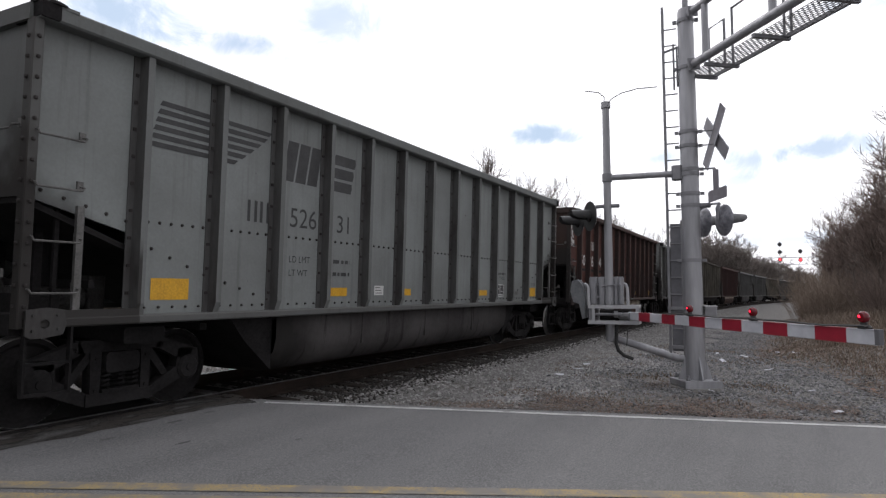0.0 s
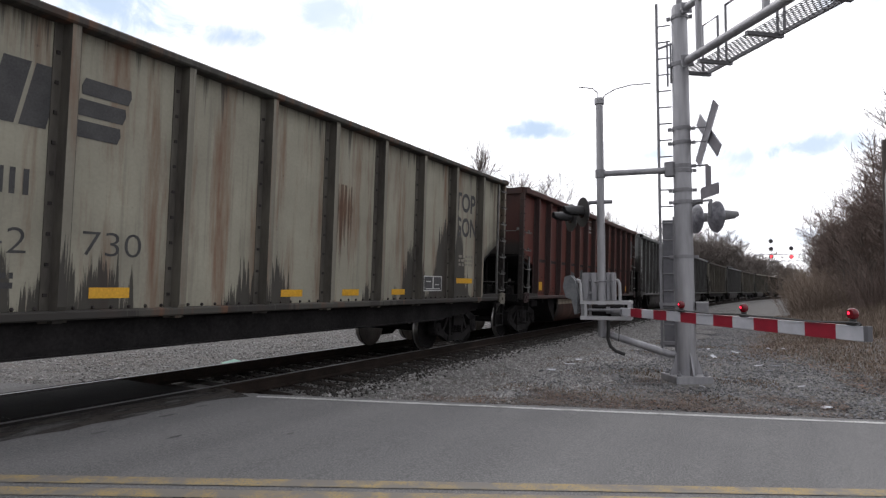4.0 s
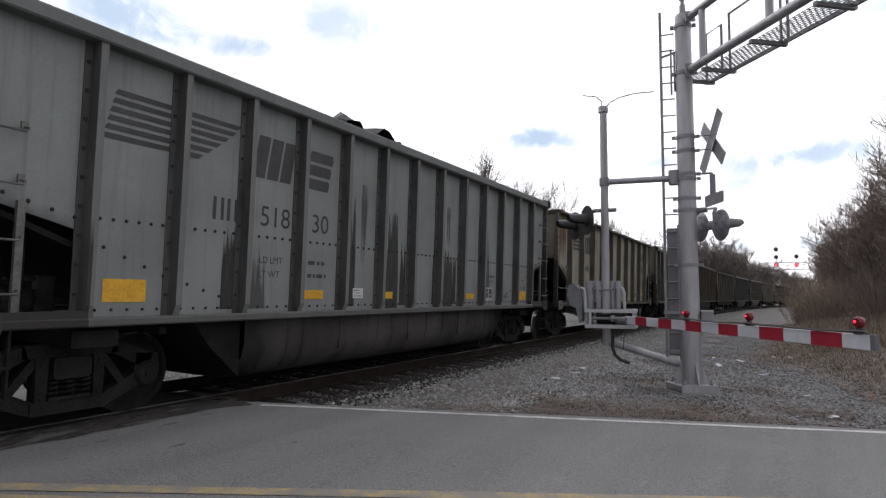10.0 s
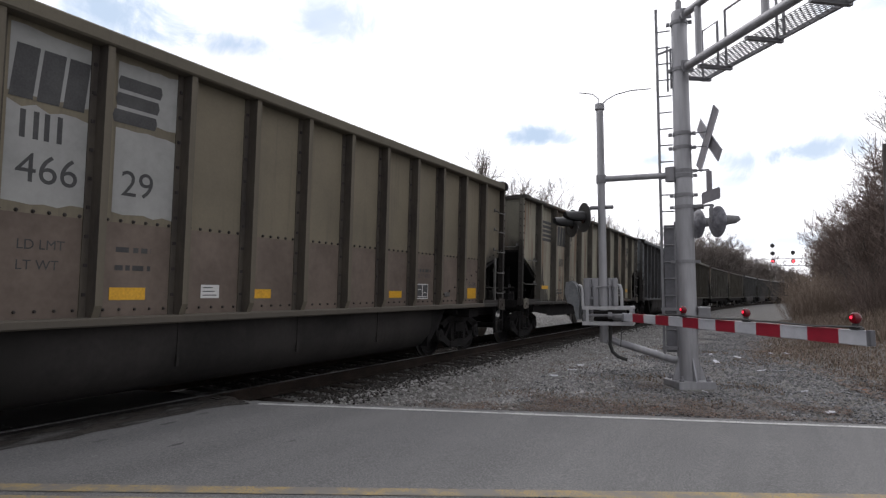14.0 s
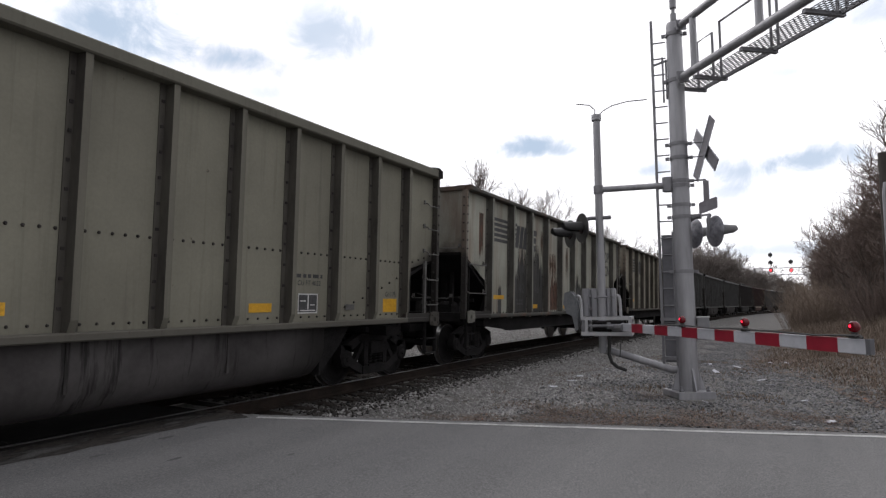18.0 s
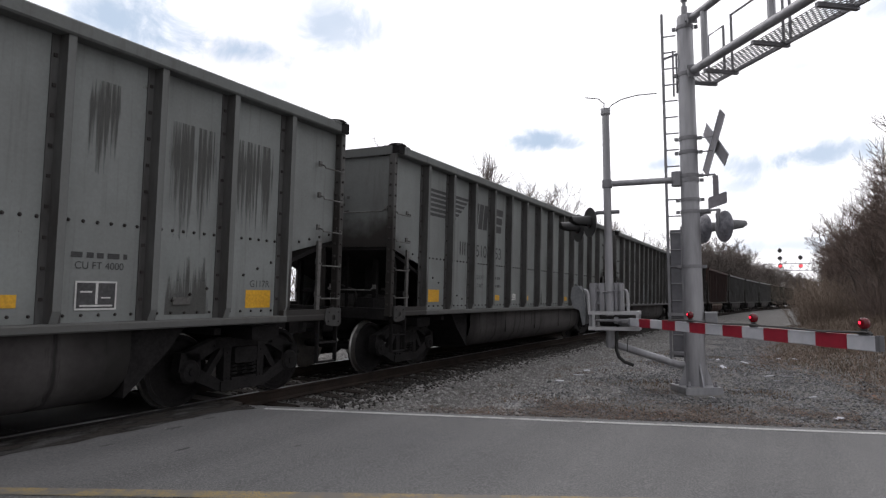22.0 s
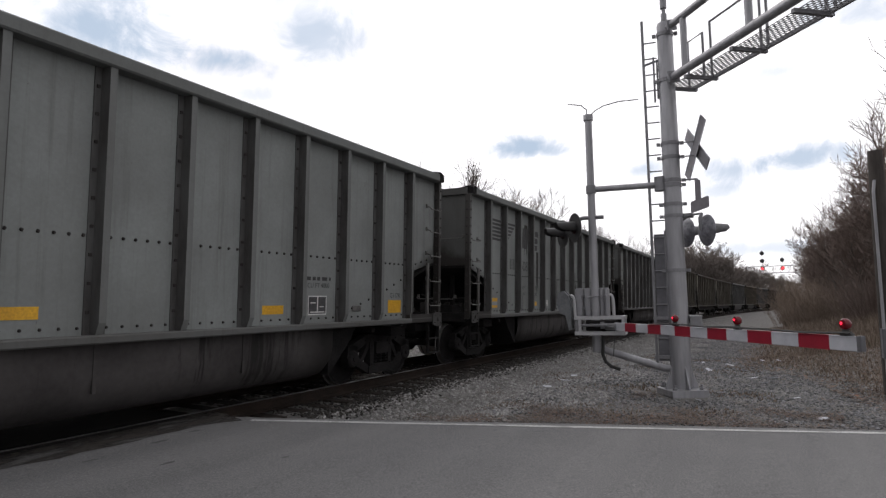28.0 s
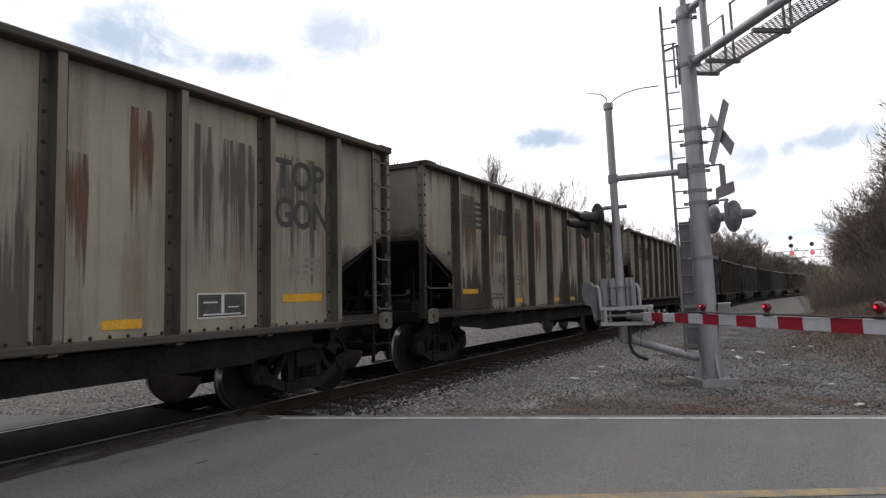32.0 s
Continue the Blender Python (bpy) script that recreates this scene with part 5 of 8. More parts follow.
def mark_a(car, number, style, ink, extra_yellow=()):
    """Logo, number, print and tape on the side of a tub gondola; x counts from the front post."""
    o = -HALF_A
    if style:
        for bar in bars_logo(o + 1.40, o + 3.12, 2.95, 3.52, FACE) if style == 1 else bars_logo(o + 1.32, o + 3.16, 3.12, 3.66, FACE, 0.0, 5, 0.04):
            part("stripe", bar, ink, car, "dark painted stripe")
        for block in block_logo(o + 3.34, 2.93, 3.50, 1.58, FACE, 0.12) if style == 1 else block_logo(o + 3.38, 3.18, 3.68, 1.55, FACE, 0.04):
            part("emblem_block", block, ink, car, "dark painted emblem block")
        z = 2.30 if style == 1 else 2.42
        xs = o + (3.50 if style == 1 else 3.47)
        part("mark_block", two_bars(o + 2.72, z, z + 0.28) if style == 1 else two_bars(o + 3.49, 2.82, 3.08), ink, car)
        letters(car, "car_number", number[:-2], xs, z, 0.28, FACE, ink, 0.0, 1.02)
        letters(car, "car_number", number[-2:], xs + 1.04, z, 0.28, FACE, ink, 0.0, 1.05)
        weights = {"52204": ("237100", "48900"), "50891": ("236400", "49600")}.get(number)
        for k, word in enumerate(("LD LMT", "LT WT")):
            letters(car, "stencil", word, o + 3.52, 1.80 - 0.19 * k, 0.095, FACE, ink, 0.0, 1.0)
            if weights:
                letters(car, "stencil", weights[k], o + 4.52, 1.80 - 0.19 * k, 0.095, FACE, ink, 0.0, 1.0)
            else:
                small_print(car, o + 4.5, 1.82 - 0.19 * k, 0.42, 1, FACE, ink)
        vs, fs = words(number, 0.14, 0.002)
        part("end_number", Shape().add([(-HALF_A - 0.034, 0.1 - x, 3.32 + z) for x, _, z in vs], fs), ink, car)
        lines, rng = Shape(), random.Random(int(number))
        for k in range(4):
            u, foot = 0.42 - 0.04 * k, 3.14 - 0.13 * k
            while u > -0.62 + 0.06 * k:
                d = rng.uniform(0.05, 0.14)
                lines.add([(-HALF_A - 0.034, u, foot), (-HALF_A - 0.034, u - d, foot), (-HALF_A - 0.034, u - d, foot + 0.05), (-HALF_A - 0.034, u, foot + 0.05)], [(0, 1, 2, 3)])
                u -= d + rng.uniform(0.03, 0.07)
        tagged(part("end_print", lines, FADED, car), kind="stuff")
    taped(car, o, ((1.36, 0.5, 1.30, 0.24), (4.45, 0.42, 1.32, 0.13), (6.4, 0.40, 1.32, 0.12), (9.75, 0.42, 1.30, 0.12), (12.92, 0.44, 1.26, 0.23), *extra_yellow))
    panel(car, o + 10.70, 1.27, 0.44, 0.29)
    if style:
        letters(car, "stencil", "CU FT 4022" if style == 1 else "CU FT 4000", o + 10.68, 1.68, 0.075, FACE, ink, 0.0, 1.0)
        small_print(car, o + 10.64, 1.79, 0.6, 1, FACE, ink)
        letters(car, "stencil", "G117R", o + 12.98, 1.53, 0.09, FACE, ink, 0.0, 1.0)
    if style in (1, 2):
        card, lines = Shape(), Shape()
        flat(card, [(o + 5.62, 1.33), (o + 5.90, 1.33), (o + 5.90, 1.49), (o + 5.62, 1.49)], FACE - 0.001)
        p = part("notice_plate", card, WHITEPAINT, car, "small white notice plate")
        for k in range(3):
            flat(lines, [(o + 5.65, 1.36 + 0.045 * k), (o + 5.86 - 0.03 * k, 1.36 + 0.045 * k), (o + 5.86 - 0.03 * k, 1.372 + 0.045 * k), (o + 5.65, 1.372 + 0.045 * k)], FACE - 0.003)
        part("notice_print", lines, BLACKPAINT, p)
    part("card_holder", Shape().box(o + 11.82, o + 12.06, FACE - 0.012, FACE, 1.31, 1.40, c=0.004), GRAB_PAINT, car)


def paint_patch(car, x, z, w, hgt, mat, label, lift=0.001):
    """A repainted or worn-through field on the side, with an uneven outline."""
    rng = random.Random(int(x * 50 + z * 9))
    top = [(x + w * k / 6, z + hgt + rng.uniform(-0.04, 0.04) * hgt) for k in range(7)]
    bot = [(x + w * k / 6, z + rng.uniform(-0.03, 0.03) * hgt) for k in range(6, -1, -1)]
    sh = Shape()
    flat(sh, top + bot, FACE + lift)
    part("paint_patch", sh, mat, car, label)


def taped(car, o, patches):
    for x, w, z, hgt in patches:
        sh = Shape()
        flat(sh, [(o + x, z), (o + x + w, z), (o + x + w, z + hgt), (o + x, z + hgt)], FACE - 0.001)
        part("reflective_tape", sh, YELLOWTAPE, car, "yellow reflective tape")


def panel(car, x, z, w, hgt):
    """A dark consolidated stencil plate with a white border."""
    fr, dk, b = Shape(), Shape(), 0.018
    flat(dk, [(x, z), (x + w, z), (x + w, z + hgt), (x, z + hgt)], FACE - 0.001)
    p = part("stencil_plate", dk, STENCIL, car, "white-bordered stencil plate")
    for x0, x1, z0, z1 in ((0, w, 0, b), (0, w, hgt - b, hgt), (0, b, b, hgt - b), (w - b, w, b, hgt - b), (0.48 * w, 0.54 * w, 0.2 * hgt, hgt - b), (0.12 * w, 0.4 * w, 0.6 * hgt, 0.66 * hgt), (0.12 * w, 0.9 * w, 0.12 * hgt, 0.18 * hgt), (0.62 * w, 0.85 * w, 0.4 * hgt, 0.45 * hgt)):
        flat(fr, [(x + x0, z + z0), (x + x1, z + z0), (x + x1, z + z1), (x + x0, z + z1)], FACE - 0.003)
    part("stencil_border", fr, WHITEPAINT, p)


def mark_b(car, number):
    o = -7.29
    for bar in bars_logo(o + 1.36, o + 3.05, 2.86, 3.50, FACE, 0.04, 5, 0.06):
        part("stripe", bar, BLACKPAINT, car, "dark painted stripe")
    for block in block_logo(o + 2.90, 2.86, 3.46, 1.58, FACE, 0.16, 0.52, 0.66):
        part("emblem_block", block, BLACKPAINT, car, "dark painted emblem block")
    part("mark_block", two_bars(o + 3.2, 2.22, 2.46), BLACKPAINT, car)
    letters(car, "car_number", number[:2], o + 3.2, 1.68, 0.25, FACE, BLACKPAINT, -0.004, 1.2)
    letters(car, "car_number", number[2:], o + 4.10, 1.69, 0.26, FACE, BLACKPAINT, -0.004, 1.3)
    letters(car, "stencil", "TOP", o + 12.26, 3.04, 0.40, FACE, BLACKPAINT, 0.014, 0.93)
    letters(car, "stencil", "GON", o + 12.25, 2.50, 0.40, FACE, BLACKPAINT, 0.014, 0.86)
    if number != "41405":
        small_print(car, o + 2.6, 1.45, 0.9, 2, FACE, BLACKPAINT)
    taped(car, o, ((1.27, 0.90, 1.50, 0.10), (4.22, 0.45, 1.26, 0.11), (7.0, 0.45, 1.24, 0.10), (8.4, 0.45, 1.24, 0.10), (9.85, 0.45, 1.24, 0.10), (12.40, 0.80, 1.46, 0.11)))
    panel(car, o + 11.0, 1.30, 0.74, 0.30)
    small_print(car, o + 12.5, 2.02, 0.72, 3, FACE, PALE_PRINT)
    if number == "41405":
        letters(car, "stencil", "LD LMT 230900", o + 2.70, 1.50, 0.10, FACE, BLACKPAINT, 0.001, 1.05)
        letters(car, "stencil", "LT WT   55100", o + 2.70, 1.30, 0.10, FACE, BLACKPAINT, 0.001, 1.05)
    # number on the end sheet
    vs, fs = words(number, 0.26, 0.004)
    part("end_number", Shape().add([(-HALF_B - 0.034, 0.95 - (x * 1.15 + 0.2), 3.2 + z) for x, _, z in vs], fs), BLACKPAINT, car)


GREY, LIGHT, OLIVE, BLUE = (0.245, 0.262, 0.258), (0.29, 0.307, 0.302), (0.24, 0.232, 0.182), (0.18, 0.20, 0.217)
CREAM, BROWN, RED, DARK, TAUPE = (0.345, 0.330, 0.262), (0.078, 0.022, 0.017), (0.105, 0.022, 0.017), (0.036, 0.0335, 0.0335), (0.192, 0.166, 0.118)
PALE = (0.40, 0.405, 0.345)
GREY_WORDS, CREAM_WORDS = "grey steel tub gondola loaded with coal, on the rails", "rust-streaked cream steel gondola loaded with coal, on the rails"
CARS = [
    (-1, "A", PAINT, GREY, "51877", 0, 0), (0, "A", PAINT, GREY, "52631", 1, 0), (1, "A", PAINT_RUSTED, BROWN, "507604", 3, 0.2), (2, "A", PAINT, LIGHT, "51092", 1, 0),
    (3, "B", PAINT_CREAM, CREAM, "42730", 1, 0), (4, "A", PAINT_RUSTED, RED, "", 0, 0), (5, "A", PAINT, LIGHT, "51151", 1, 0), (6, "A", PAINT, GREY, "49615", 1, 0),
    (7, "B", PAINT_CREAM_CLEAN, CREAM, "40748", 1, 0), (8, "A", PAINT, GREY, "51830", 1, 0.55), (9, "B", PAINT_CREAM_CLEAN, CREAM, "40658", 1, 0), (10, "A", PAINT, OLIVE, "51670", 2, 0),
    (11, "A", PAINT, TAUPE, "46629", 4, 0.2), (12, "B", PAINT_CREAM, CREAM, "41159", 1, 0), (13, "A", PAINT, BLUE, "47992", 2, 0), (14, "A", PAINT, OLIVE, "50761", 1, 0),
    (15, "B", PAINT_CREAM_CLEAN, PALE, "42246", 1, 0), (16, "B", PAINT_CREAM_CLEAN, CREAM, "41405", 1, 0), (17, "A", PAINT, GREY, "47893", 2, 0), (18, "A", PAINT, GREY, "51053", 1, 0),
    (19, "A", PAINT, GREY, "52204", 1, 0), (20, "A", PAINT, DARK, "", 0, 0.55), (21, "A", PAINT_RUSTED, BROWN, "507612", 3, 0), (22, "A", PAINT, GREY, "50357", 2, 0),
    (23, "A", PAINT, GREY, "50891", 1, 0), (24, "A", PAINT, LIGHT, "48101", 2, 0), (25, "B", PAINT_CREAM_CLEAN, CREAM, "41903", 1, 0), (26, "B", PAINT_CREAM, CREAM, "40159", 1, 0),
    (27, "B", PAINT_CREAM_CLEAN, CREAM, "42218", 1, 0), (28, "A", PAINT, GREY, "", 0, 0), (29, "A", PAINT, TAUPE, "", 0, 0), (30, "A", PAINT, GREY, "", 0, 0), (31, "A", PAINT, DARK, "", 0, 0),
    (32, "A", PAINT, GREY, "", 0, 0), (33, "A", PAINT_RUSTED, BROWN, "", 0, 0), (34, "A", PAINT, DARK, "", 0, 0), (35, "A", PAINT, GREY, "", 0, 0), (36, "A", PAINT, DARK, "", 0, 0),
]
PRIMER = two_tone("grey_primer", (0.045, 0.05, 0.053), (0.075, 0.08, 0.084), 3, 30, 0.8)
PALE_FIELD = two_tone("pale_repaint", (0.22, 0.22, 0.215), (0.28, 0.28, 0.27), 2, 14, 0.75, bumps=0.05, speckle=0.12)
BLUE_FIELD = two_tone("pale_blue_repaint", (0.20, 0.225, 0.25), (0.26, 0.285, 0.31), 2, 14, 0.75, bumps=0.05, speckle=0.12)
BROWN_FIELD = two_tone("brown_dusty_paint", (0.09, 0.068, 0.054), (0.145, 0.112, 0.09), 1.6, 14, 0.8, bumps=0.05, speckle=0.15)


def chalk_paint(name):
    """Chalky wear that fades out softly all round."""
    m, nt, b = material(name, 0.85)
    tc, sep = nt.nodes.new("ShaderNodeTexCoord"), nt.nodes.new("ShaderNodeSeparateXYZ")
    nt.links.new(tc.outputs["Generated"], sep.inputs["Vector"])
    cloud, fine = noise_of(nt, coords(nt, (2.2, 1, 2.2), seed=True), 1.0, 5), noise_of(nt, coords(nt, (20, 1, 8)), 1.0, 4)
    near = [math_of(nt, "MINIMUM", sep.outputs[k], math_of(nt, "SUBTRACT", 1.0, sep.outputs[k])) for k in ("X", "Z")]
    a = math_of(nt, "ADD", math_of(nt, "MULTIPLY", math_of(nt, "MINIMUM", near[0], near[1]), 2.6), math_of(nt, "MULTIPLY", math_of(nt, "SUBTRACT", cloud, 0.5), 2.0))
    nt.links.new(ramp(nt, fine, (0.3, (0.16, 0.16, 0.157)), (0.7, (0.28, 0.28, 0.275))), b.inputs["Base Color"])
    nt.links.new(ramp(nt, a, (0.12, (0, 0, 0)), (0.8, (0.85, 0.85, 0.85))), b.inputs["Alpha"])
    return m


CHALK = chalk_paint("chalky_wear")


def run_paint(name, c1, c2, hang, strength, solid=False):
    """Soot or rust that thins out raggedly towards its far end; the steel shows through between the streaks."""
    m, nt, b = material(name, 0.8)
    tc, sep = nt.nodes.new("ShaderNodeTexCoord"), nt.nodes.new("ShaderNodeSeparateXYZ")
    nt.links.new(tc.outputs["Generated"], sep.inputs["Vector"])
    far = math_of(nt, "SUBTRACT", 1.0, sep.outputs["Z"]) if hang else sep.outputs["Z"]
    drive, fade = (3.3, 4.9) if solid else (1.9, 2.7) if strength > 0.9 else (1.15, 1.9)
    jag, fine = noise_of(nt, coords(nt, (8 if solid else 17, 1, 0.22 if solid else 0.3), seed=True), 1.0, 6 if solid else 7, 0.62 if solid else 0.72), noise_of(nt, coords(nt, (30, 1, 3)), 1.0, 4)
    side = math_of(nt, "MINIMUM", sep.outputs["X"], math_of(nt, "SUBTRACT", 1.0, sep.outputs["X"]))
    a = math_of(nt, "ADD", math_of(nt, "MULTIPLY", math_of(nt, "SUBTRACT", jag, 0.5), 4.2), math_of(nt, "SUBTRACT", drive, math_of(nt, "MULTIPLY", far, fade)))
    a = math_of(nt, "SUBTRACT", a, math_of(nt, "MULTIPLY", math_of(nt, "MAXIMUM", 0.0, math_of(nt, "SUBTRACT", 0.12, side)), 6.0))
    a = math_of(nt, "ADD", a, math_of(nt, "MULTIPLY", math_of(nt, "SUBTRACT", fine, 0.5), 0.8))
    a = math_of(nt, "SUBTRACT", a, math_of(nt, "MULTIPLY", math_of(nt, "MAXIMUM", 0.0, math_of(nt, "SUBTRACT", far, 0.72)), 9.0))
    if hang:
        a = math_of(nt, "SUBTRACT", a, math_of(nt, "MULTIPLY", math_of(nt, "MAXIMUM", 0.0, math_of(nt, "SUBTRACT", 0.2, far)), 4.5))
    mask = ramp(nt, a, (0.05, (0, 0, 0)), (0.55, (strength, strength, strength)))
    nt.links.new(ramp(nt, fine, (0.3, c1), (0.7, c2)), b.inputs["Base Color"])
    nt.links.new(mask, b.inputs["Alpha"])
    return m


SOOT, RUST, SOOT_THIN, SOOT_BROWN, SPILL, SCAB = "soot", "rust", "thin", "brown", "spill", "scab"
RUN_PAINT = {(kind, hang): run_paint(kind + ("_hanging_run" if hang else "_rising_run"), c1, c2, hang, k, kind in ("spill", "scab"))
             for kind, c1, c2, k in (("soot", (0.015, 0.0145, 0.014), (0.045, 0.042, 0.039), 0.96), ("rust", (0.07, 0.028, 0.015), (0.17, 0.08, 0.042), 0.7), ("thin", (0.03, 0.028, 0.026), (0.07, 0.066, 0.06), 0.55), ("brown", (0.018, 0.012, 0.011), (0.04, 0.025, 0.022), 0.66),
                                    ("spill", (0.030, 0.030, 0.029), (0.056, 0.056, 0.053), 0.95), ("scab", (0.055, 0.022, 0.013), (0.13, 0.058, 0.033), 0.78)) for hang in (0, 1)}
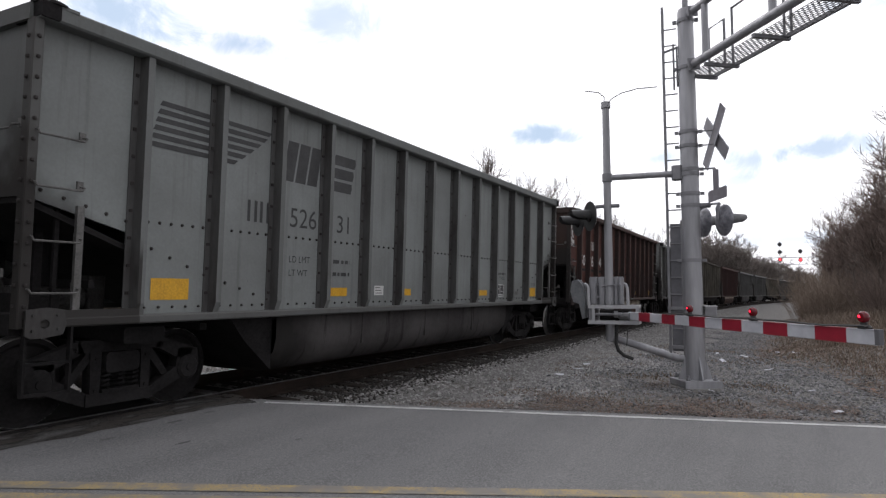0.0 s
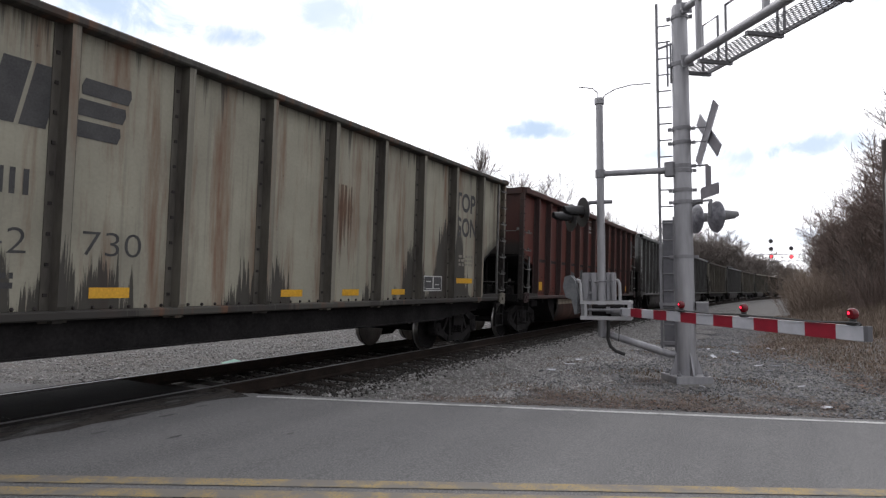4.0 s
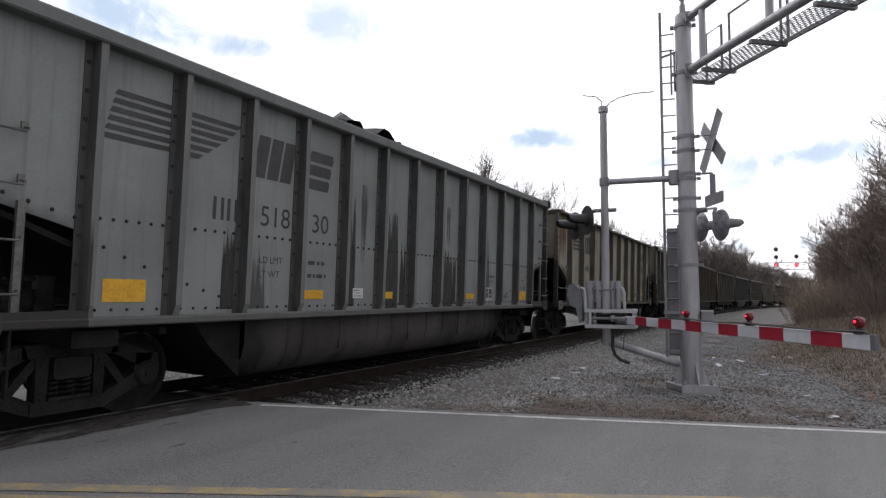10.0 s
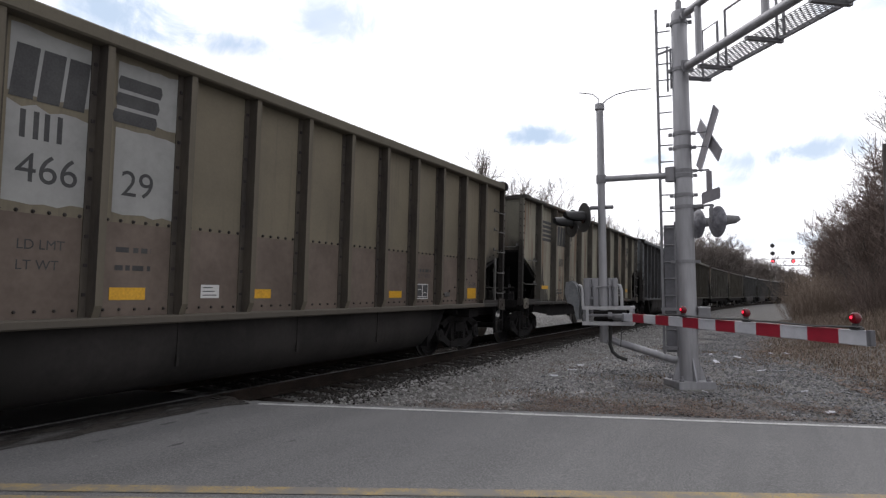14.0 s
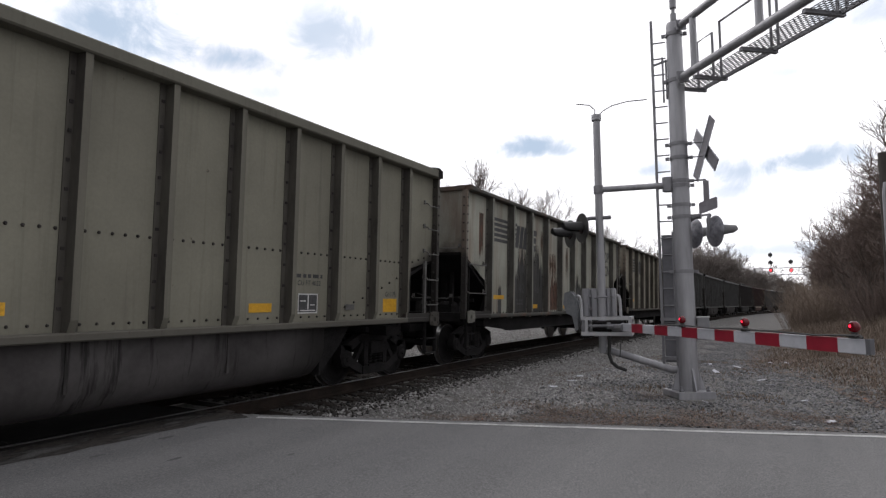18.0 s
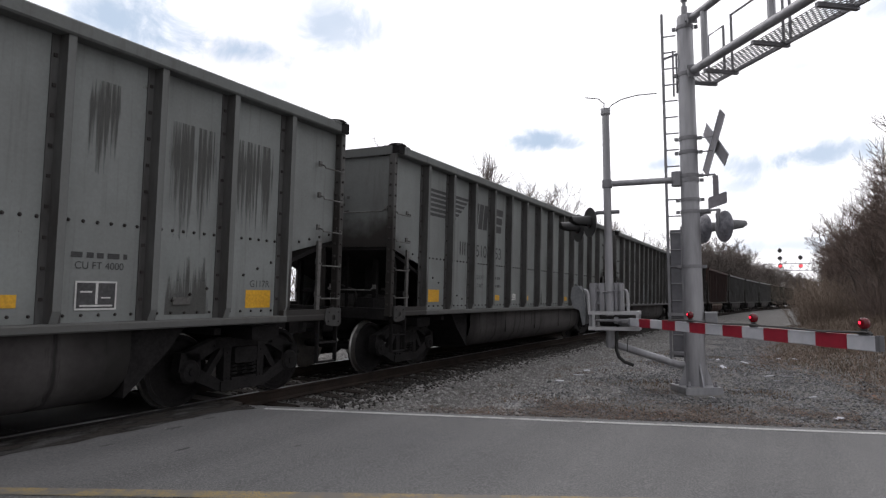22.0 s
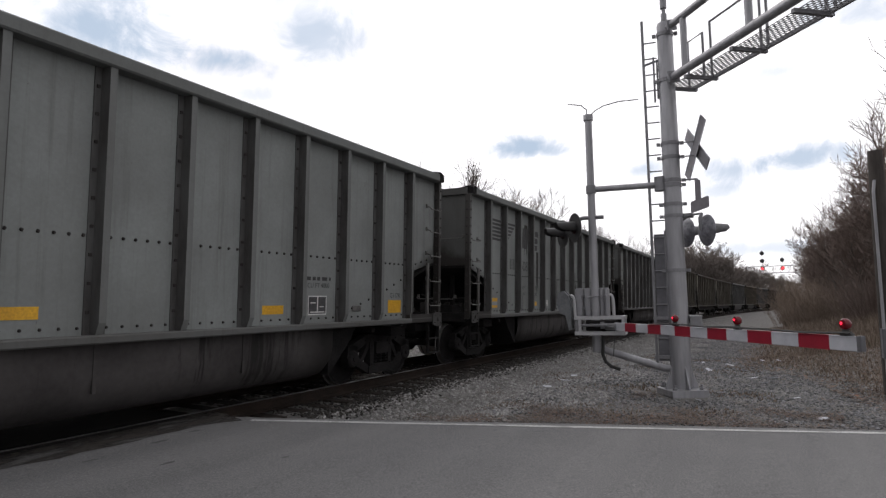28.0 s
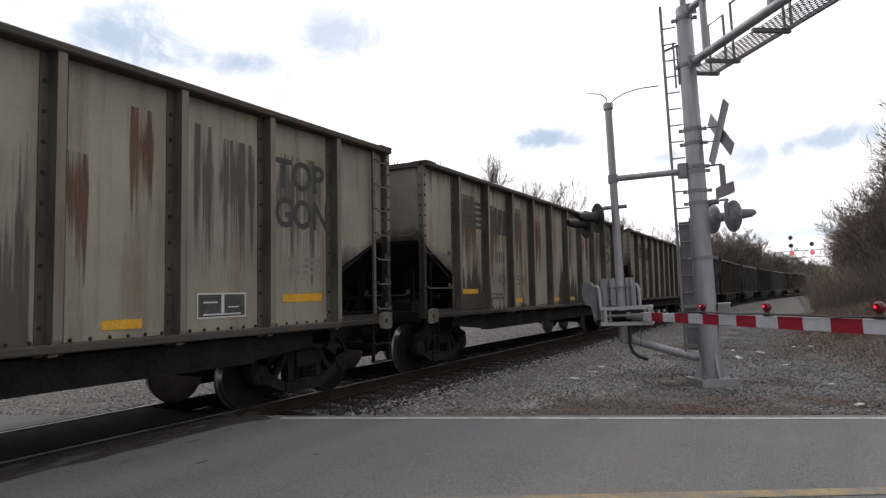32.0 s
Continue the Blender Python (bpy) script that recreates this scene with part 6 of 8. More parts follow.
# runs on the sides, car by car: from and to along the side, foot, mean top, and whether they hang from above
RUNS = {
    13: [(3.62, 3.66, 2.2, 3.3, SOOT_THIN, 1), (4.47, 4.53, 2.1, 3.4, SOOT_THIN, 1), (5.42, 5.48, 2.2, 3.3, SOOT_THIN, 1), (5.66, 5.70, 2.3, 3.1, SOOT_THIN, 1), (3.4, 3.44, 1.9, 2.9, SOOT_THIN, 1)],
    2: [(0.45, 0.6, 1.2, 3.4, SOOT_THIN, 1), (-2.5, -2.3, 1.3, 3.0, SOOT_THIN, 1)],
    18: [(2.3, 2.55, 1.4, 3.4, SOOT_THIN, 1), (0.35, 0.5, 1.2, 1.7, SOOT_THIN, 0), (5.3, 5.5, 2.3, 3.3, SOOT_THIN, 1)],
    10: [(5.4, 5.85, 2.3, 3.5, SOOT_THIN, 1), (0.3, 0.36, 2.2, 2.7, SOOT, 1)],
    24: [(-3.72, -3.66, 1.4, 3.3, SOOT, 1), (-1.5, -1.2, 1.6, 3.6, SOOT_THIN, 1)],
    19: [(-4.8, -4.4, 2.2, 3.6, SOOT_THIN, 1), (-3.9, -3.7, 1.3, 3.0, SOOT_THIN, 1), (2.5, 2.6, 1.4, 3.2, SOOT_THIN, 1)],
    1: [(-0.9, -0.12, 1.16, 2.6, SOOT_BROWN, 0), (2.2, 2.98, 1.16, 3.0, SOOT_BROWN, 0), (3.25, 4.02, 1.16, 3.3, SOOT_BROWN, 0), (4.28, 5.08, 1.16, 3.9, SOOT_BROWN, 0), (5.3, 6.1, 1.16, 3.2, SOOT_BROWN, 0), (4.3, 5.0, 2.0, 3.85, SOOT_BROWN, 1)],
    15: [(-5.47, -5.30, 1.08, 1.95, SPILL, 0), (-4.62, -3.48, 1.08, 2.45, SPILL, 0), (-4.2, -3.5, 1.08, 3.0, SOOT, 0), (-3.34, -2.08, 1.08, 2.95, SPILL, 0), (-3.34, -2.4, 1.08, 3.15, SOOT, 0), (-3.36, -3.0, 1.08, 3.3, SPILL, 0), (-1.96, -1.58, 1.08, 2.35, SPILL, 0),
         (-1.45, -0.80, 1.2, 2.3, SCAB, 0), (-1.60, -0.95, 1.7, 2.9, RUST, 1), (0.96, 1.94, 1.08, 2.15, SPILL, 0), (1.3, 1.6, 1.08, 2.45, SOOT, 0), (0.84, 0.92, 1.4, 3.0, SOOT_THIN, 1), (-2.35, -2.2, 2.2, 3.5, RUST, 1),
         (2.45, 2.58, 2.0, 3.6, RUST, 1), (-6.62, -6.45, 2.2, 3.5, SCAB, 1), (0.1, 0.3, 2.0, 3.2, RUST, 1), (4.15, 4.40, 1.4, 2.3, SCAB, 0), (5.25, 5.45, 1.2, 3.0, SOOT_THIN, 0)],
    8: [(-4.42, -4.22, 1.2, 2.3, SOOT, 0), (-3.95, -3.70, 1.2, 2.1, SOOT_THIN, 0), (-1.95, -1.72, 1.2, 3.0, SOOT, 0), (-1.55, -1.42, 1.35, 3.2, SOOT_THIN, 1), (-0.75, -0.42, 1.15, 2.9, SOOT, 0), (-0.3, -0.16, 1.2, 2.4, SOOT, 0),
        (-0.95, -0.86, 1.3, 2.9, SOOT, 1), (1.36, 1.72, 1.15, 2.35, SOOT, 0), (1.45, 1.55, 2.3, 3.2, SOOT_THIN, 1), (1.76, 1.86, 1.2, 2.2, SOOT, 0), (3.35, 3.6, 1.5, 3.0, SOOT_THIN, 0), (3.0, 3.08, 1.3, 3.1, SOOT, 1), (0.9, 0.98, 1.2, 2.6, SOOT, 0)],
    6: [(1.20, 1.82, 1.14, 2.7, SOOT, 0), (1.28, 1.74, 1.14, 2.6, SOOT, 0), (1.05, 1.18, 1.14, 3.2, SOOT_THIN, 0), (-0.55, -0.12, 1.16, 3.2, SOOT_THIN, 0), (-0.9, -0.72, 1.2, 2.6, SOOT, 0), (1.35, 1.5, 2.3, 3.4, SOOT_THIN, 1), (-3.9, -3.6, 1.2, 2.4, SOOT, 0), (3.3, 3.4, 1.3, 2.9, SOOT_THIN, 1)],
    23: [(1.42, 1.72, 1.16, 2.5, SOOT, 0), (-0.62, -0.48, 1.2, 2.6, SOOT, 0), (-4.02, -3.7, 1.2, 2.3, SOOT, 0), (-2.5, -2.35, 1.3, 2.9, SOOT, 1), (1.5, 1.58, 2.6, 3.4, SOOT, 1), (-3.5, -3.3, 2.7, 3.6, SOOT, 1)],
    17: [(4.35, 5.0, 2.0, 3.4, SOOT_THIN, 1), (5.35, 5.95, 2.05, 3.4, SOOT_THIN, 1), (4.4, 4.95, 1.2, 1.9, SOOT_THIN, 0), (3.4, 3.7, 2.6, 3.6, SOOT_THIN, 1)],
    25: [(1.45, 1.85, 1.1, 3.6, SOOT_THIN, 0), (3.65, 3.95, 1.4, 3.6, SOOT_THIN, 1), (4.05, 4.6, 1.3, 3.5, SOOT_THIN, 1), (5.0, 5.9, 1.3, 3.5, SOOT_THIN, 1), (2.85, 3.1, 2.1, 3.6, RUST, 1), (2.2, 2.4, 1.6, 3.0, RUST, 1), (-3.9, -3.6, 1.1, 3.4, SOOT_THIN, 0), (-1.9, -1.6, 1.2, 3.2, SOOT_THIN, 1)],
    26: [(-6.0, -5.2, 1.5, 3.6, RUST, 1), (-4.6, -3.9, 1.4, 3.5, RUST, 1), (-3.2, -2.6, 1.6, 3.6, RUST, 1), (-1.8, -1.2, 1.3, 3.4, RUST, 1), (0.8, 1.45, 1.1, 3.6, SOOT_THIN, 1), (1.0, 1.3, 1.2, 3.0, RUST, 1),
         (2.2, 2.48, 1.4, 3.3, SOOT_THIN, 1), (2.85, 3.12, 2.0, 3.7, RUST, 1), (2.52, 2.68, 2.3, 3.2, RUST, 1), (3.62, 3.86, 1.8, 3.6, RUST, 1), (3.88, 4.12, 1.4, 3.6, SOOT_THIN, 1), (4.15, 4.4, 1.9, 3.6, RUST, 1), (4.42, 4.68, 1.4, 3.5, SOOT_THIN, 1),
         (4.95, 5.95, 1.12, 2.5, SOOT_THIN, 0), (5.0, 5.9, 2.9, 3.7, SOOT_THIN, 1), (6.3, 6.6, 2.2, 3.6, RUST, 1)],
    3: [(-7.4, -6.3, 1.9, 3.7, RUST, 1), (-5.9, -5.3, 1.3, 2.6, SOOT_THIN, 0), (-4.5, -4.2, 1.2, 3.2, SOOT, 1), (0.9, 1.3, 1.2, 3.0, RUST, 1)],
    7: [(-3.2, -2.85, 1.2, 2.75, SOOT_THIN, 1), (5.0, 5.9, 1.4, 3.6, SOOT_THIN, 1), (-7.3, -6.4, 2.3, 3.7, RUST, 1), (0.1, 0.25, 3.0, 3.5, RUST, 1)],
    9: [(-7.4, -6.4, 2.2, 3.7, RUST, 1), (-5.9, -5.4, 2.4, 3.6, RUST, 1), (4.95, 5.2, 1.9, 3.2, SOOT_THIN, 1)],
    0: [(5.1, 5.4, 1.5, 3.5, SOOT_THIN, 1), (6.35, 6.6, 2.3, 3.5, SOOT_THIN, 1)],
}


def run_down(car, x0, x1, z0, z1, mat, hang, seed):
    """A run of soot or rust with a ragged end: rising from the sill, or hanging from above."""
    sh, reach = Shape(), (z1 - z0) * 0.3
    z0, z1 = (max(1.08, z0 - reach), z1) if hang else (z0, min(3.86, z1 + reach))
    flat(sh, [(x0 - 0.03, z0), (x1 + 0.03, z0), (x1 + 0.03, z1), (x0 - 0.03, z1)], FACE + 0.0035 - 0.0004 * (seed % 5))
    part("stain_run", sh, RUN_PAINT[mat, hang], car, "rust run down the side" if mat == RUST else "soot run on the side")


def extras(place, car):
    """What sets single cars apart: repaints, a plate, wear, runs, the pale band on a tub."""
    for k, (x0, x1, z0, z1, mat, hang) in enumerate(RUNS.get(place, ())):
        run_down(car, x0, x1, z0, z1, mat, hang, place * 37 + k)
    if place == 4:
        for x, z, w, h in ((6.32, 2.75, 0.9, 0.85), (-1.9, 1.2, 0.85, 0.8), (-0.86, 1.2, 0.86, 0.75), (-2.95, 1.2, 0.85, 0.7)):
            paint_patch(car, x, z, w, h, PRIMER, "grey primer patch")
        pl = Shape()
        flat(pl, [(-0.75, 3.38), (0.05, 3.38), (0.05, 3.82), (-0.75, 3.82)], FACE - 0.002)
        sign = part("maker_plate", pl, PALE_FIELD, car, "cream plate with brown print")
        pr = Shape()
        for x0, x1, z0, z1 in ((-0.70, 0.0, 3.62, 3.78), (-0.72, 0.02, 3.56, 3.585), (-0.70, 0.0, 3.43, 3.51)):
            flat(pr, [(x0, z0), (x1, z0), (x1, z1), (x0, z1)], FACE - 0.004)
        part("plate_print", pr, TUB_BROWN, sign)
    if place in (1, 4, 21):
        sh = Shape()
        sh.add([(-3.85, -1.445, 0.86), (3.85, -1.445, 0.86), (3.85, -1.445, 1.02), (-3.85, -1.445, 1.02)], [(0, 1, 2, 3)])
        part("pale_band", sh, CREAM_BAND, car, "rust-run cream band along the tub")
        for k in range(12):
            seam = Shape()
            flat(seam, [(-6.08 + 1.034 * k, 2.105), (-5.29 + 1.034 * k, 2.105), (-5.29 + 1.034 * k, 2.195), (-6.08 + 1.034 * k, 2.195)], FACE + 0.0045)
            part("seam_band", seam, WEB, car, "dark riveted seam")
    if place == 1:
        for x, r, lean in ((-3.25, 0.20, 0.05), (-2.9, 0.17, 0.0), (-2.55, 0.22, 0.06), (-2.15, 0.18, 0.02), (-1.8, 0.20, 0.05), (-1.42, 0.19, 0.08)):
            blob, edge = Shape(), Shape()
            pts = [(x + r * (0.9 + 0.12 * math.sin(3 * a)) * math.cos(a) + lean * math.sin(a), 0.66 + 1.25 * r * math.sin(a)) for a in [radians(24 * k) for k in range(15)]]
            flat(blob, pts, -1.4465)
            for k in range(13):
                (x0, z0), (x1, z1) = pts[k], pts[k + 1]
                flat(edge, [(x0, z0), (x1, z1), (x + (x1 - x) * 0.8, 0.66 + (z1 - 0.66) * 0.8), (x + (x0 - x) * 0.8, 0.66 + (z0 - 0.66) * 0.8)], -1.448)
            part("paint_scrawl", blob, PALE_FIELD, car, "pale sprayed bubble shape")
            part("scrawl_outline", edge, BLACKPAINT, car, "dark sprayed outline")
    if place == 11:
        for x, z, w, h in ((-6.02, 3.08, 0.78, 0.62), (-4.98, 3.08, 0.78, 0.62), (-3.98, 3.22, 0.76, 0.62), (-2.92, 3.22, 0.74, 0.62), (-3.98, 2.22, 0.76, 0.90), (-2.92, 2.22, 0.74, 0.90)):
            paint_patch(car, x, z, w, h, PALE_FIELD, "pale field behind the lettering", 0.002)
        for k in range(12):
            lower = Shape()
            flat(lower, [(-6.08 + 1.034 * k, 1.15), (-5.29 + 1.034 * k, 1.15), (-5.29 + 1.034 * k, 2.13), (-6.08 + 1.034 * k, 2.13)], FACE + 0.0045)
            part("lower_field", lower, BROWN_FIELD, car, "browner dusty lower sheet")
        dark = Shape()
        flat(dark, [(-7.02, 3.30), (-6.62, 3.30), (-6.62, 3.66), (-7.02, 3.66)], FACE - 0.001)
        field = part("stencil_plate", dark, STENCIL, car, "dark square with a pale border")
        rim = Shape()
        for x0, x1, z0, z1 in ((-7.05, -6.59, 3.64, 3.68), (-7.05, -6.59, 3.28, 3.32), (-7.05, -7.02, 3.32, 3.64), (-6.62, -6.59, 3.32, 3.64)):
            flat(rim, [(x0, z0), (x1, z0), (x1, z1), (x0, z1)], FACE - 0.003)
        part("stencil_border", rim, WHITEPAINT, field)
    if place in (5, 23, 24):
        for x in (-5.98, -2.9, -0.95):
            paint_patch(car, x, 1.36 if x < -5 else 1.24, 0.48, 0.09, BLUE_FIELD, "pale worn field beside the tape", -0.002)
    if place == 19:
        for x in (-1.92, -0.88, 0.15):
            paint_patch(car, x, 1.24, 0.78, 0.92, BLUE_FIELD, "pale blue repainted field", 0.002)
    if place == 20:
        for x, z, w, h in ((-6.12, 1.1, 0.86, 0.8), (-6.1, 1.1, 0.84, 0.5), (-5.08, 1.1, 0.84, 0.55), (-5.1, 1.1, 0.6, 0.5), (-3.7, 1.15, 0.5, 0.85), (-2.98, 1.2, 0.62, 0.9), (-2.9, 1.25, 0.45, 0.7), (-1.9, 1.2, 0.5, 0.5), (-0.85, 1.15, 0.6, 0.7), (0.2, 1.15, 0.6, 0.8)):
            paint_patch(car, x, z, w, h, CHALK, "chalky wear mark", 0.002)


# how far the end sheets of single cars are darkened
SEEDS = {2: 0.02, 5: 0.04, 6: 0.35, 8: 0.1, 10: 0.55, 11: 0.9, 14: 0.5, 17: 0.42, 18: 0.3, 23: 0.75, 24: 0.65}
TRAIN = []
for place, kind, mat, colour, number, style, load in CARS:
    label = CREAM_WORDS if kind == "B" else {BROWN: "brown weathered tub gondola loaded with coal, on the rails", RED: "faded red tub gondola with grey patches, on the rails",
                                             DARK: "blackened steel tub gondola loaded with coal, on the rails", OLIVE: "olive-grey steel tub gondola loaded with coal, on the rails",
                                             TAUPE: "dusty brown-grey tub gondola with pale lettering, on the rails", BLUE: "blue-grey tub gondola with black run-down stains, on the rails"}.get(colour, GREY_WORDS)
    car = freight_car(kind, mat, colour, label, load, SEEDS.get(place, 0.5 + 0.5 * math.sin(place * 2.3)))
    if kind == "B":
        mark_b(car, number)
    elif style in (1, 2):
        mark_a(car, number, style, BLACKPAINT)
    elif style == 4:
        mark_a(car, number, 2, BLACKPAINT)
    elif style == 3:
        letters(car, "car_number", number[:2], -HALF_A + 1.44, 2.30, 0.36, FACE, WHITEPAINT, 0.006, 1.2)
        letters(car, "car_number", number[2:4], -HALF_A + 2.47, 2.30, 0.36, FACE, WHITEPAINT, 0.006, 1.2)
        letters(car, "car_number", number[4:], -HALF_A + 3.50, 2.30, 0.36, FACE, WHITEPAINT, 0.006, 1.2)
        em = Shape()
        cx, cz = -HALF_A + 0.62, 3.28
        for r0, r1 in ((0.22, 0.34), (0.07, 0.15)):
            for k in range(13):
                a0, a1 = radians(20 + 20 * k), radians(40 + 20 * k)
                flat(em, [(cx + r * math.cos(a), cz + r * math.sin(a)) for r, a in ((r0, a0), (r1, a0), (r1, a1), (r0, a1))], FACE)
        for z0 in (2.86, 3.0):
            flat(em, [(cx - 0.48, z0 + 0.05), (cx + 0.1, z0 - 0.02), (cx + 0.1, z0 + 0.06), (cx - 0.48, z0 + 0.13)], FACE)
        flat(em, [(cx - 0.38, 3.68), (cx + 0.40, 3.68), (cx + 0.40, 3.78), (cx - 0.38, 3.78)], FACE)
        initials = Shape()
        for u, v in ((0.0, 0.12), (0.16, 0.28), (0.40, 0.50), (0.56, 0.68)):
            flat(initials, [(-HALF_A + 2.5 + u, 2.86), (-HALF_A + 2.5 + v, 2.86), (-HALF_A + 2.5 + v, 3.16), (-HALF_A + 2.5 + u, 3.16)], FACE)
        part("mark_block", initials, WHITEPAINT, car)
        part("round_emblem", em, WHITEPAINT, car, "pale ring-shaped emblem")
        for k, (word, figure) in enumerate((("LD LMT", "232300"), ("LT WT", "53700"))):
            letters(car, "stencil", word, -HALF_A + 2.45, 1.66 - 0.2 * k, 0.1, FACE, WHITEPAINT, 0.002, 1.1)
            letters(car, "stencil", figure, -HALF_A + 3.48 + 0.08 * k, 1.66 - 0.2 * k, 0.1, FACE, WHITEPAINT, 0.002, 1.1)
        mark_a(car, "", 0, WHITEPAINT)
    else:
        mark_a(car, "", 0, BLACKPAINT)
    extras(place, car)
    TRAIN.append((place + (-0.27 / CAR_PITCH if place == 9 else 0.0), car))


# ---- the crossing signals ----
MAST, GPOLE = Vector((11.265, 1.39, 0)), Vector((11.07, 2.73, 0))
ARM_WAY = Vector((-0.772, -0.636, 0)).normalized()
ARM_SIDE = Vector((0.636, -0.772, 0)).normalized()
VIEW_RIGHT = Vector((0.13, -0.9915, 0)).normalized()


def ring(z, r, n=18):
    return [(MAST.x + r * math.cos(6.28318 * k / n), MAST.y + r * math.sin(6.28318 * k / n), z) for k in range(n)]


mast = thing("cantilever_mast", "tall galvanised signal mast with walkway arm, bolted to a base plate", "signal mast", at=pose(0, 0, -0.19))
part("pole", Shape().lathe([(0.06, 0.162), (0.75, 0.16), (6.28, 0.128), (6.33, 0.112), (6.35, 0.02)], MAST, "z", 24), GALV, mast, smooth=True)
BT = radians(32)
BU, BV = Vector((math.cos(BT), math.sin(BT), 0)), Vector((-math.sin(BT), math.cos(BT), 0))
BASE_AT = pose(MAST.x, MAST.y, 0, 0, 0, 32)
part("base_plate", Shape().box(-0.305, 0.305, -0.305, 0.305, -0.05, 0.065, c=0.012), GALV, mast, at=BASE_AT)
for k in range(4):
    turned = BASE_AT @ pose(0, 0, 0, 0, 0, 90 * k)
    part("gusset", Shape().prism([(0.14, 0.06), (0.29, 0.06), (0.155, 0.45), (0.14, 0.45)], -0.012, 0.012), GALV, mast, at=turned)
    part("anchor_bolt", Shape().lathe([(0.06, 0.04), (0.10, 0.04), (0.10, 0.022), (0.15, 0.022)], (0.225, 0.225, 0), "z", 6), GALV_DULL, mast, at=turned)
solo("grout_pad", Shape().lathe([(-0.3, 0.44), (-0.085, 0.44), (-0.05, 0.40), (-0.05, 0.05)], MAST, "z", 20), GRAVELLY, "low dirty grout pad under the mast", "footing", at=pose(0, 0, -0.19))
for z, r in ((5.30, 0.148), (6.12, 0.142), (3.47, 0.156), (4.19, 0.152), (3.95, 0.153), (3.55, 0.155), (3.14, 0.157), (2.94, 0.158), (2.02, 0.162)):
    band = Shape().lathe([(z - 0.03, r), (z + 0.03, r)], MAST, "z", 20)
    for s in (-1, 1):
        c = MAST + VIEW_RIGHT * s * (r + 0.035)
        band.box(c.x - 0.03, c.x + 0.03, c.y - 0.03, c.y + 0.03, z - 0.025, z + 0.025)
    part("band_clamp", band, GALV_DULL, mast)
for z, r in ((5.30, 0.070), (6.21, 0.062)):
    a, b = MAST + ARM_WAY * 0.02, MAST + ARM_WAY * 7.0
    part("arm_chord", Shape().tube([(a.x, a.y, z), (b.x, b.y, z + 0.05)], r, 14), GALV, mast, smooth=True)
    c = MAST + ARM_WAY * 0.2
    part("chord_flange", Shape().add([], []).tube([(c.x, c.y, z), (c.x + ARM_WAY.x * 0.03, c.y + ARM_WAY.y * 0.03, z)], r * 2.0, 4), GALV_DULL, mast)
for d in (0.55, 2.1, 3.9, 5.7):
    p = MAST + ARM_WAY * d
    part("arm_strut", Shape().tube([(p.x, p.y, 5.33), (p.x, p.y, 6.17)], 0.055, 10), GALV, mast)
walkway = part("walkway", Shape(), GALV_DULL, mast, "expanded-metal walkway grating")
W0, W1 = 0.08, 0.56
gr = Shape()


def strip(sh, p, q, w, t):
    p, q = Vector(p), Vector(q)
    d = (q - p).normalized()
    s = d.cross(Vector((0, 0, 1))).normalized() * w
    u = Vector((0, 0, t))
    sh.add([p - s - u, p + s - u, p + s + u, p - s + u, q - s - u, q + s - u, q + s + u, q - s + u],
           [(0, 1, 5, 4), (1, 2, 6, 5), (2, 3, 7, 6), (3, 0, 4, 7), (0, 3, 2, 1), (4, 5, 6, 7)])


def way(a, o, z=5.22):
    p = MAST + ARM_WAY * a + ARM_SIDE * o
    return (p.x, p.y, z)


cell = 0.052
n_cells = int((W1 - W0) / cell)
for j in range(n_cells + 1):
    strip(gr, way(-0.05, W0 + j * cell), way(7.0, W0 + j * cell), 0.0045, 0.004)
for k in range(int(6.95 / 0.085)):
    for j in range(n_cells):
        a0 = -0.03 + 0.085 * (k + 0.5 * (j % 2))
        strip(gr, way(a0 - 0.012, W0 + j * cell), way(a0 + 0.012, W0 + (j + 1) * cell), 0.006, 0.004)
walkway.data = gr.mesh("walkway", GALV_DULL)
fr = Shape()
strip(fr, way(-0.05, W1, 5.22), way(7.0, W1, 5.22), 0.02, 0.03)
part("walkway_edge", fr, GALV_DULL, mast)
for a in (-0.05, 0.52, 1.68, 2.9, 4.1, 5.3, 6.5):
    b = Shape()
    strip(b, way(a, 0.0, 5.19), way(a, W1 + 0.05, 5.19), 0.03, 0.028)
    part("walkway_bracket", b, GALV_DULL, mast)
for a0, a1, top in ((-0.18, 0.25, 6.1), (0.46, 1.64, 6.2), (1.78, 2.85, 6.2), (3.0, 4.1, 6.2)):
    part("handrail", Shape().tube([way(a0, W1, 5.2), way(a0, W1, top), way(a1, W1, top), way(a1, W1, 5.2)], 0.022, 8), GALV_DULL, mast)
part("finial_lamp", Shape().lathe([(6.35, 0.05), (6.5, 0.05), (6.5, 0.03), (6.6, 0.03), (6.6, 0.055), (6.85, 0.055), (6.88, 0.02)], MAST, "z", 12), GALV_DULL, mast)
# ladder and its locked lower guard
lx = MAST - VIEW_RIGHT * 0.37
lb = MAST - VIEW_RIGHT * 0.15
lad = part("ladder", Shape().box(lx.x - 0.025, lx.x + 0.025, lx.y - 0.02, lx.y + 0.02, 0.45, 6.42).box(lb.x - 0.02, lb.x + 0.02, lb.y - 0.02, lb.y + 0.02, 0.45, 2.7).box(lb.x - 0.015, lb.x + 0.015, lb.y + 0.04, lb.y + 0.07, 4.95, 5.75), GALV_DULL, mast)
rung_me = Shape().tube([(lx.x, lx.y, 0), (lb.x, lb.y, 0)], 0.012, 6).mesh("rung", GALV_DULL)
for k in range(20):
    part("rung", rung_me, GALV_DULL, lad, at=pose(0, 0, 0.6 + 0.285 * k))
guard = Shape()
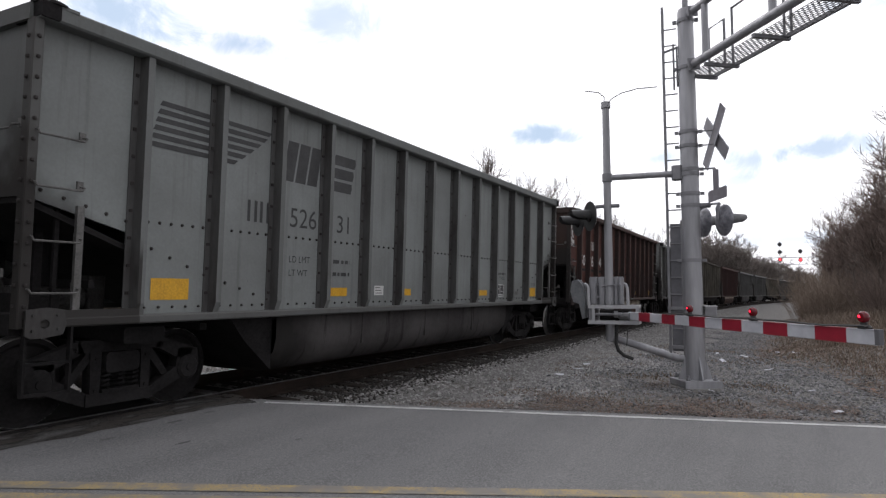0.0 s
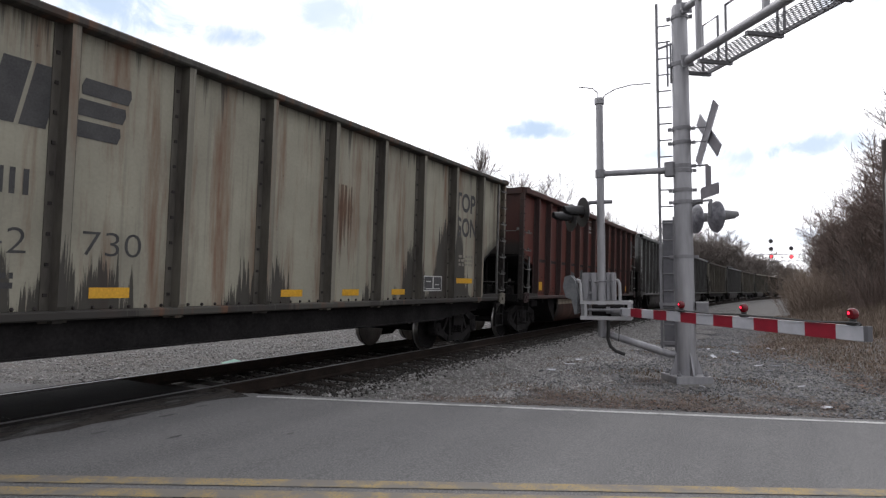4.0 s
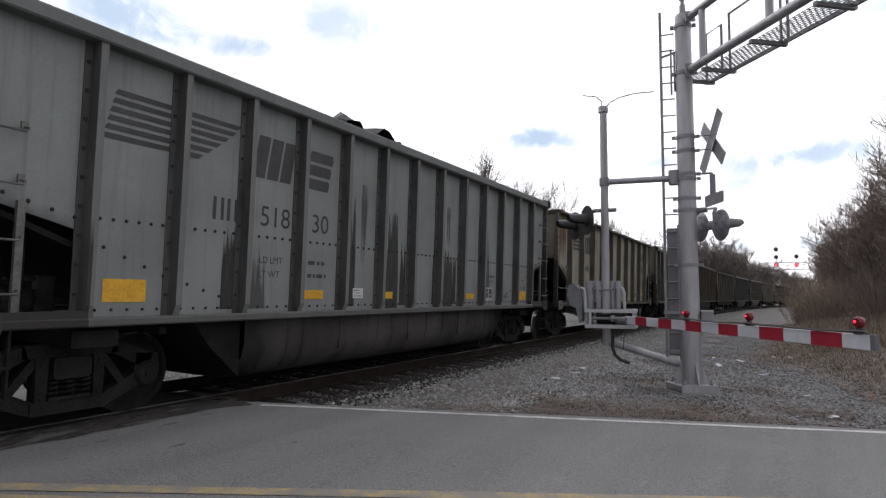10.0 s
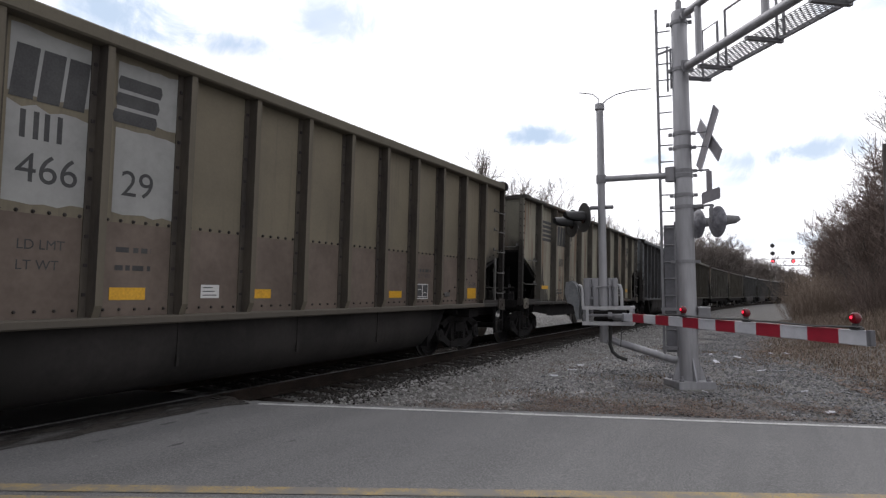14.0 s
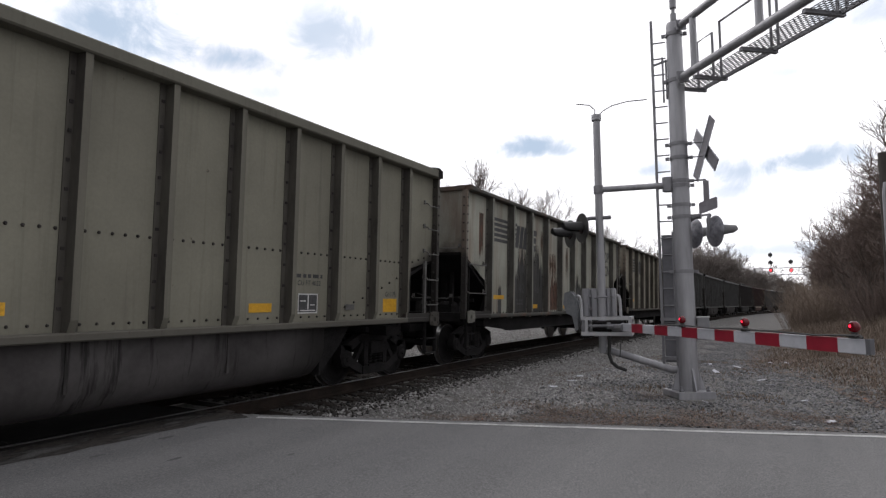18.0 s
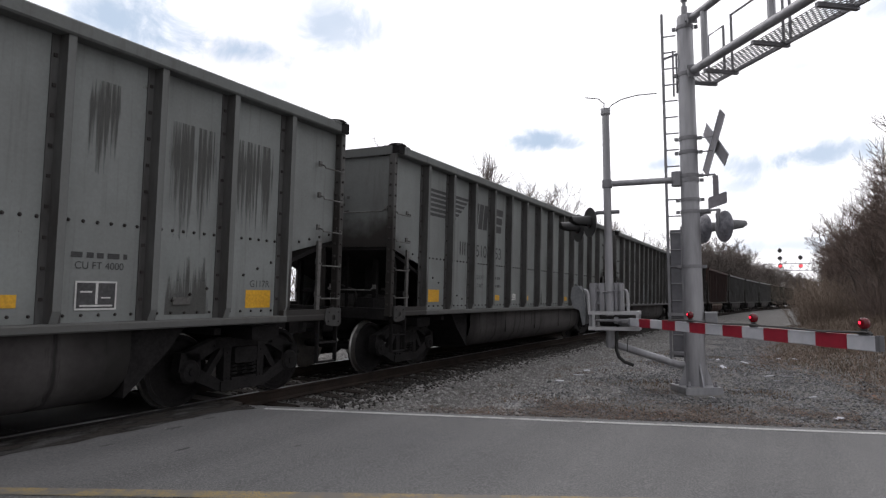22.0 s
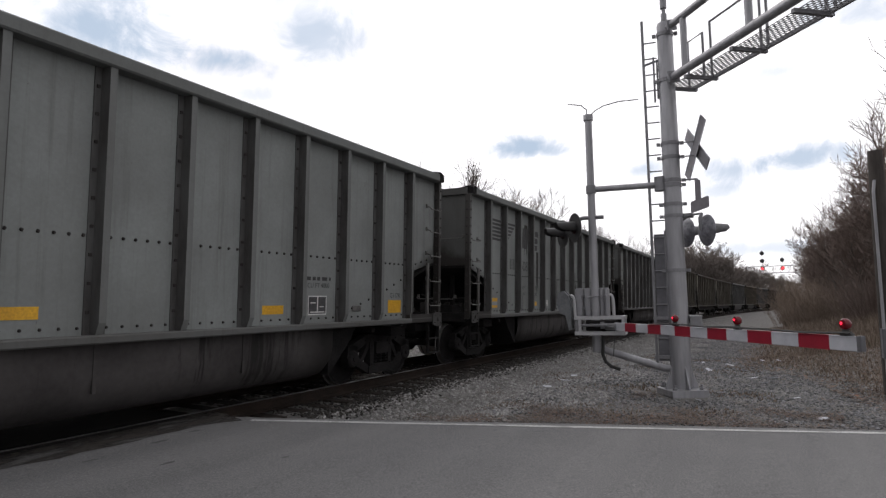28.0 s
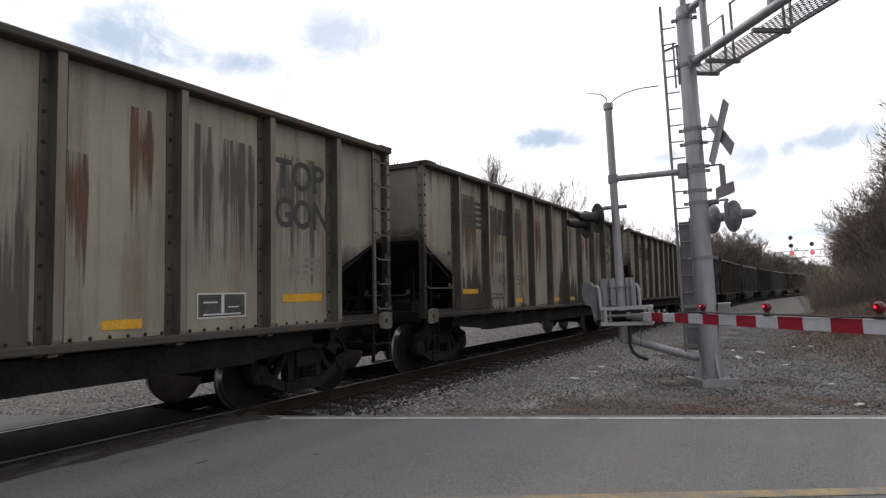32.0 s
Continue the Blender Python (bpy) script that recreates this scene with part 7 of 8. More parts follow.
g0, g1 = lx + VIEW_RIGHT * 0.03 + Vector((0.03, 0, 0)), lb + Vector((0.03, 0, 0))
strip(guard, (g0.x, g0.y, 1.58), (g1.x, g1.y, 1.58), 0.006, 1.07)
part("ladder_guard", guard, SIGNBACK, mast, "sheet-metal climbing guard")
cage = Shape().tube([(lx.x, lx.y, 5.62), (lb.x + 0.1, lb.y, 5.72)], 0.02, 6).tube([(lb.x, lb.y, 5.0), (lb.x, lb.y, 5.7)], 0.016, 6)
part("ladder_bracket", cage, GALV_DULL, mast)
for z in (0.55, 1.2):
    c = MAST - VIEW_RIGHT * 0.2
    part("ladder_bracket", Shape().box(c.x - 0.05, c.x + 0.05, c.y - 0.22, c.y + 0.2, z, z + 0.05), GALV_DULL, mast)

# crossbuck, plate and lamps on the mast
cross = thing("crossbuck_sign", "aluminium crossbuck seen from its back, clamped to the mast", "railway sign", at=pose(0, 0, -0.2))
ROAD_TURN = math.degrees(math.atan2(0.411, 0.912))
cc = Vector((11.309, 0.969, 4.075))
for s, push, steep, half in ((-1, 0.0, 43, 0.52), (1, 0.03, 50, 0.565)):
    m = Matrix.Translation(cc + Vector((-0.411, 0.912, 0)) * push) @ pose(0, 0, 0, 0, 0, ROAD_TURN + 5) @ pose(0, 0, 0, 0, s * steep, 0)
    board = part("board", Shape().box(-half, half, -0.006, 0.006, -0.108, 0.108), BOARDBACK, cross, at=m)
    for e in (-1, 1):
        part("board_rim", Shape().box(-half, half, 0.004, 0.012, e * 0.108 - 0.008, e * 0.108 + 0.008), SIGNWHITE, board)
for z in (4.19, 3.95):
    part("bracket", Shape().tube([(MAST.x, MAST.y, z + 0.01), (cc.x - 0.02, cc.y + 0.04, z + 0.01)], 0.011, 6), GALV_DULL, cross)
plate = thing("track_count_plate", "small aluminium plate on a bent bracket below the crossbuck", "railway sign", at=pose(0, 0, -0.2))
pc = Vector((11.309, 0.965, 3.20))
PM = Matrix.Translation(pc) @ pose(0, 0, 0, 0, 0, math.degrees(math.atan2(VIEW_RIGHT.y, VIEW_RIGHT.x)))
part("plate", Shape().prism([(-0.15, -0.20), (-0.14, -0.22), (0.13, -0.13), (0.14, -0.11), (0.14, 0.04), (0.12, 0.06), (-0.13, -0.02), (-0.15, -0.05)], -0.005, 0.005), BOARDBACK, plate, at=PM)
part("strap", Shape().box(-0.07, 0.02, -0.012, -0.004, -0.08, 0.34), BOARDBACK, plate, at=PM)
part("bracket", Shape().tube([(MAST.x, MAST.y, 3.56), (pc.x, pc.y + 0.03, 3.56), (pc.x, pc.y, 3.5)], 0.016, 6), GALV_DULL, plate)


def flasher(at, way_out, parent, dark):
    """A round background with a hooded lamp, and its bracket behind."""
    turn = Vector(way_out).to_track_quat("X", "Z").to_matrix().to_4x4()
    m = Matrix.Translation(at) @ turn
    disc = part("background_disc", Shape().lathe([(-0.10, 0.03), (-0.085, 0.10), (-0.03, 0.22), (0.0, 0.262), (0.014, 0.262), (0.014, 0.1)], (0, 0, 0), "x", 28), BLACKMETAL if dark else LAMPBACK, parent, "round lamp background", smooth=True, at=m)
    hood, n = Shape(), 20
    for x, r, lift in ((0.012, 0.115, 0.0), (0.2, 0.108, 0.004), (0.36, 0.092, 0.01)):
        for k in range(n):
            a = -0.5 + (math.pi + 1.0) * k / (n - 1)
            hood.v.append((x - (0.13 if x > 0.3 else 0) * max(0.0, -math.sin(a) + 0.1), r * math.cos(a), r * math.sin(a) + lift))
    hood.f = [(i * n + k, i * n + k + 1, (i + 1) * n + k + 1, (i + 1) * n + k) for i in range(2) for k in range(n - 1)]
    part("hood", hood, BLACKMETAL if dark else LAMPHOOD, disc, smooth=True)
    part("lens", Shape().lathe([(0.0, 0.105), (0.03, 0.10), (0.05, 0.05), (0.055, 0.01)], (0, 0, 0), "x", 18), DARKLENS, disc, "unlit dark red lens", smooth=True)
    return disc


lamps = thing("flashing_light_pair", "pair of hooded crossing lamps on the mast, unlit side", "crossing lamp", "crossing lamps", at=pose(0, 0, -0.2))
away = (0.57, -0.822, 0)
f1 = Vector((11.315, 0.888, 2.685))
f2 = f1 + Vector((0.66, 0.38, 0.045))
flasher(f1, away, lamps, False)
flasher(f2, away, lamps, False)
part("crossarm", Shape().tube([tuple(f2 + Vector((-.05, .08, 0.2))), tuple((f1 + f2) / 2 + Vector((-.05, .08, 0.29))), tuple(f1 + Vector((-.03, .06, 0.28)))], 0.02, 8).tube([tuple(f1 + Vector((-.03, .06, 0.28))), tuple(f1 + Vector((-.05, .09, 0.2))), tuple(f1 + Vector((-.05, .08, 0)))], 0.03, 8)
     .box(MAST.x + 0.0, MAST.x + 0.2, MAST.y - 0.3, MAST.y + 0.02, 2.92, 2.99, c=0.02), GALV_DULL, lamps)

# gate: pole held off the mast, mechanism, counterweights and striped arm
gate = thing("crossing_gate", "lowered crossing gate with red and white striped arm", "crossing gate", at=pose(0, 0, -0.16))
part("pole", Shape().lathe([(0.62, 0.075), (4.70, 0.062), (4.72, 0.085), (4.82, 0.085), (4.84, 0.03)], GPOLE, "z", 16), GALV, gate, smooth=True)
part("strut", Shape().tube([(GPOLE.x, GPOLE.y, 3.47), (MAST.x, MAST.y, 3.47)], 0.052, 12), GALV, gate, smooth=True)
jc = GPOLE + (MAST - GPOLE) * 0.86
part("strut_collar", Shape().lathe([(3.36, 0.10), (3.60, 0.10)], (jc.x, jc.y, 0), "z", 12), GALV_DULL, gate)
part("pole_collar", Shape().lathe([(3.40, 0.088), (3.54, 0.088)], GPOLE, "z", 12), GALV_DULL, gate)
part("brace", Shape().tube([(GPOLE.x, GPOLE.y, 0.66), (GPOLE.x + 0.02, GPOLE.y - 0.12, 0.66), (MAST.x - 0.03, MAST.y + 0.25, 0.36), (MAST.x, MAST.y, 0.36)], 0.062, 12), GALV, gate, smooth=True)
bend = [(0.05, -0.14, 1.0), (0.03, -0.13, 0.78), (0.02, -0.12, 0.6), (0.03, -0.16, 0.47), (0.04, -0.25, 0.39), (0.05, -0.40, 0.34)]
part("cable", Shape().tube([(GPOLE.x + a - 0.12, GPOLE.y + b, c) for a, b, c in bend], 0.03, 8), CABLE, gate, "black hanging cable")
part("thin_wire", Shape().tube([(GPOLE.x - 0.1, GPOLE.y - 0.36, 1.2), (GPOLE.x - 0.1, GPOLE.y - 0.33, 0.9), (GPOLE.x - 0.1, GPOLE.y - 0.30, 0.56)], 0.007, 5), CABLE, gate)
part("whip_wire", Shape().tube([(GPOLE.x, GPOLE.y - 0.03, 4.8), (GPOLE.x, GPOLE.y - 0.12, 4.88), (GPOLE.x, GPOLE.y - 0.28, 4.95), (GPOLE.x, GPOLE.y - 0.55, 4.985), (GPOLE.x, GPOLE.y - 0.88, 4.965)], 0.010, 5), GALV_DULL, gate)
part("whip_wire", Shape().tube([(GPOLE.x, GPOLE.y + 0.03, 4.8), (GPOLE.x, GPOLE.y + 0.02, 4.92), (GPOLE.x, GPOLE.y + 0.12, 5.02), (GPOLE.x, GPOLE.y + 0.36, 5.08)], 0.010, 5), GALV_DULL, gate)
A0, A1 = Vector((10.402, 2.089, 1.075)), Vector((6.46, -0.644, 1.092))
ALONG = (A1 - A0).normalized()
ACROSS = Vector((0, 0, 1)).cross(ALONG).normalized()
AM = Matrix.Translation(A0) @ Matrix((ALONG, ACROSS, ALONG.cross(ACROSS))).transposed().to_4x4()
AH = 0.066
arm = part("arm", Shape().box(-0.42, (A1 - A0).length, -0.018, 0.018, -AH, AH, c=0.006), SIGNWHITE, gate, "white arm board", at=AM)
red_me = Shape().box(0, 0.406, -0.0195, 0.0195, -AH - 0.001, AH + 0.001).mesh("red_stripe", SIGNRED)
for k in range(6):
    part("red_stripe", red_me, SIGNRED, arm, at=pose(0.813 * k, 0, 0))
for d in (1.62, 3.05, 4.66):
    lamp = part("gate_lamp", Shape().box(d - 0.045, d + 0.045, -0.03, 0.03, AH, AH + 0.025, c=0.008).lathe([(AH + 0.02, 0.03), (AH + 0.055, 0.03)], (d, 0, 0), "z", 10), BLACKMETAL, arm, "small red arm lamp")
    part("lens", Shape().lathe([(-0.034, 0.02), (-0.03, 0.04), (-0.015, 0.052), (0.015, 0.052), (0.03, 0.04), (0.034, 0.02)], (d, 0, AH + 0.10), "y", 16), REDGLASS, lamp, "red glass lens", smooth=True)
    part("bulb", Shape().lathe([(-0.04, 0.004), (-0.037, 0.013), (0.037, 0.013), (0.04, 0.004)], (d - 0.008, 0, AH + 0.108), "y", 10), REDLENS, lamp, "lit red bulb")
    part("wire_loop", Shape().tube([(d + 0.05, -0.03, AH + 0.02), (d + 0.09, -0.03, AH + 0.03), (d + 0.12, -0.03, AH + 0.01)], 0.012, 5), CABLE, lamp)
part("wire", Shape().tube([(0.9, -0.03, AH + 0.015), (1.62, -0.03, AH + 0.03), (2.4, -0.03, AH + 0.012), (3.05, -0.03, AH + 0.03), (3.35, -0.03, AH + 0.02), (3.5, -0.03, AH + 0.025), (4.2, -0.03, AH + 0.012), (4.72, -0.03, AH + 0.03)], 0.010, 5), CABLE, arm)
part("arm_tip", Shape().box((A1 - A0).length, (A1 - A0).length + 0.05, -0.03, 0.03, -0.06, 0.07, c=0.01), SIGNBACK, arm)
# mechanism: an open tray with two upright drums and hoops, and the counterweight wings behind
BM = Matrix.Translation((GPOLE.x, GPOLE.y, 0)) @ pose(0, 0, 0, 0, 0, math.degrees(math.atan2(VIEW_RIGHT.y, VIEW_RIGHT.x)))
for name, z0, z1 in (("tray_top", 1.19, 1.245), ("tray_bottom", 0.925, 0.985)):
    part(name, Shape().box(-0.33, 0.505, -0.30, -0.25, z0, z1).box(-0.33, 0.505, 0.25, 0.30, z0, z1).box(-0.33, -0.27, -0.25, 0.25, z0, z1).box(0.455, 0.505, -0.25, 0.25, z0, z1), GALV_BRIGHT, gate, at=BM)
for x in (-0.24, 0.475):
    for y in (-0.28, 0.28):
        part("tray_post", Shape().box(x - 0.022, x + 0.022, y - 0.02, y + 0.02, 0.985, 1.19), GALV_BRIGHT, gate, at=BM)
part("tray_end", Shape().box(-0.325, -0.275, -0.25, 0.25, 0.985, 1.19), GALV_DULL, gate, at=BM)
part("gearbox", Shape().box(-0.15, 0.35, -0.17, 0.2, 0.99, 1.17, c=0.03).lathe([(-0.23, 0.05), (0.23, 0.05)], (0.05, 0, 1.08), "y", 14), GRIMY, gate, at=BM)
part("shaft", Shape().lathe([(-0.24, 0.025), (0.1, 0.025), (0.1, 0.06), (0.16, 0.06), (0.16, 0.035), (0.22, 0.035)], (0, -0.24, 1.09), "x", 10), GALV_DULL, gate, at=BM)
for x0, x1 in ((-0.35, -0.21), (-0.20, -0.06), (0.06, 0.14), (0.145, 0.225)):
    part("weight_block", Shape().box(x0, x1, 0.02, 0.30, 1.25, 1.715, c=0.03).box(x0 + 0.012, x1 - 0.012, 0.04, 0.28, 1.70, 1.735), GALV, gate, at=BM)
for x, z in ((-0.2, 1.6), (-0.2, 1.38), (0.17, 1.58)):
    part("bolt_head", Shape().lathe([(-0.03, 0.025), (0.02, 0.03)], (x, 0.0, z), "y", 6), GALV_DULL, gate, at=BM)
for pts in ([(-0.325, 1.24), (-0.33, 1.4), (-0.335, 1.53), (-0.355, 1.59), (-0.395, 1.61)], [(0.326, 1.24), (0.325, 1.4), (0.32, 1.53), (0.30, 1.59), (0.265, 1.61)]):
    part("hoop", Shape().tube([(x, -0.2, z) for x, z in pts], 0.026, 8), GALV_BRIGHT, gate, at=BM)
part("u_bolt", Shape().tube([(-0.11, -0.04, 1.56), (-0.08, -0.11, 1.57), (0.0, -0.13, 1.58), (0.08, -0.11, 1.58), (0.11, -0.04, 1.59)], 0.014, 6), GALV_DULL, gate, at=BM)
for y in (0.16, -0.10):
    part("counterweight", Shape().prism([(-0.62, 1.66), (-0.52, 1.69), (-0.44, 1.60), (-0.40, 1.34), (-0.40, 1.02), (-0.45, 1.0), (-0.50, 1.26), (-0.60, 1.30), (-0.65, 1.48)], y - 0.05, y + 0.05), PALEIRON, gate, at=BM)
part("arm_bracket", Shape().tube([tuple(Vector((GPOLE.x, GPOLE.y, 1.05)) + VIEW_RIGHT * 0.1), tuple(A0 - ALONG * 0.35)], 0.06, 8), GALV_DULL, gate)
lamps2 = thing("flashing_light_pair", "pair of black hooded crossing lamps on the gate pole, unlit", "crossing lamp", "crossing lamps", at=pose(0, 0, -0.16))
h1 = Vector((10.98, 3.02, 2.80))
h2 = h1 + Vector((0.64, 0.40, -0.02))
toward = (-0.64, 0.768, 0)
flasher(h1, toward, lamps2, True)
flasher(h2, toward, lamps2, True)
part("crossarm", Shape().tube([tuple(GPOLE + VIEW_RIGHT * 0.2 + Vector((0, 0, 2.97))), tuple(GPOLE - VIEW_RIGHT * 0.05 + Vector((0, 0, 2.97))), tuple(h1 + Vector((.06, -.12, .17))), tuple(h2 + Vector((.06, -.12, .19)))], 0.035, 8), GALV_DULL, lamps2)

# wooden pole with a metal box, small junction box, far signal gantry, litter
pole = thing("utility_pole", "short dark wooden pole with a grey metal box and conduit", "utility pole", at=pose(0, 0, -0.3))
PX, PY = 12.9, -1.72
part("post", Shape().tube([(PX, PY, -0.3), (PX, PY, 2.0), (PX, PY, 4.12)], [0.14, 0.13, 0.115], 14), WOODPOLE, pole, smooth=True)
part("conduit", Shape().tube([(PX - 0.14, PY + 0.08, -0.2), (PX - 0.13, PY + 0.08, 3.4), (PX - 0.1, PY + 0.05, 3.6)], 0.025, 8), GALV, pole)
part("meter_box", Shape().box(PX - 0.38, PX - 0.13, PY - 0.22, PY + 0.14, 0.62, 1.10, c=0.02), SIGNBACK, pole, "grey metal box")
jb = thing("junction_box", "small grey junction box strapped to the signal mast", "junction box")
JM = Matrix.Translation((MAST.x, MAST.y, 0)) @ pose(0, 0, 0, 0, 0, math.degrees(math.atan2(VIEW_RIGHT.y, VIEW_RIGHT.x)))
part("box", Shape().box(0.17, 0.36, -0.08, 0.08, 0.70, 1.06, c=0.015), GALV_DULL, jb, at=JM)
part("lid", Shape().box(0.165, 0.365, -0.09, 0.09, 1.06, 1.08), GALV_BRIGHT, jb, at=JM)
part("bracket", Shape().box(0.12, 0.17, -0.05, 0.05, 0.82, 0.88), GALV_DULL, jb, at=JM)
gantry = thing("signal_gantry", "steel signal bridge over the distant track with red lights", "signal gantry")
gp, gh = rail_point(172)
for y in (-9.5, 7.0):
    part("leg", Shape().box(gp.x - 0.2, gp.x + 0.2, gp.y + y - 0.2, gp.y + y + 0.2, -2.0, 9.1), GALV_DULL, gantry)
tr = Shape().box(gp.x - 0.08, gp.x + 0.08, gp.y - 9.5, gp.y + 7, 8.95, 9.1).box(gp.x - 0.08, gp.x + 0.08, gp.y - 9.5, gp.y + 7, 7.3, 7.45)
for k in range(12):
    y = gp.y - 9.5 + 1.5 * k
    tr.tube([(gp.x, y, 7.4), (gp.x, y + 0.75, 9.0), (gp.x, y + 1.5, 7.4)], 0.05, 4)
part("truss", tr, GALV_DULL, gantry)
for y, zs in ((1.4, (12.2, 10.35, 8.5)), (-2.85, (10.4, 8.4))):
    for i, z in enumerate(zs):
        hd = part("signal_head", Shape().lathe([(-0.4, 0.45), (-0.1, 0.5), (0.0, 0.5), (0.02, 0.2)], (gp.x - 0.4, y, z), "x", 14).box(gp.x - 0.5, gp.x - 0.2, y - 0.06, y + 0.06, z - 0.7, z + 0.7), BLACKMETAL, gantry)
        if i == len(zs) - 1:
            part("aspect", Shape().lathe([(-0.46, 0.1), (-0.45, 0.24), (-0.41, 0.24)], (gp.x - 0.4, y, z), "x", 12), SIGNALRED, hd, "lit red aspect")
rng = random.Random(4)
for i in range(26):
    x, y = rng.uniform(9.4, 20), rng.uniform(-0.8, 4.2)
    if off_road(x, y):
        a, w, l = rng.uniform(0, 180), rng.uniform(0.03, 0.06), rng.uniform(0.05, 0.14)
        s = Shape().prism([(-l, -w), (-0.2 * l, -w * 1.2), (l, -w * 0.7), (l * 0.8, w), (-l * 0.7, w * 0.9)], 0.0, 0.008, "z")
        solo("paper_scrap", s, SIGNWHITE, "white paper litter on the gravel", "litter", "scraps of litter", at=pose(x, y, ground_z(x, y) + 0.03, rng.uniform(-14, 14), rng.uniform(-14, 14), a))
TEAL = two_tone("pale_teal_card", (0.34, 0.58, 0.49), (0.42, 0.66, 0.56), 3, 40, 0.8)
solo("card_scrap", Shape().prism([(-0.25, -0.11), (0.22, -0.14), (0.27, 0.1), (-0.2, 0.13)], 0, 0.01, "z"), TEAL, "pale green card lying on the ballast", "litter", at=pose(8.62, 8.98, ground_z(8.62, 8.98) + 0.09, 10, -3, 20))


# ---- winter trees, brush and dry grass ----
def grow(seed, height, spread, twigs, lean=0.0, thin=0.0):
    """A bare tree: a tapered trunk with limbs, and a crown of forking twigs. Returns both meshes."""
    rng = random.Random(seed)
    trunk, crown = Shape(), Shape()
    pts, p = [], Vector((0, 0, -0.3))
    for k in range(7):
        pts.append(p.copy())
        p = p + Vector((rng.uniform(-0.12, 0.12) + lean * 0.05, rng.uniform(-0.12, 0.12), height * 0.11))
    r0 = height * 0.014
    trunk.tube(pts, [r0 * (1.25 - 0.13 * k) for k in range(7)], 7)

    def branch(p, d, length, r, depth):
        n = 3 if depth < 2 else 2
        line, q = [p], p.copy()
        for _ in range(n):
            d = (d + Vector((rng.gauss(0, .16), rng.gauss(0, .16), rng.gauss(0.05, .10)))).normalized()
            q = q + d * length / n
            line.append(q.copy())
        (trunk if depth == 0 else crown).tube(line, [max(thin, r * w) for w in (1.0, 0.8, 0.62, 0.42)[:n + 1]], 5 if depth == 0 else 3, caps=False)
        if depth < 3:
            for _ in range(twigs[depth]):
                k = rng.uniform(0.3, 1.0)
                i = min(n - 1, int(k * n))
                at = line[i].lerp(line[i + 1], k * n - i)
                out = Vector((rng.gauss(0, 1), rng.gauss(0, 1), rng.gauss(0.35, 0.5))).normalized()
                branch(at, (d * 0.9 + out * spread).normalized(), length * rng.uniform(0.42, 0.68), r * 0.5, depth + 1)

    for k in range(twigs[3]):
        a = 2.4 * k + rng.uniform(-0.4, 0.4)
        i = rng.uniform(2.2, 6)
        at = pts[int(i)].lerp(pts[min(6, int(i) + 1)], i % 1)
        d = Vector((math.cos(a) * spread, math.sin(a) * spread, rng.uniform(0.6, 1.3))).normalized()
        branch(at, d, height * rng.uniform(0.24, 0.40), r0 * 0.5, 0)
    return trunk.mesh("trunk", BARK, True), crown.mesh("crown", TWIG)


def brush(seed, height, stems):
    """A thicket of thin upright stems that fork."""
    rng = random.Random(seed)
    sh = Shape()
    for _ in range(stems):
        a, r = rng.uniform(0, 6.28), rng.uniform(0, 1.0) ** 0.6
        p = Vector((math.cos(a) * r * height * 0.4, math.sin(a) * r * height * 0.4, -0.1))
        d = Vector((math.cos(a) * 0.35 * r, math.sin(a) * 0.35 * r, 1)).normalized()
        l = height * rng.uniform(0.5, 1.0)
        line = [p]
        for k in range(4):
            d = (d + Vector((rng.gauss(0, .16), rng.gauss(0, .16), rng.gauss(0, .06)))).normalized()
            line.append(line[-1] + d * l / 4)
        sh.tube(line, [0.014, 0.012, 0.009, 0.007, 0.004], 3, caps=False)
        for _ in range(7):
            k = rng.randint(1, 4)
            e = (d + Vector((rng.gauss(0, .6), rng.gauss(0, .6), rng.gauss(0, .4)))).normalized()
            m = line[k] + e * l * 0.13
            sh.tube([line[k], m, m + (e + Vector((rng.gauss(0, .4), rng.gauss(0, .4), .2))).normalized() * l * 0.13], [0.007, 0.006, 0.004], 3, caps=False)
    return sh.mesh("thicket", TWIG)


KINDS = [grow(11, 11.0, 0.75, (5, 5, 4, 9)), grow(12, 13.0, 0.6, (5, 5, 4, 8)), grow(13, 9.0, 0.9, (5, 5, 4, 9)), grow(14, 12.0, 0.7, (4, 5, 5, 9)), grow(15, 7.0, 0.95, (5, 5, 5, 8))]
NEAR_KINDS = [grow(16, 9.5, 0.8, (6, 6, 4, 10), 0, 0.010), grow(17, 10.5, 0.7, (6, 6, 4, 11), 0, 0.010), grow(18, 8.5, 0.9, (6, 6, 4, 10), 0, 0.010)]
FAR_KINDS = [grow(16, 9.5, 0.8, (5, 5, 4, 10), 0, 0.017), grow(17, 10.5, 0.7, (5, 5, 4, 11), 0, 0.017), grow(18, 8.5, 0.9, (5, 5, 4, 10), 0, 0.017)]
# the haze of distance is put into the colour of the farther twigs
FAR_TWIG = two_tone("hazy_far_twigs", (0.125, 0.108, 0.099), (0.20, 0.175, 0.16), 0.2, 4, 0.95, shine=0.1)
for _, crown_me in FAR_KINDS + KINDS:
    crown_me.materials[0] = FAR_TWIG
THICKETS = [brush(21, 2.6, 60), brush(22, 3.6, 70), brush(23, 1.8, 55)]

# paler copies of the brush, with distant haze mixed into their tan
TAN_TWIG = two_tone("hazy_tan_stems", (0.17, 0.134, 0.108), (0.27, 0.218, 0.178), 0.3, 6, 0.95, shine=0.1)
TAN_THICKETS = [me.copy() for me in THICKETS]
for me in TAN_THICKETS:
    me.materials[0] = TAN_TWIG


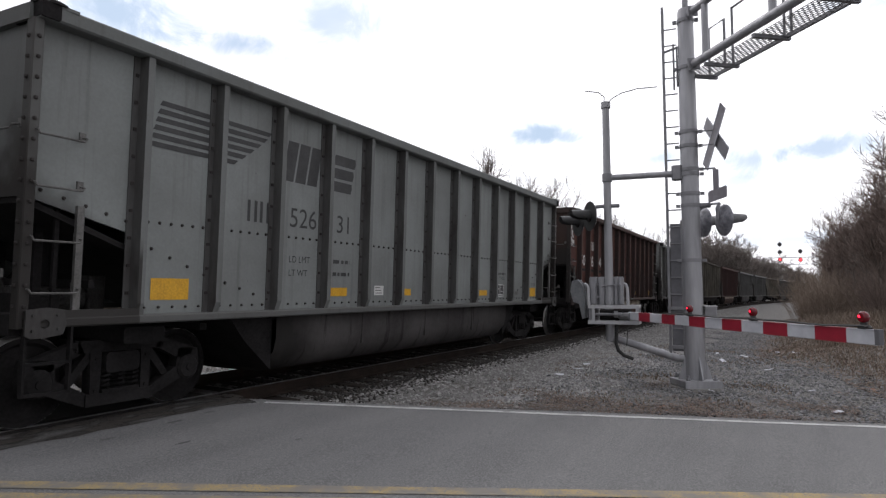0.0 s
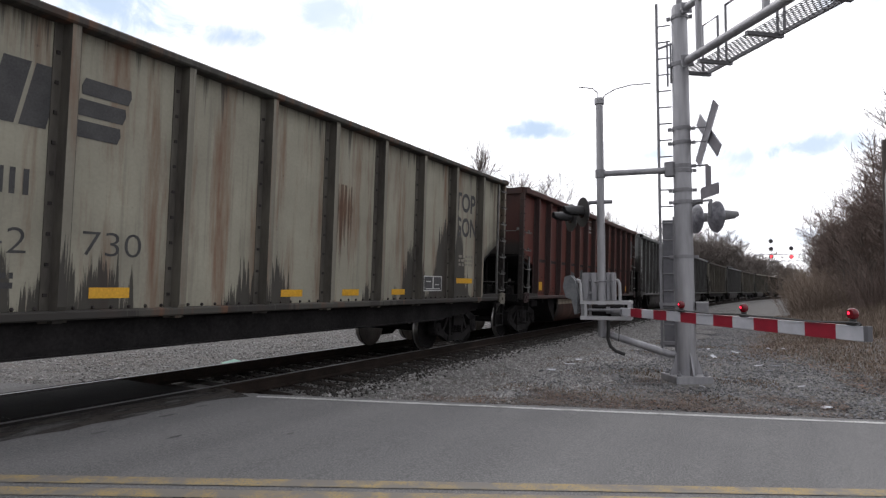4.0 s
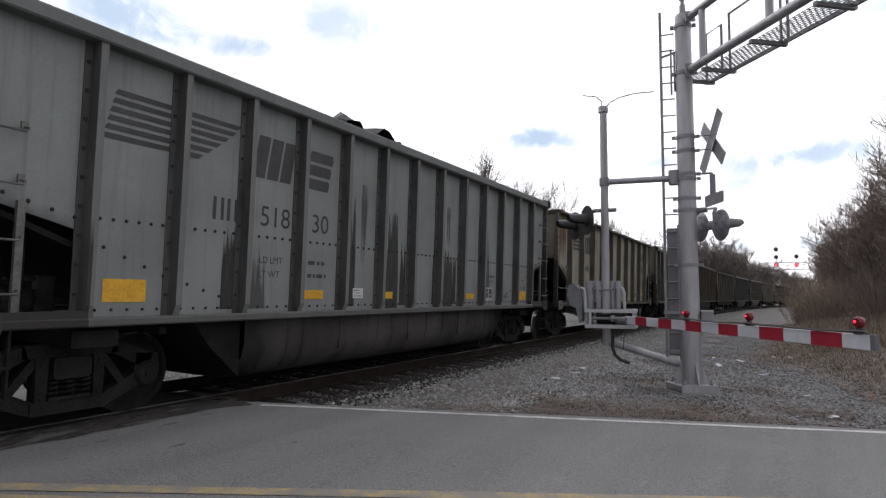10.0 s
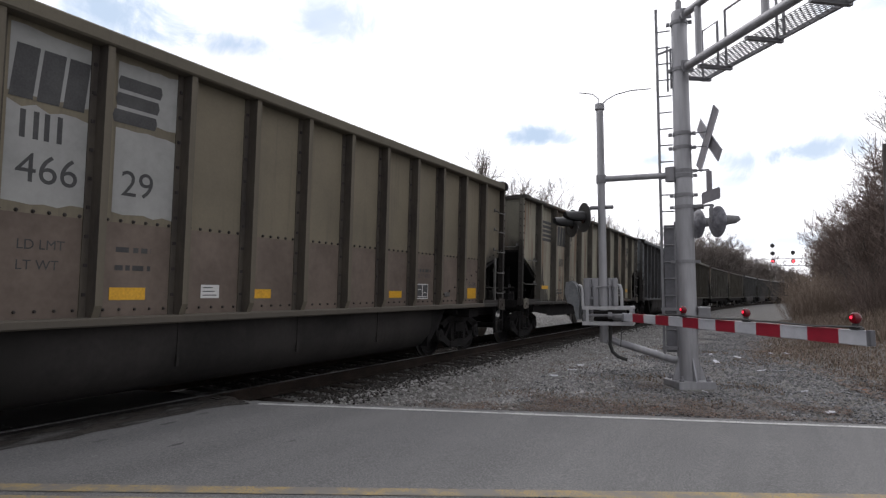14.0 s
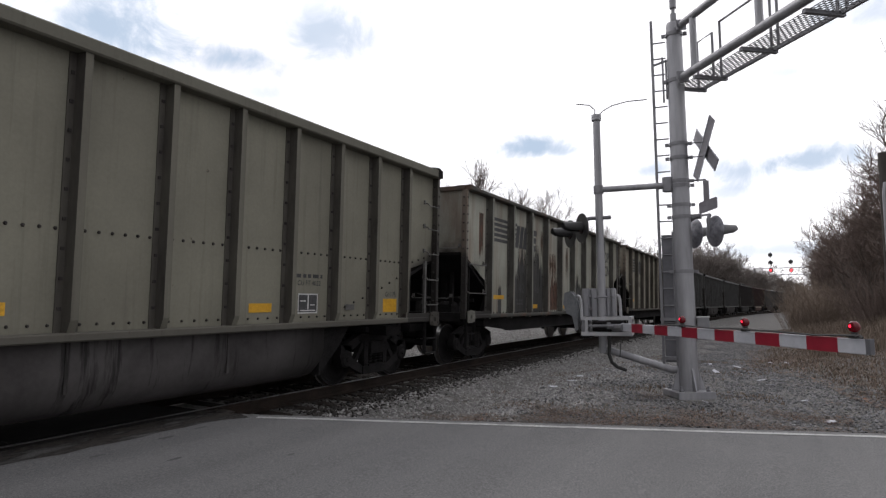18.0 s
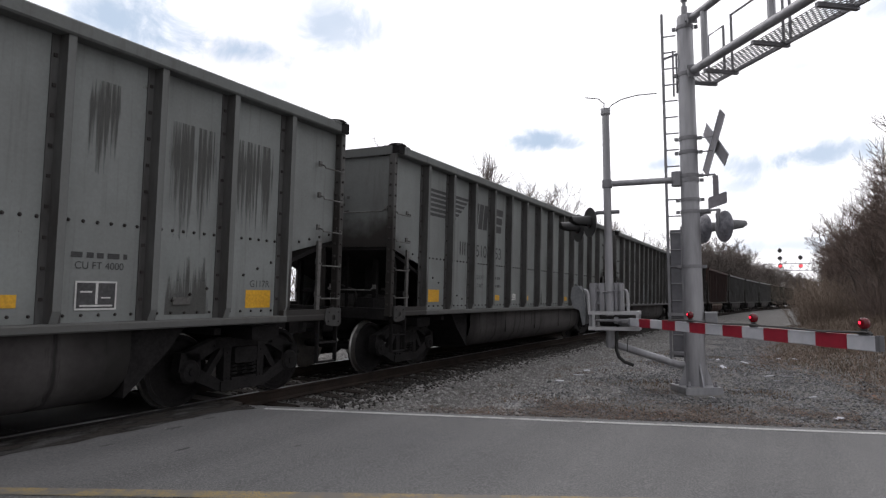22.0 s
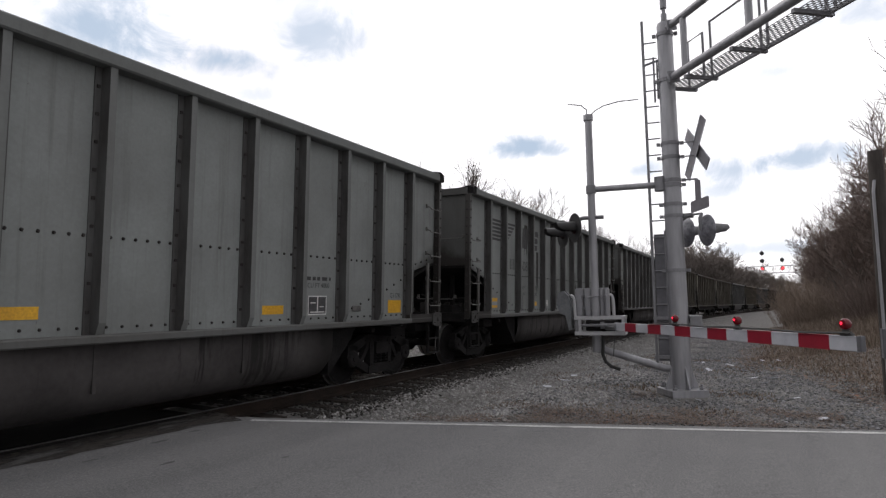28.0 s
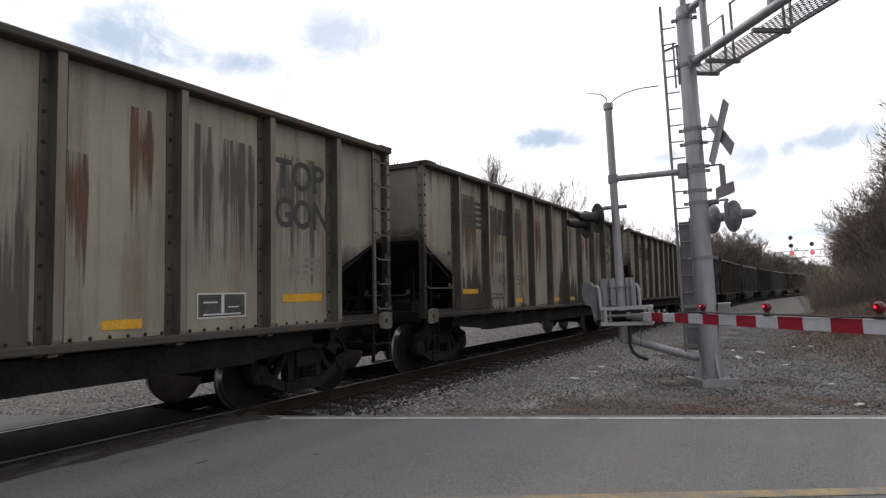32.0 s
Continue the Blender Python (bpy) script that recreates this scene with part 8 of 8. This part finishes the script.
def plant(k, x, y, z, size, turn, group, kinds=None):
    kinds = kinds or KINDS
    t = thing("tree", "leafless winter tree with grey bark and fine twigs", "tree", group, at=Matrix.LocRotScale((x, y, z), Euler((0, 0, turn)), (size, size, size)))
    part("trunk", kinds[k][0], BARK, t)
    part("crown", kinds[k][1], kinds[k][1].materials[0], t)


rng = random.Random(8)
# line of trees beyond the track
for i in range(58):
    x = 18 + i * 2.6 + rng.uniform(-1.5, 1.5)
    back = rng.uniform(0, 14)
    y = track_y(x) + 12.5 + 0.6 * back
    plant(rng.randrange(5), x, y, fall(x) - 0.5, rng.uniform(0.7, 0.88) if x < 40 else rng.uniform(0.88, 1.1) if x < 78 else rng.uniform(0.7, 0.9), rng.uniform(0, 6), "trees beyond the track")
for i in range(60):
    x, y = rng.uniform(-14, 26), rng.uniform(30, 60)
    plant(rng.randrange(3), x, y, -0.5, rng.uniform(0.7, 1.05), rng.uniform(0, 6), "trees beyond the track", FAR_KINDS)
# a dense belt close behind the far end of the train
for i in range(46):
    x = 82 + i * 2.0 + rng.uniform(-2, 2)
    y = track_y(x) + 4.6 + rng.uniform(0, 10)
    plant(rng.randrange(3), x, y, fall(x) - 0.6, rng.uniform(0.72, 0.95), rng.uniform(0, 6), "trees beyond the track", FAR_KINDS)


# tall trees that show over the couplings
for x, y, size in ((24.0, 29.5, 0.84), (18.0, 33.0, 0.88), (26.5, 33.0, 0.8)):
    plant(1, x, y, -0.5, size, 2.0 * x, "trees beyond the track")
# a taller clump where the line bends out of sight
for i in range(18):
    x = 102 + 1.6 * i + rng.uniform(-2, 2)
    plant(rng.randrange(3), x, track_y(x) + 3.8 + rng.uniform(0, 6), fall(x) - 0.5, rng.uniform(0.95, 1.2), rng.uniform(0, 6), "trees beyond the track", FAR_KINDS)


def wood_y(x):
    """Where the wood on the bank begins."""
    return -3.7 + 0.35 * ease(28, 38, x) - 0.05 * max(0.0, 34 - x) - (0.0012 * (x - 45) ** 2 / 2 if x > 45 else 0)


# wood on the bank to the near side
for i in range(80):
    x = 17 + i * 1.1 + rng.uniform(-0.8, 0.8)
    y = wood_y(x) - 0.5 - rng.uniform(0, 1) ** 1.5 * 6.5
    k = rng.randrange(3)
    tall = rng.uniform(4.6, 6.6) * ease(12, 30, x) + (1.2 if rng.random() < 0.15 else 0)
    plant(k, x, y, ground_z(x, y) - 0.1, tall / (9.5, 10.5, 8.5)[k], rng.uniform(0, 6), "trees on the bank", NEAR_KINDS)
for i in range(10):
    x = 21 + 1.5 * i + rng.uniform(-0.6, 0.6)
    y = wood_y(x) - 1.5 - rng.uniform(0, 3)
    plant(i % 3, x, y, ground_z(x, y) - 0.1, rng.uniform(0.62, 0.78), rng.uniform(0, 6), "trees on the bank", NEAR_KINDS)
for i in range(40):
    x = 135 + 2.2 * i + rng.uniform(-2, 2)
    y = track_y(x) + (rng.uniform(4.5, 12) if i % 2 else -rng.uniform(6.5, 14))
    plant(rng.randrange(3), x, y, fall(x) - 0.4, rng.uniform(0.8, 1.05), rng.uniform(0, 6), "trees far down the line", FAR_KINDS)
for i in range(44):
    x = 160 + rng.uniform(0, 150)
    y = track_y(min(x, 260)) + rng.choice((-1, 1)) * rng.uniform(9, 40)
    plant(rng.randrange(3), x, y, fall(x) - 0.3, rng.uniform(0.9, 1.3), rng.uniform(0, 6), "trees far down the line", FAR_KINDS)
for i in range(130):
    x = 14.5 + i * 0.55 + rng.uniform(-0.6, 0.6)
    y = wood_y(x) - (1.0 if x < 30 else 0.2) - rng.uniform(0, 4.5)
    s = rng.uniform(0.6, 0.95) * (0.7 if x < 26 else 0.9)
    b = new("thicket", THICKETS[rng.randrange(3)])
    b.matrix_basis = Matrix.LocRotScale((x, y, ground_z(x, y)), Euler((0, 0, rng.uniform(0, 6))), (s, s, s))
    tagged(b, "leafless brown brush on the bank", "brush", "brush on the bank", "stuff")
for i in range(64):
    x, y = -9 + 0.62 * i + rng.uniform(-0.5, 0.5), rng.uniform(25, 37)
    s = rng.uniform(1.2, 1.9)
    b = new("thicket", TAN_THICKETS[rng.randrange(2)])
    b.matrix_basis = Matrix.LocRotScale((x, y, ground_z(x, y)), Euler((0, 0, rng.uniform(0, 6))), (s, s, s))
    tagged(b, "tall leafless brush beyond the track", "brush", "brush beyond the track", "stuff")
# low brush that hides the line where it bends away
for i in range(46):
    x = 43 + 0.75 * i + rng.uniform(-0.6, 0.6)
    y = bank_y(x) - 2.0 - rng.uniform(0, 1.8)
    s = rng.uniform(0.7, 1.0)
    b = new("thicket", TAN_THICKETS[i % 3])
    b.matrix_basis = Matrix.LocRotScale((x, y, ground_z(x, y)), Euler((0, 0, rng.uniform(0, 6))), (s, s, s))
    tagged(b, "leafless brown brush on the bank", "brush", "brush on the bank", "stuff")
for i in range(90):
    x = -16 + i * 2.2 + rng.uniform(-1, 1)
    y = track_y(x) + (13 if x > 25 else 19) + rng.uniform(0, 6)
    s = rng.uniform(0.7, 1.1)
    b = new("thicket", THICKETS[rng.randrange(3)])
    b.matrix_basis = Matrix.LocRotScale((x, y, ground_z(x, y)), Euler((0, 0, rng.uniform(0, 6))), (s, s, s))
    tagged(b, "leafless brown brush beyond the track", "brush", "brush beyond the track", "stuff")


def grass_material():
    m, nt, b = material("dry_winter_grass", 0.9)
    ge = nt.nodes.new("ShaderNodeNewGeometry")
    col = ramp(nt, ge.outputs["Random Per Island"], (0.0, (0.13, 0.097, 0.077)), (0.5, (0.19, 0.145, 0.114)), (0.88, (0.26, 0.205, 0.16)), (1.0, (0.085, 0.085, 0.05)))
    nt.links.new(col, b.inputs["Base Color"])
    return m


def grass(name, count, area, height, mat, label, seed):
    r = np.random.RandomState(seed)
    x0, x1, y0, y1, keep = area
    v, f = [], []
    while len(f) < count * 2:
        x, y = r.uniform(x0, x1), r.uniform(y0, y1)
        if not keep(x, y, r):
            continue
        z = ground_z(x, y) - 0.02
        h = height * r.uniform(0.4, 1.2)
        a = r.uniform(0, 6.28)
        dx, dy, w = math.cos(a), math.sin(a), 0.006 + 0.008 * r.rand()
        ox, oy = r.normal(0, 0.35) * h, r.normal(0, 0.35) * h
        n = len(v)
        v += [(x - dx * w, y - dy * w, z), (x + dx * w, y + dy * w, z), (x + ox * 0.4 + dx * w * 0.7, y + oy * 0.4 + dy * w * 0.7, z + h * 0.6), (x + ox * 0.4 - dx * w * 0.7, y + oy * 0.4 - dy * w * 0.7, z + h * 0.6), (x + ox, y + oy, z + h * 0.95)]
        f += [(n, n + 1, n + 2, n + 3), (n + 3, n + 2, n + 4)]
    me = bpy.data.meshes.new(name)
    me.from_pydata(v, [], f)
    me.materials.append(mat)
    tagged(new(name, me), label, "grass", kind="stuff")


GRASS = grass_material()
grass("dry_grass", 60000, (9.5, 48, -9, 1.6, lambda x, y, r: y < bank_y(x) - 0.55 + 0.5 * r.rand() and road_out(x, y) > 0.8 and r.rand() < 14 / x), 0.11, GRASS, "dry brown winter grass on the bank", 31)
grass("tall_grass", 26000, (20, 75, -8, 1.2, lambda x, y, r: wood_y(x) - 2.5 < y < bank_y(x) - 1.2 - 1.2 * r.rand()), 0.5, GRASS, "tall dry grass along the wood", 35)
grass("weeds", 5000, (7.5, 22, 0, 5.2, lambda x, y, r: off_road(x, y) and noise.noise((x * 0.8, y * 0.8, 7)) > 0.12), 0.07, GRASS, "low brown weeds in the gravel", 33)


# ---- movement ----
def motions():
    for place, car in TRAIN:
        at = lambda t: TRAIN_AT + CAR_PITCH * (place + 0.5) - run(t)
        rows = []
        for k in range(33):
            t = float(k)
            p, h = rail_point(at(t))
            q, _ = rail_point(at(t) + 1.0)
            rows.append((t, pose(p.x, p.y, p.z, CANT, -math.degrees(q.z - p.z), math.degrees(h))))
        walk(car, rows)
        for truck in car.children:
            for w in truck.children:
                if "turns" not in w:
                    continue
                x = w.matrix_basis.translation.x
                spin = lambda t: pose(x, 0, 0.457, 0, -math.degrees(run(t) / 0.457), 0)
                near = [k / FPS for k in range(0, 32 * FPS + 1) if -8 < at(k / FPS) < 40]
                ts = sorted({0.0, 32.0, *near})
                first, last = (near[0], near[-1]) if near else (0.0, 0.0)
                walk(w, [(t, spin(min(max(t, first), last))) for t in ts])


motions()
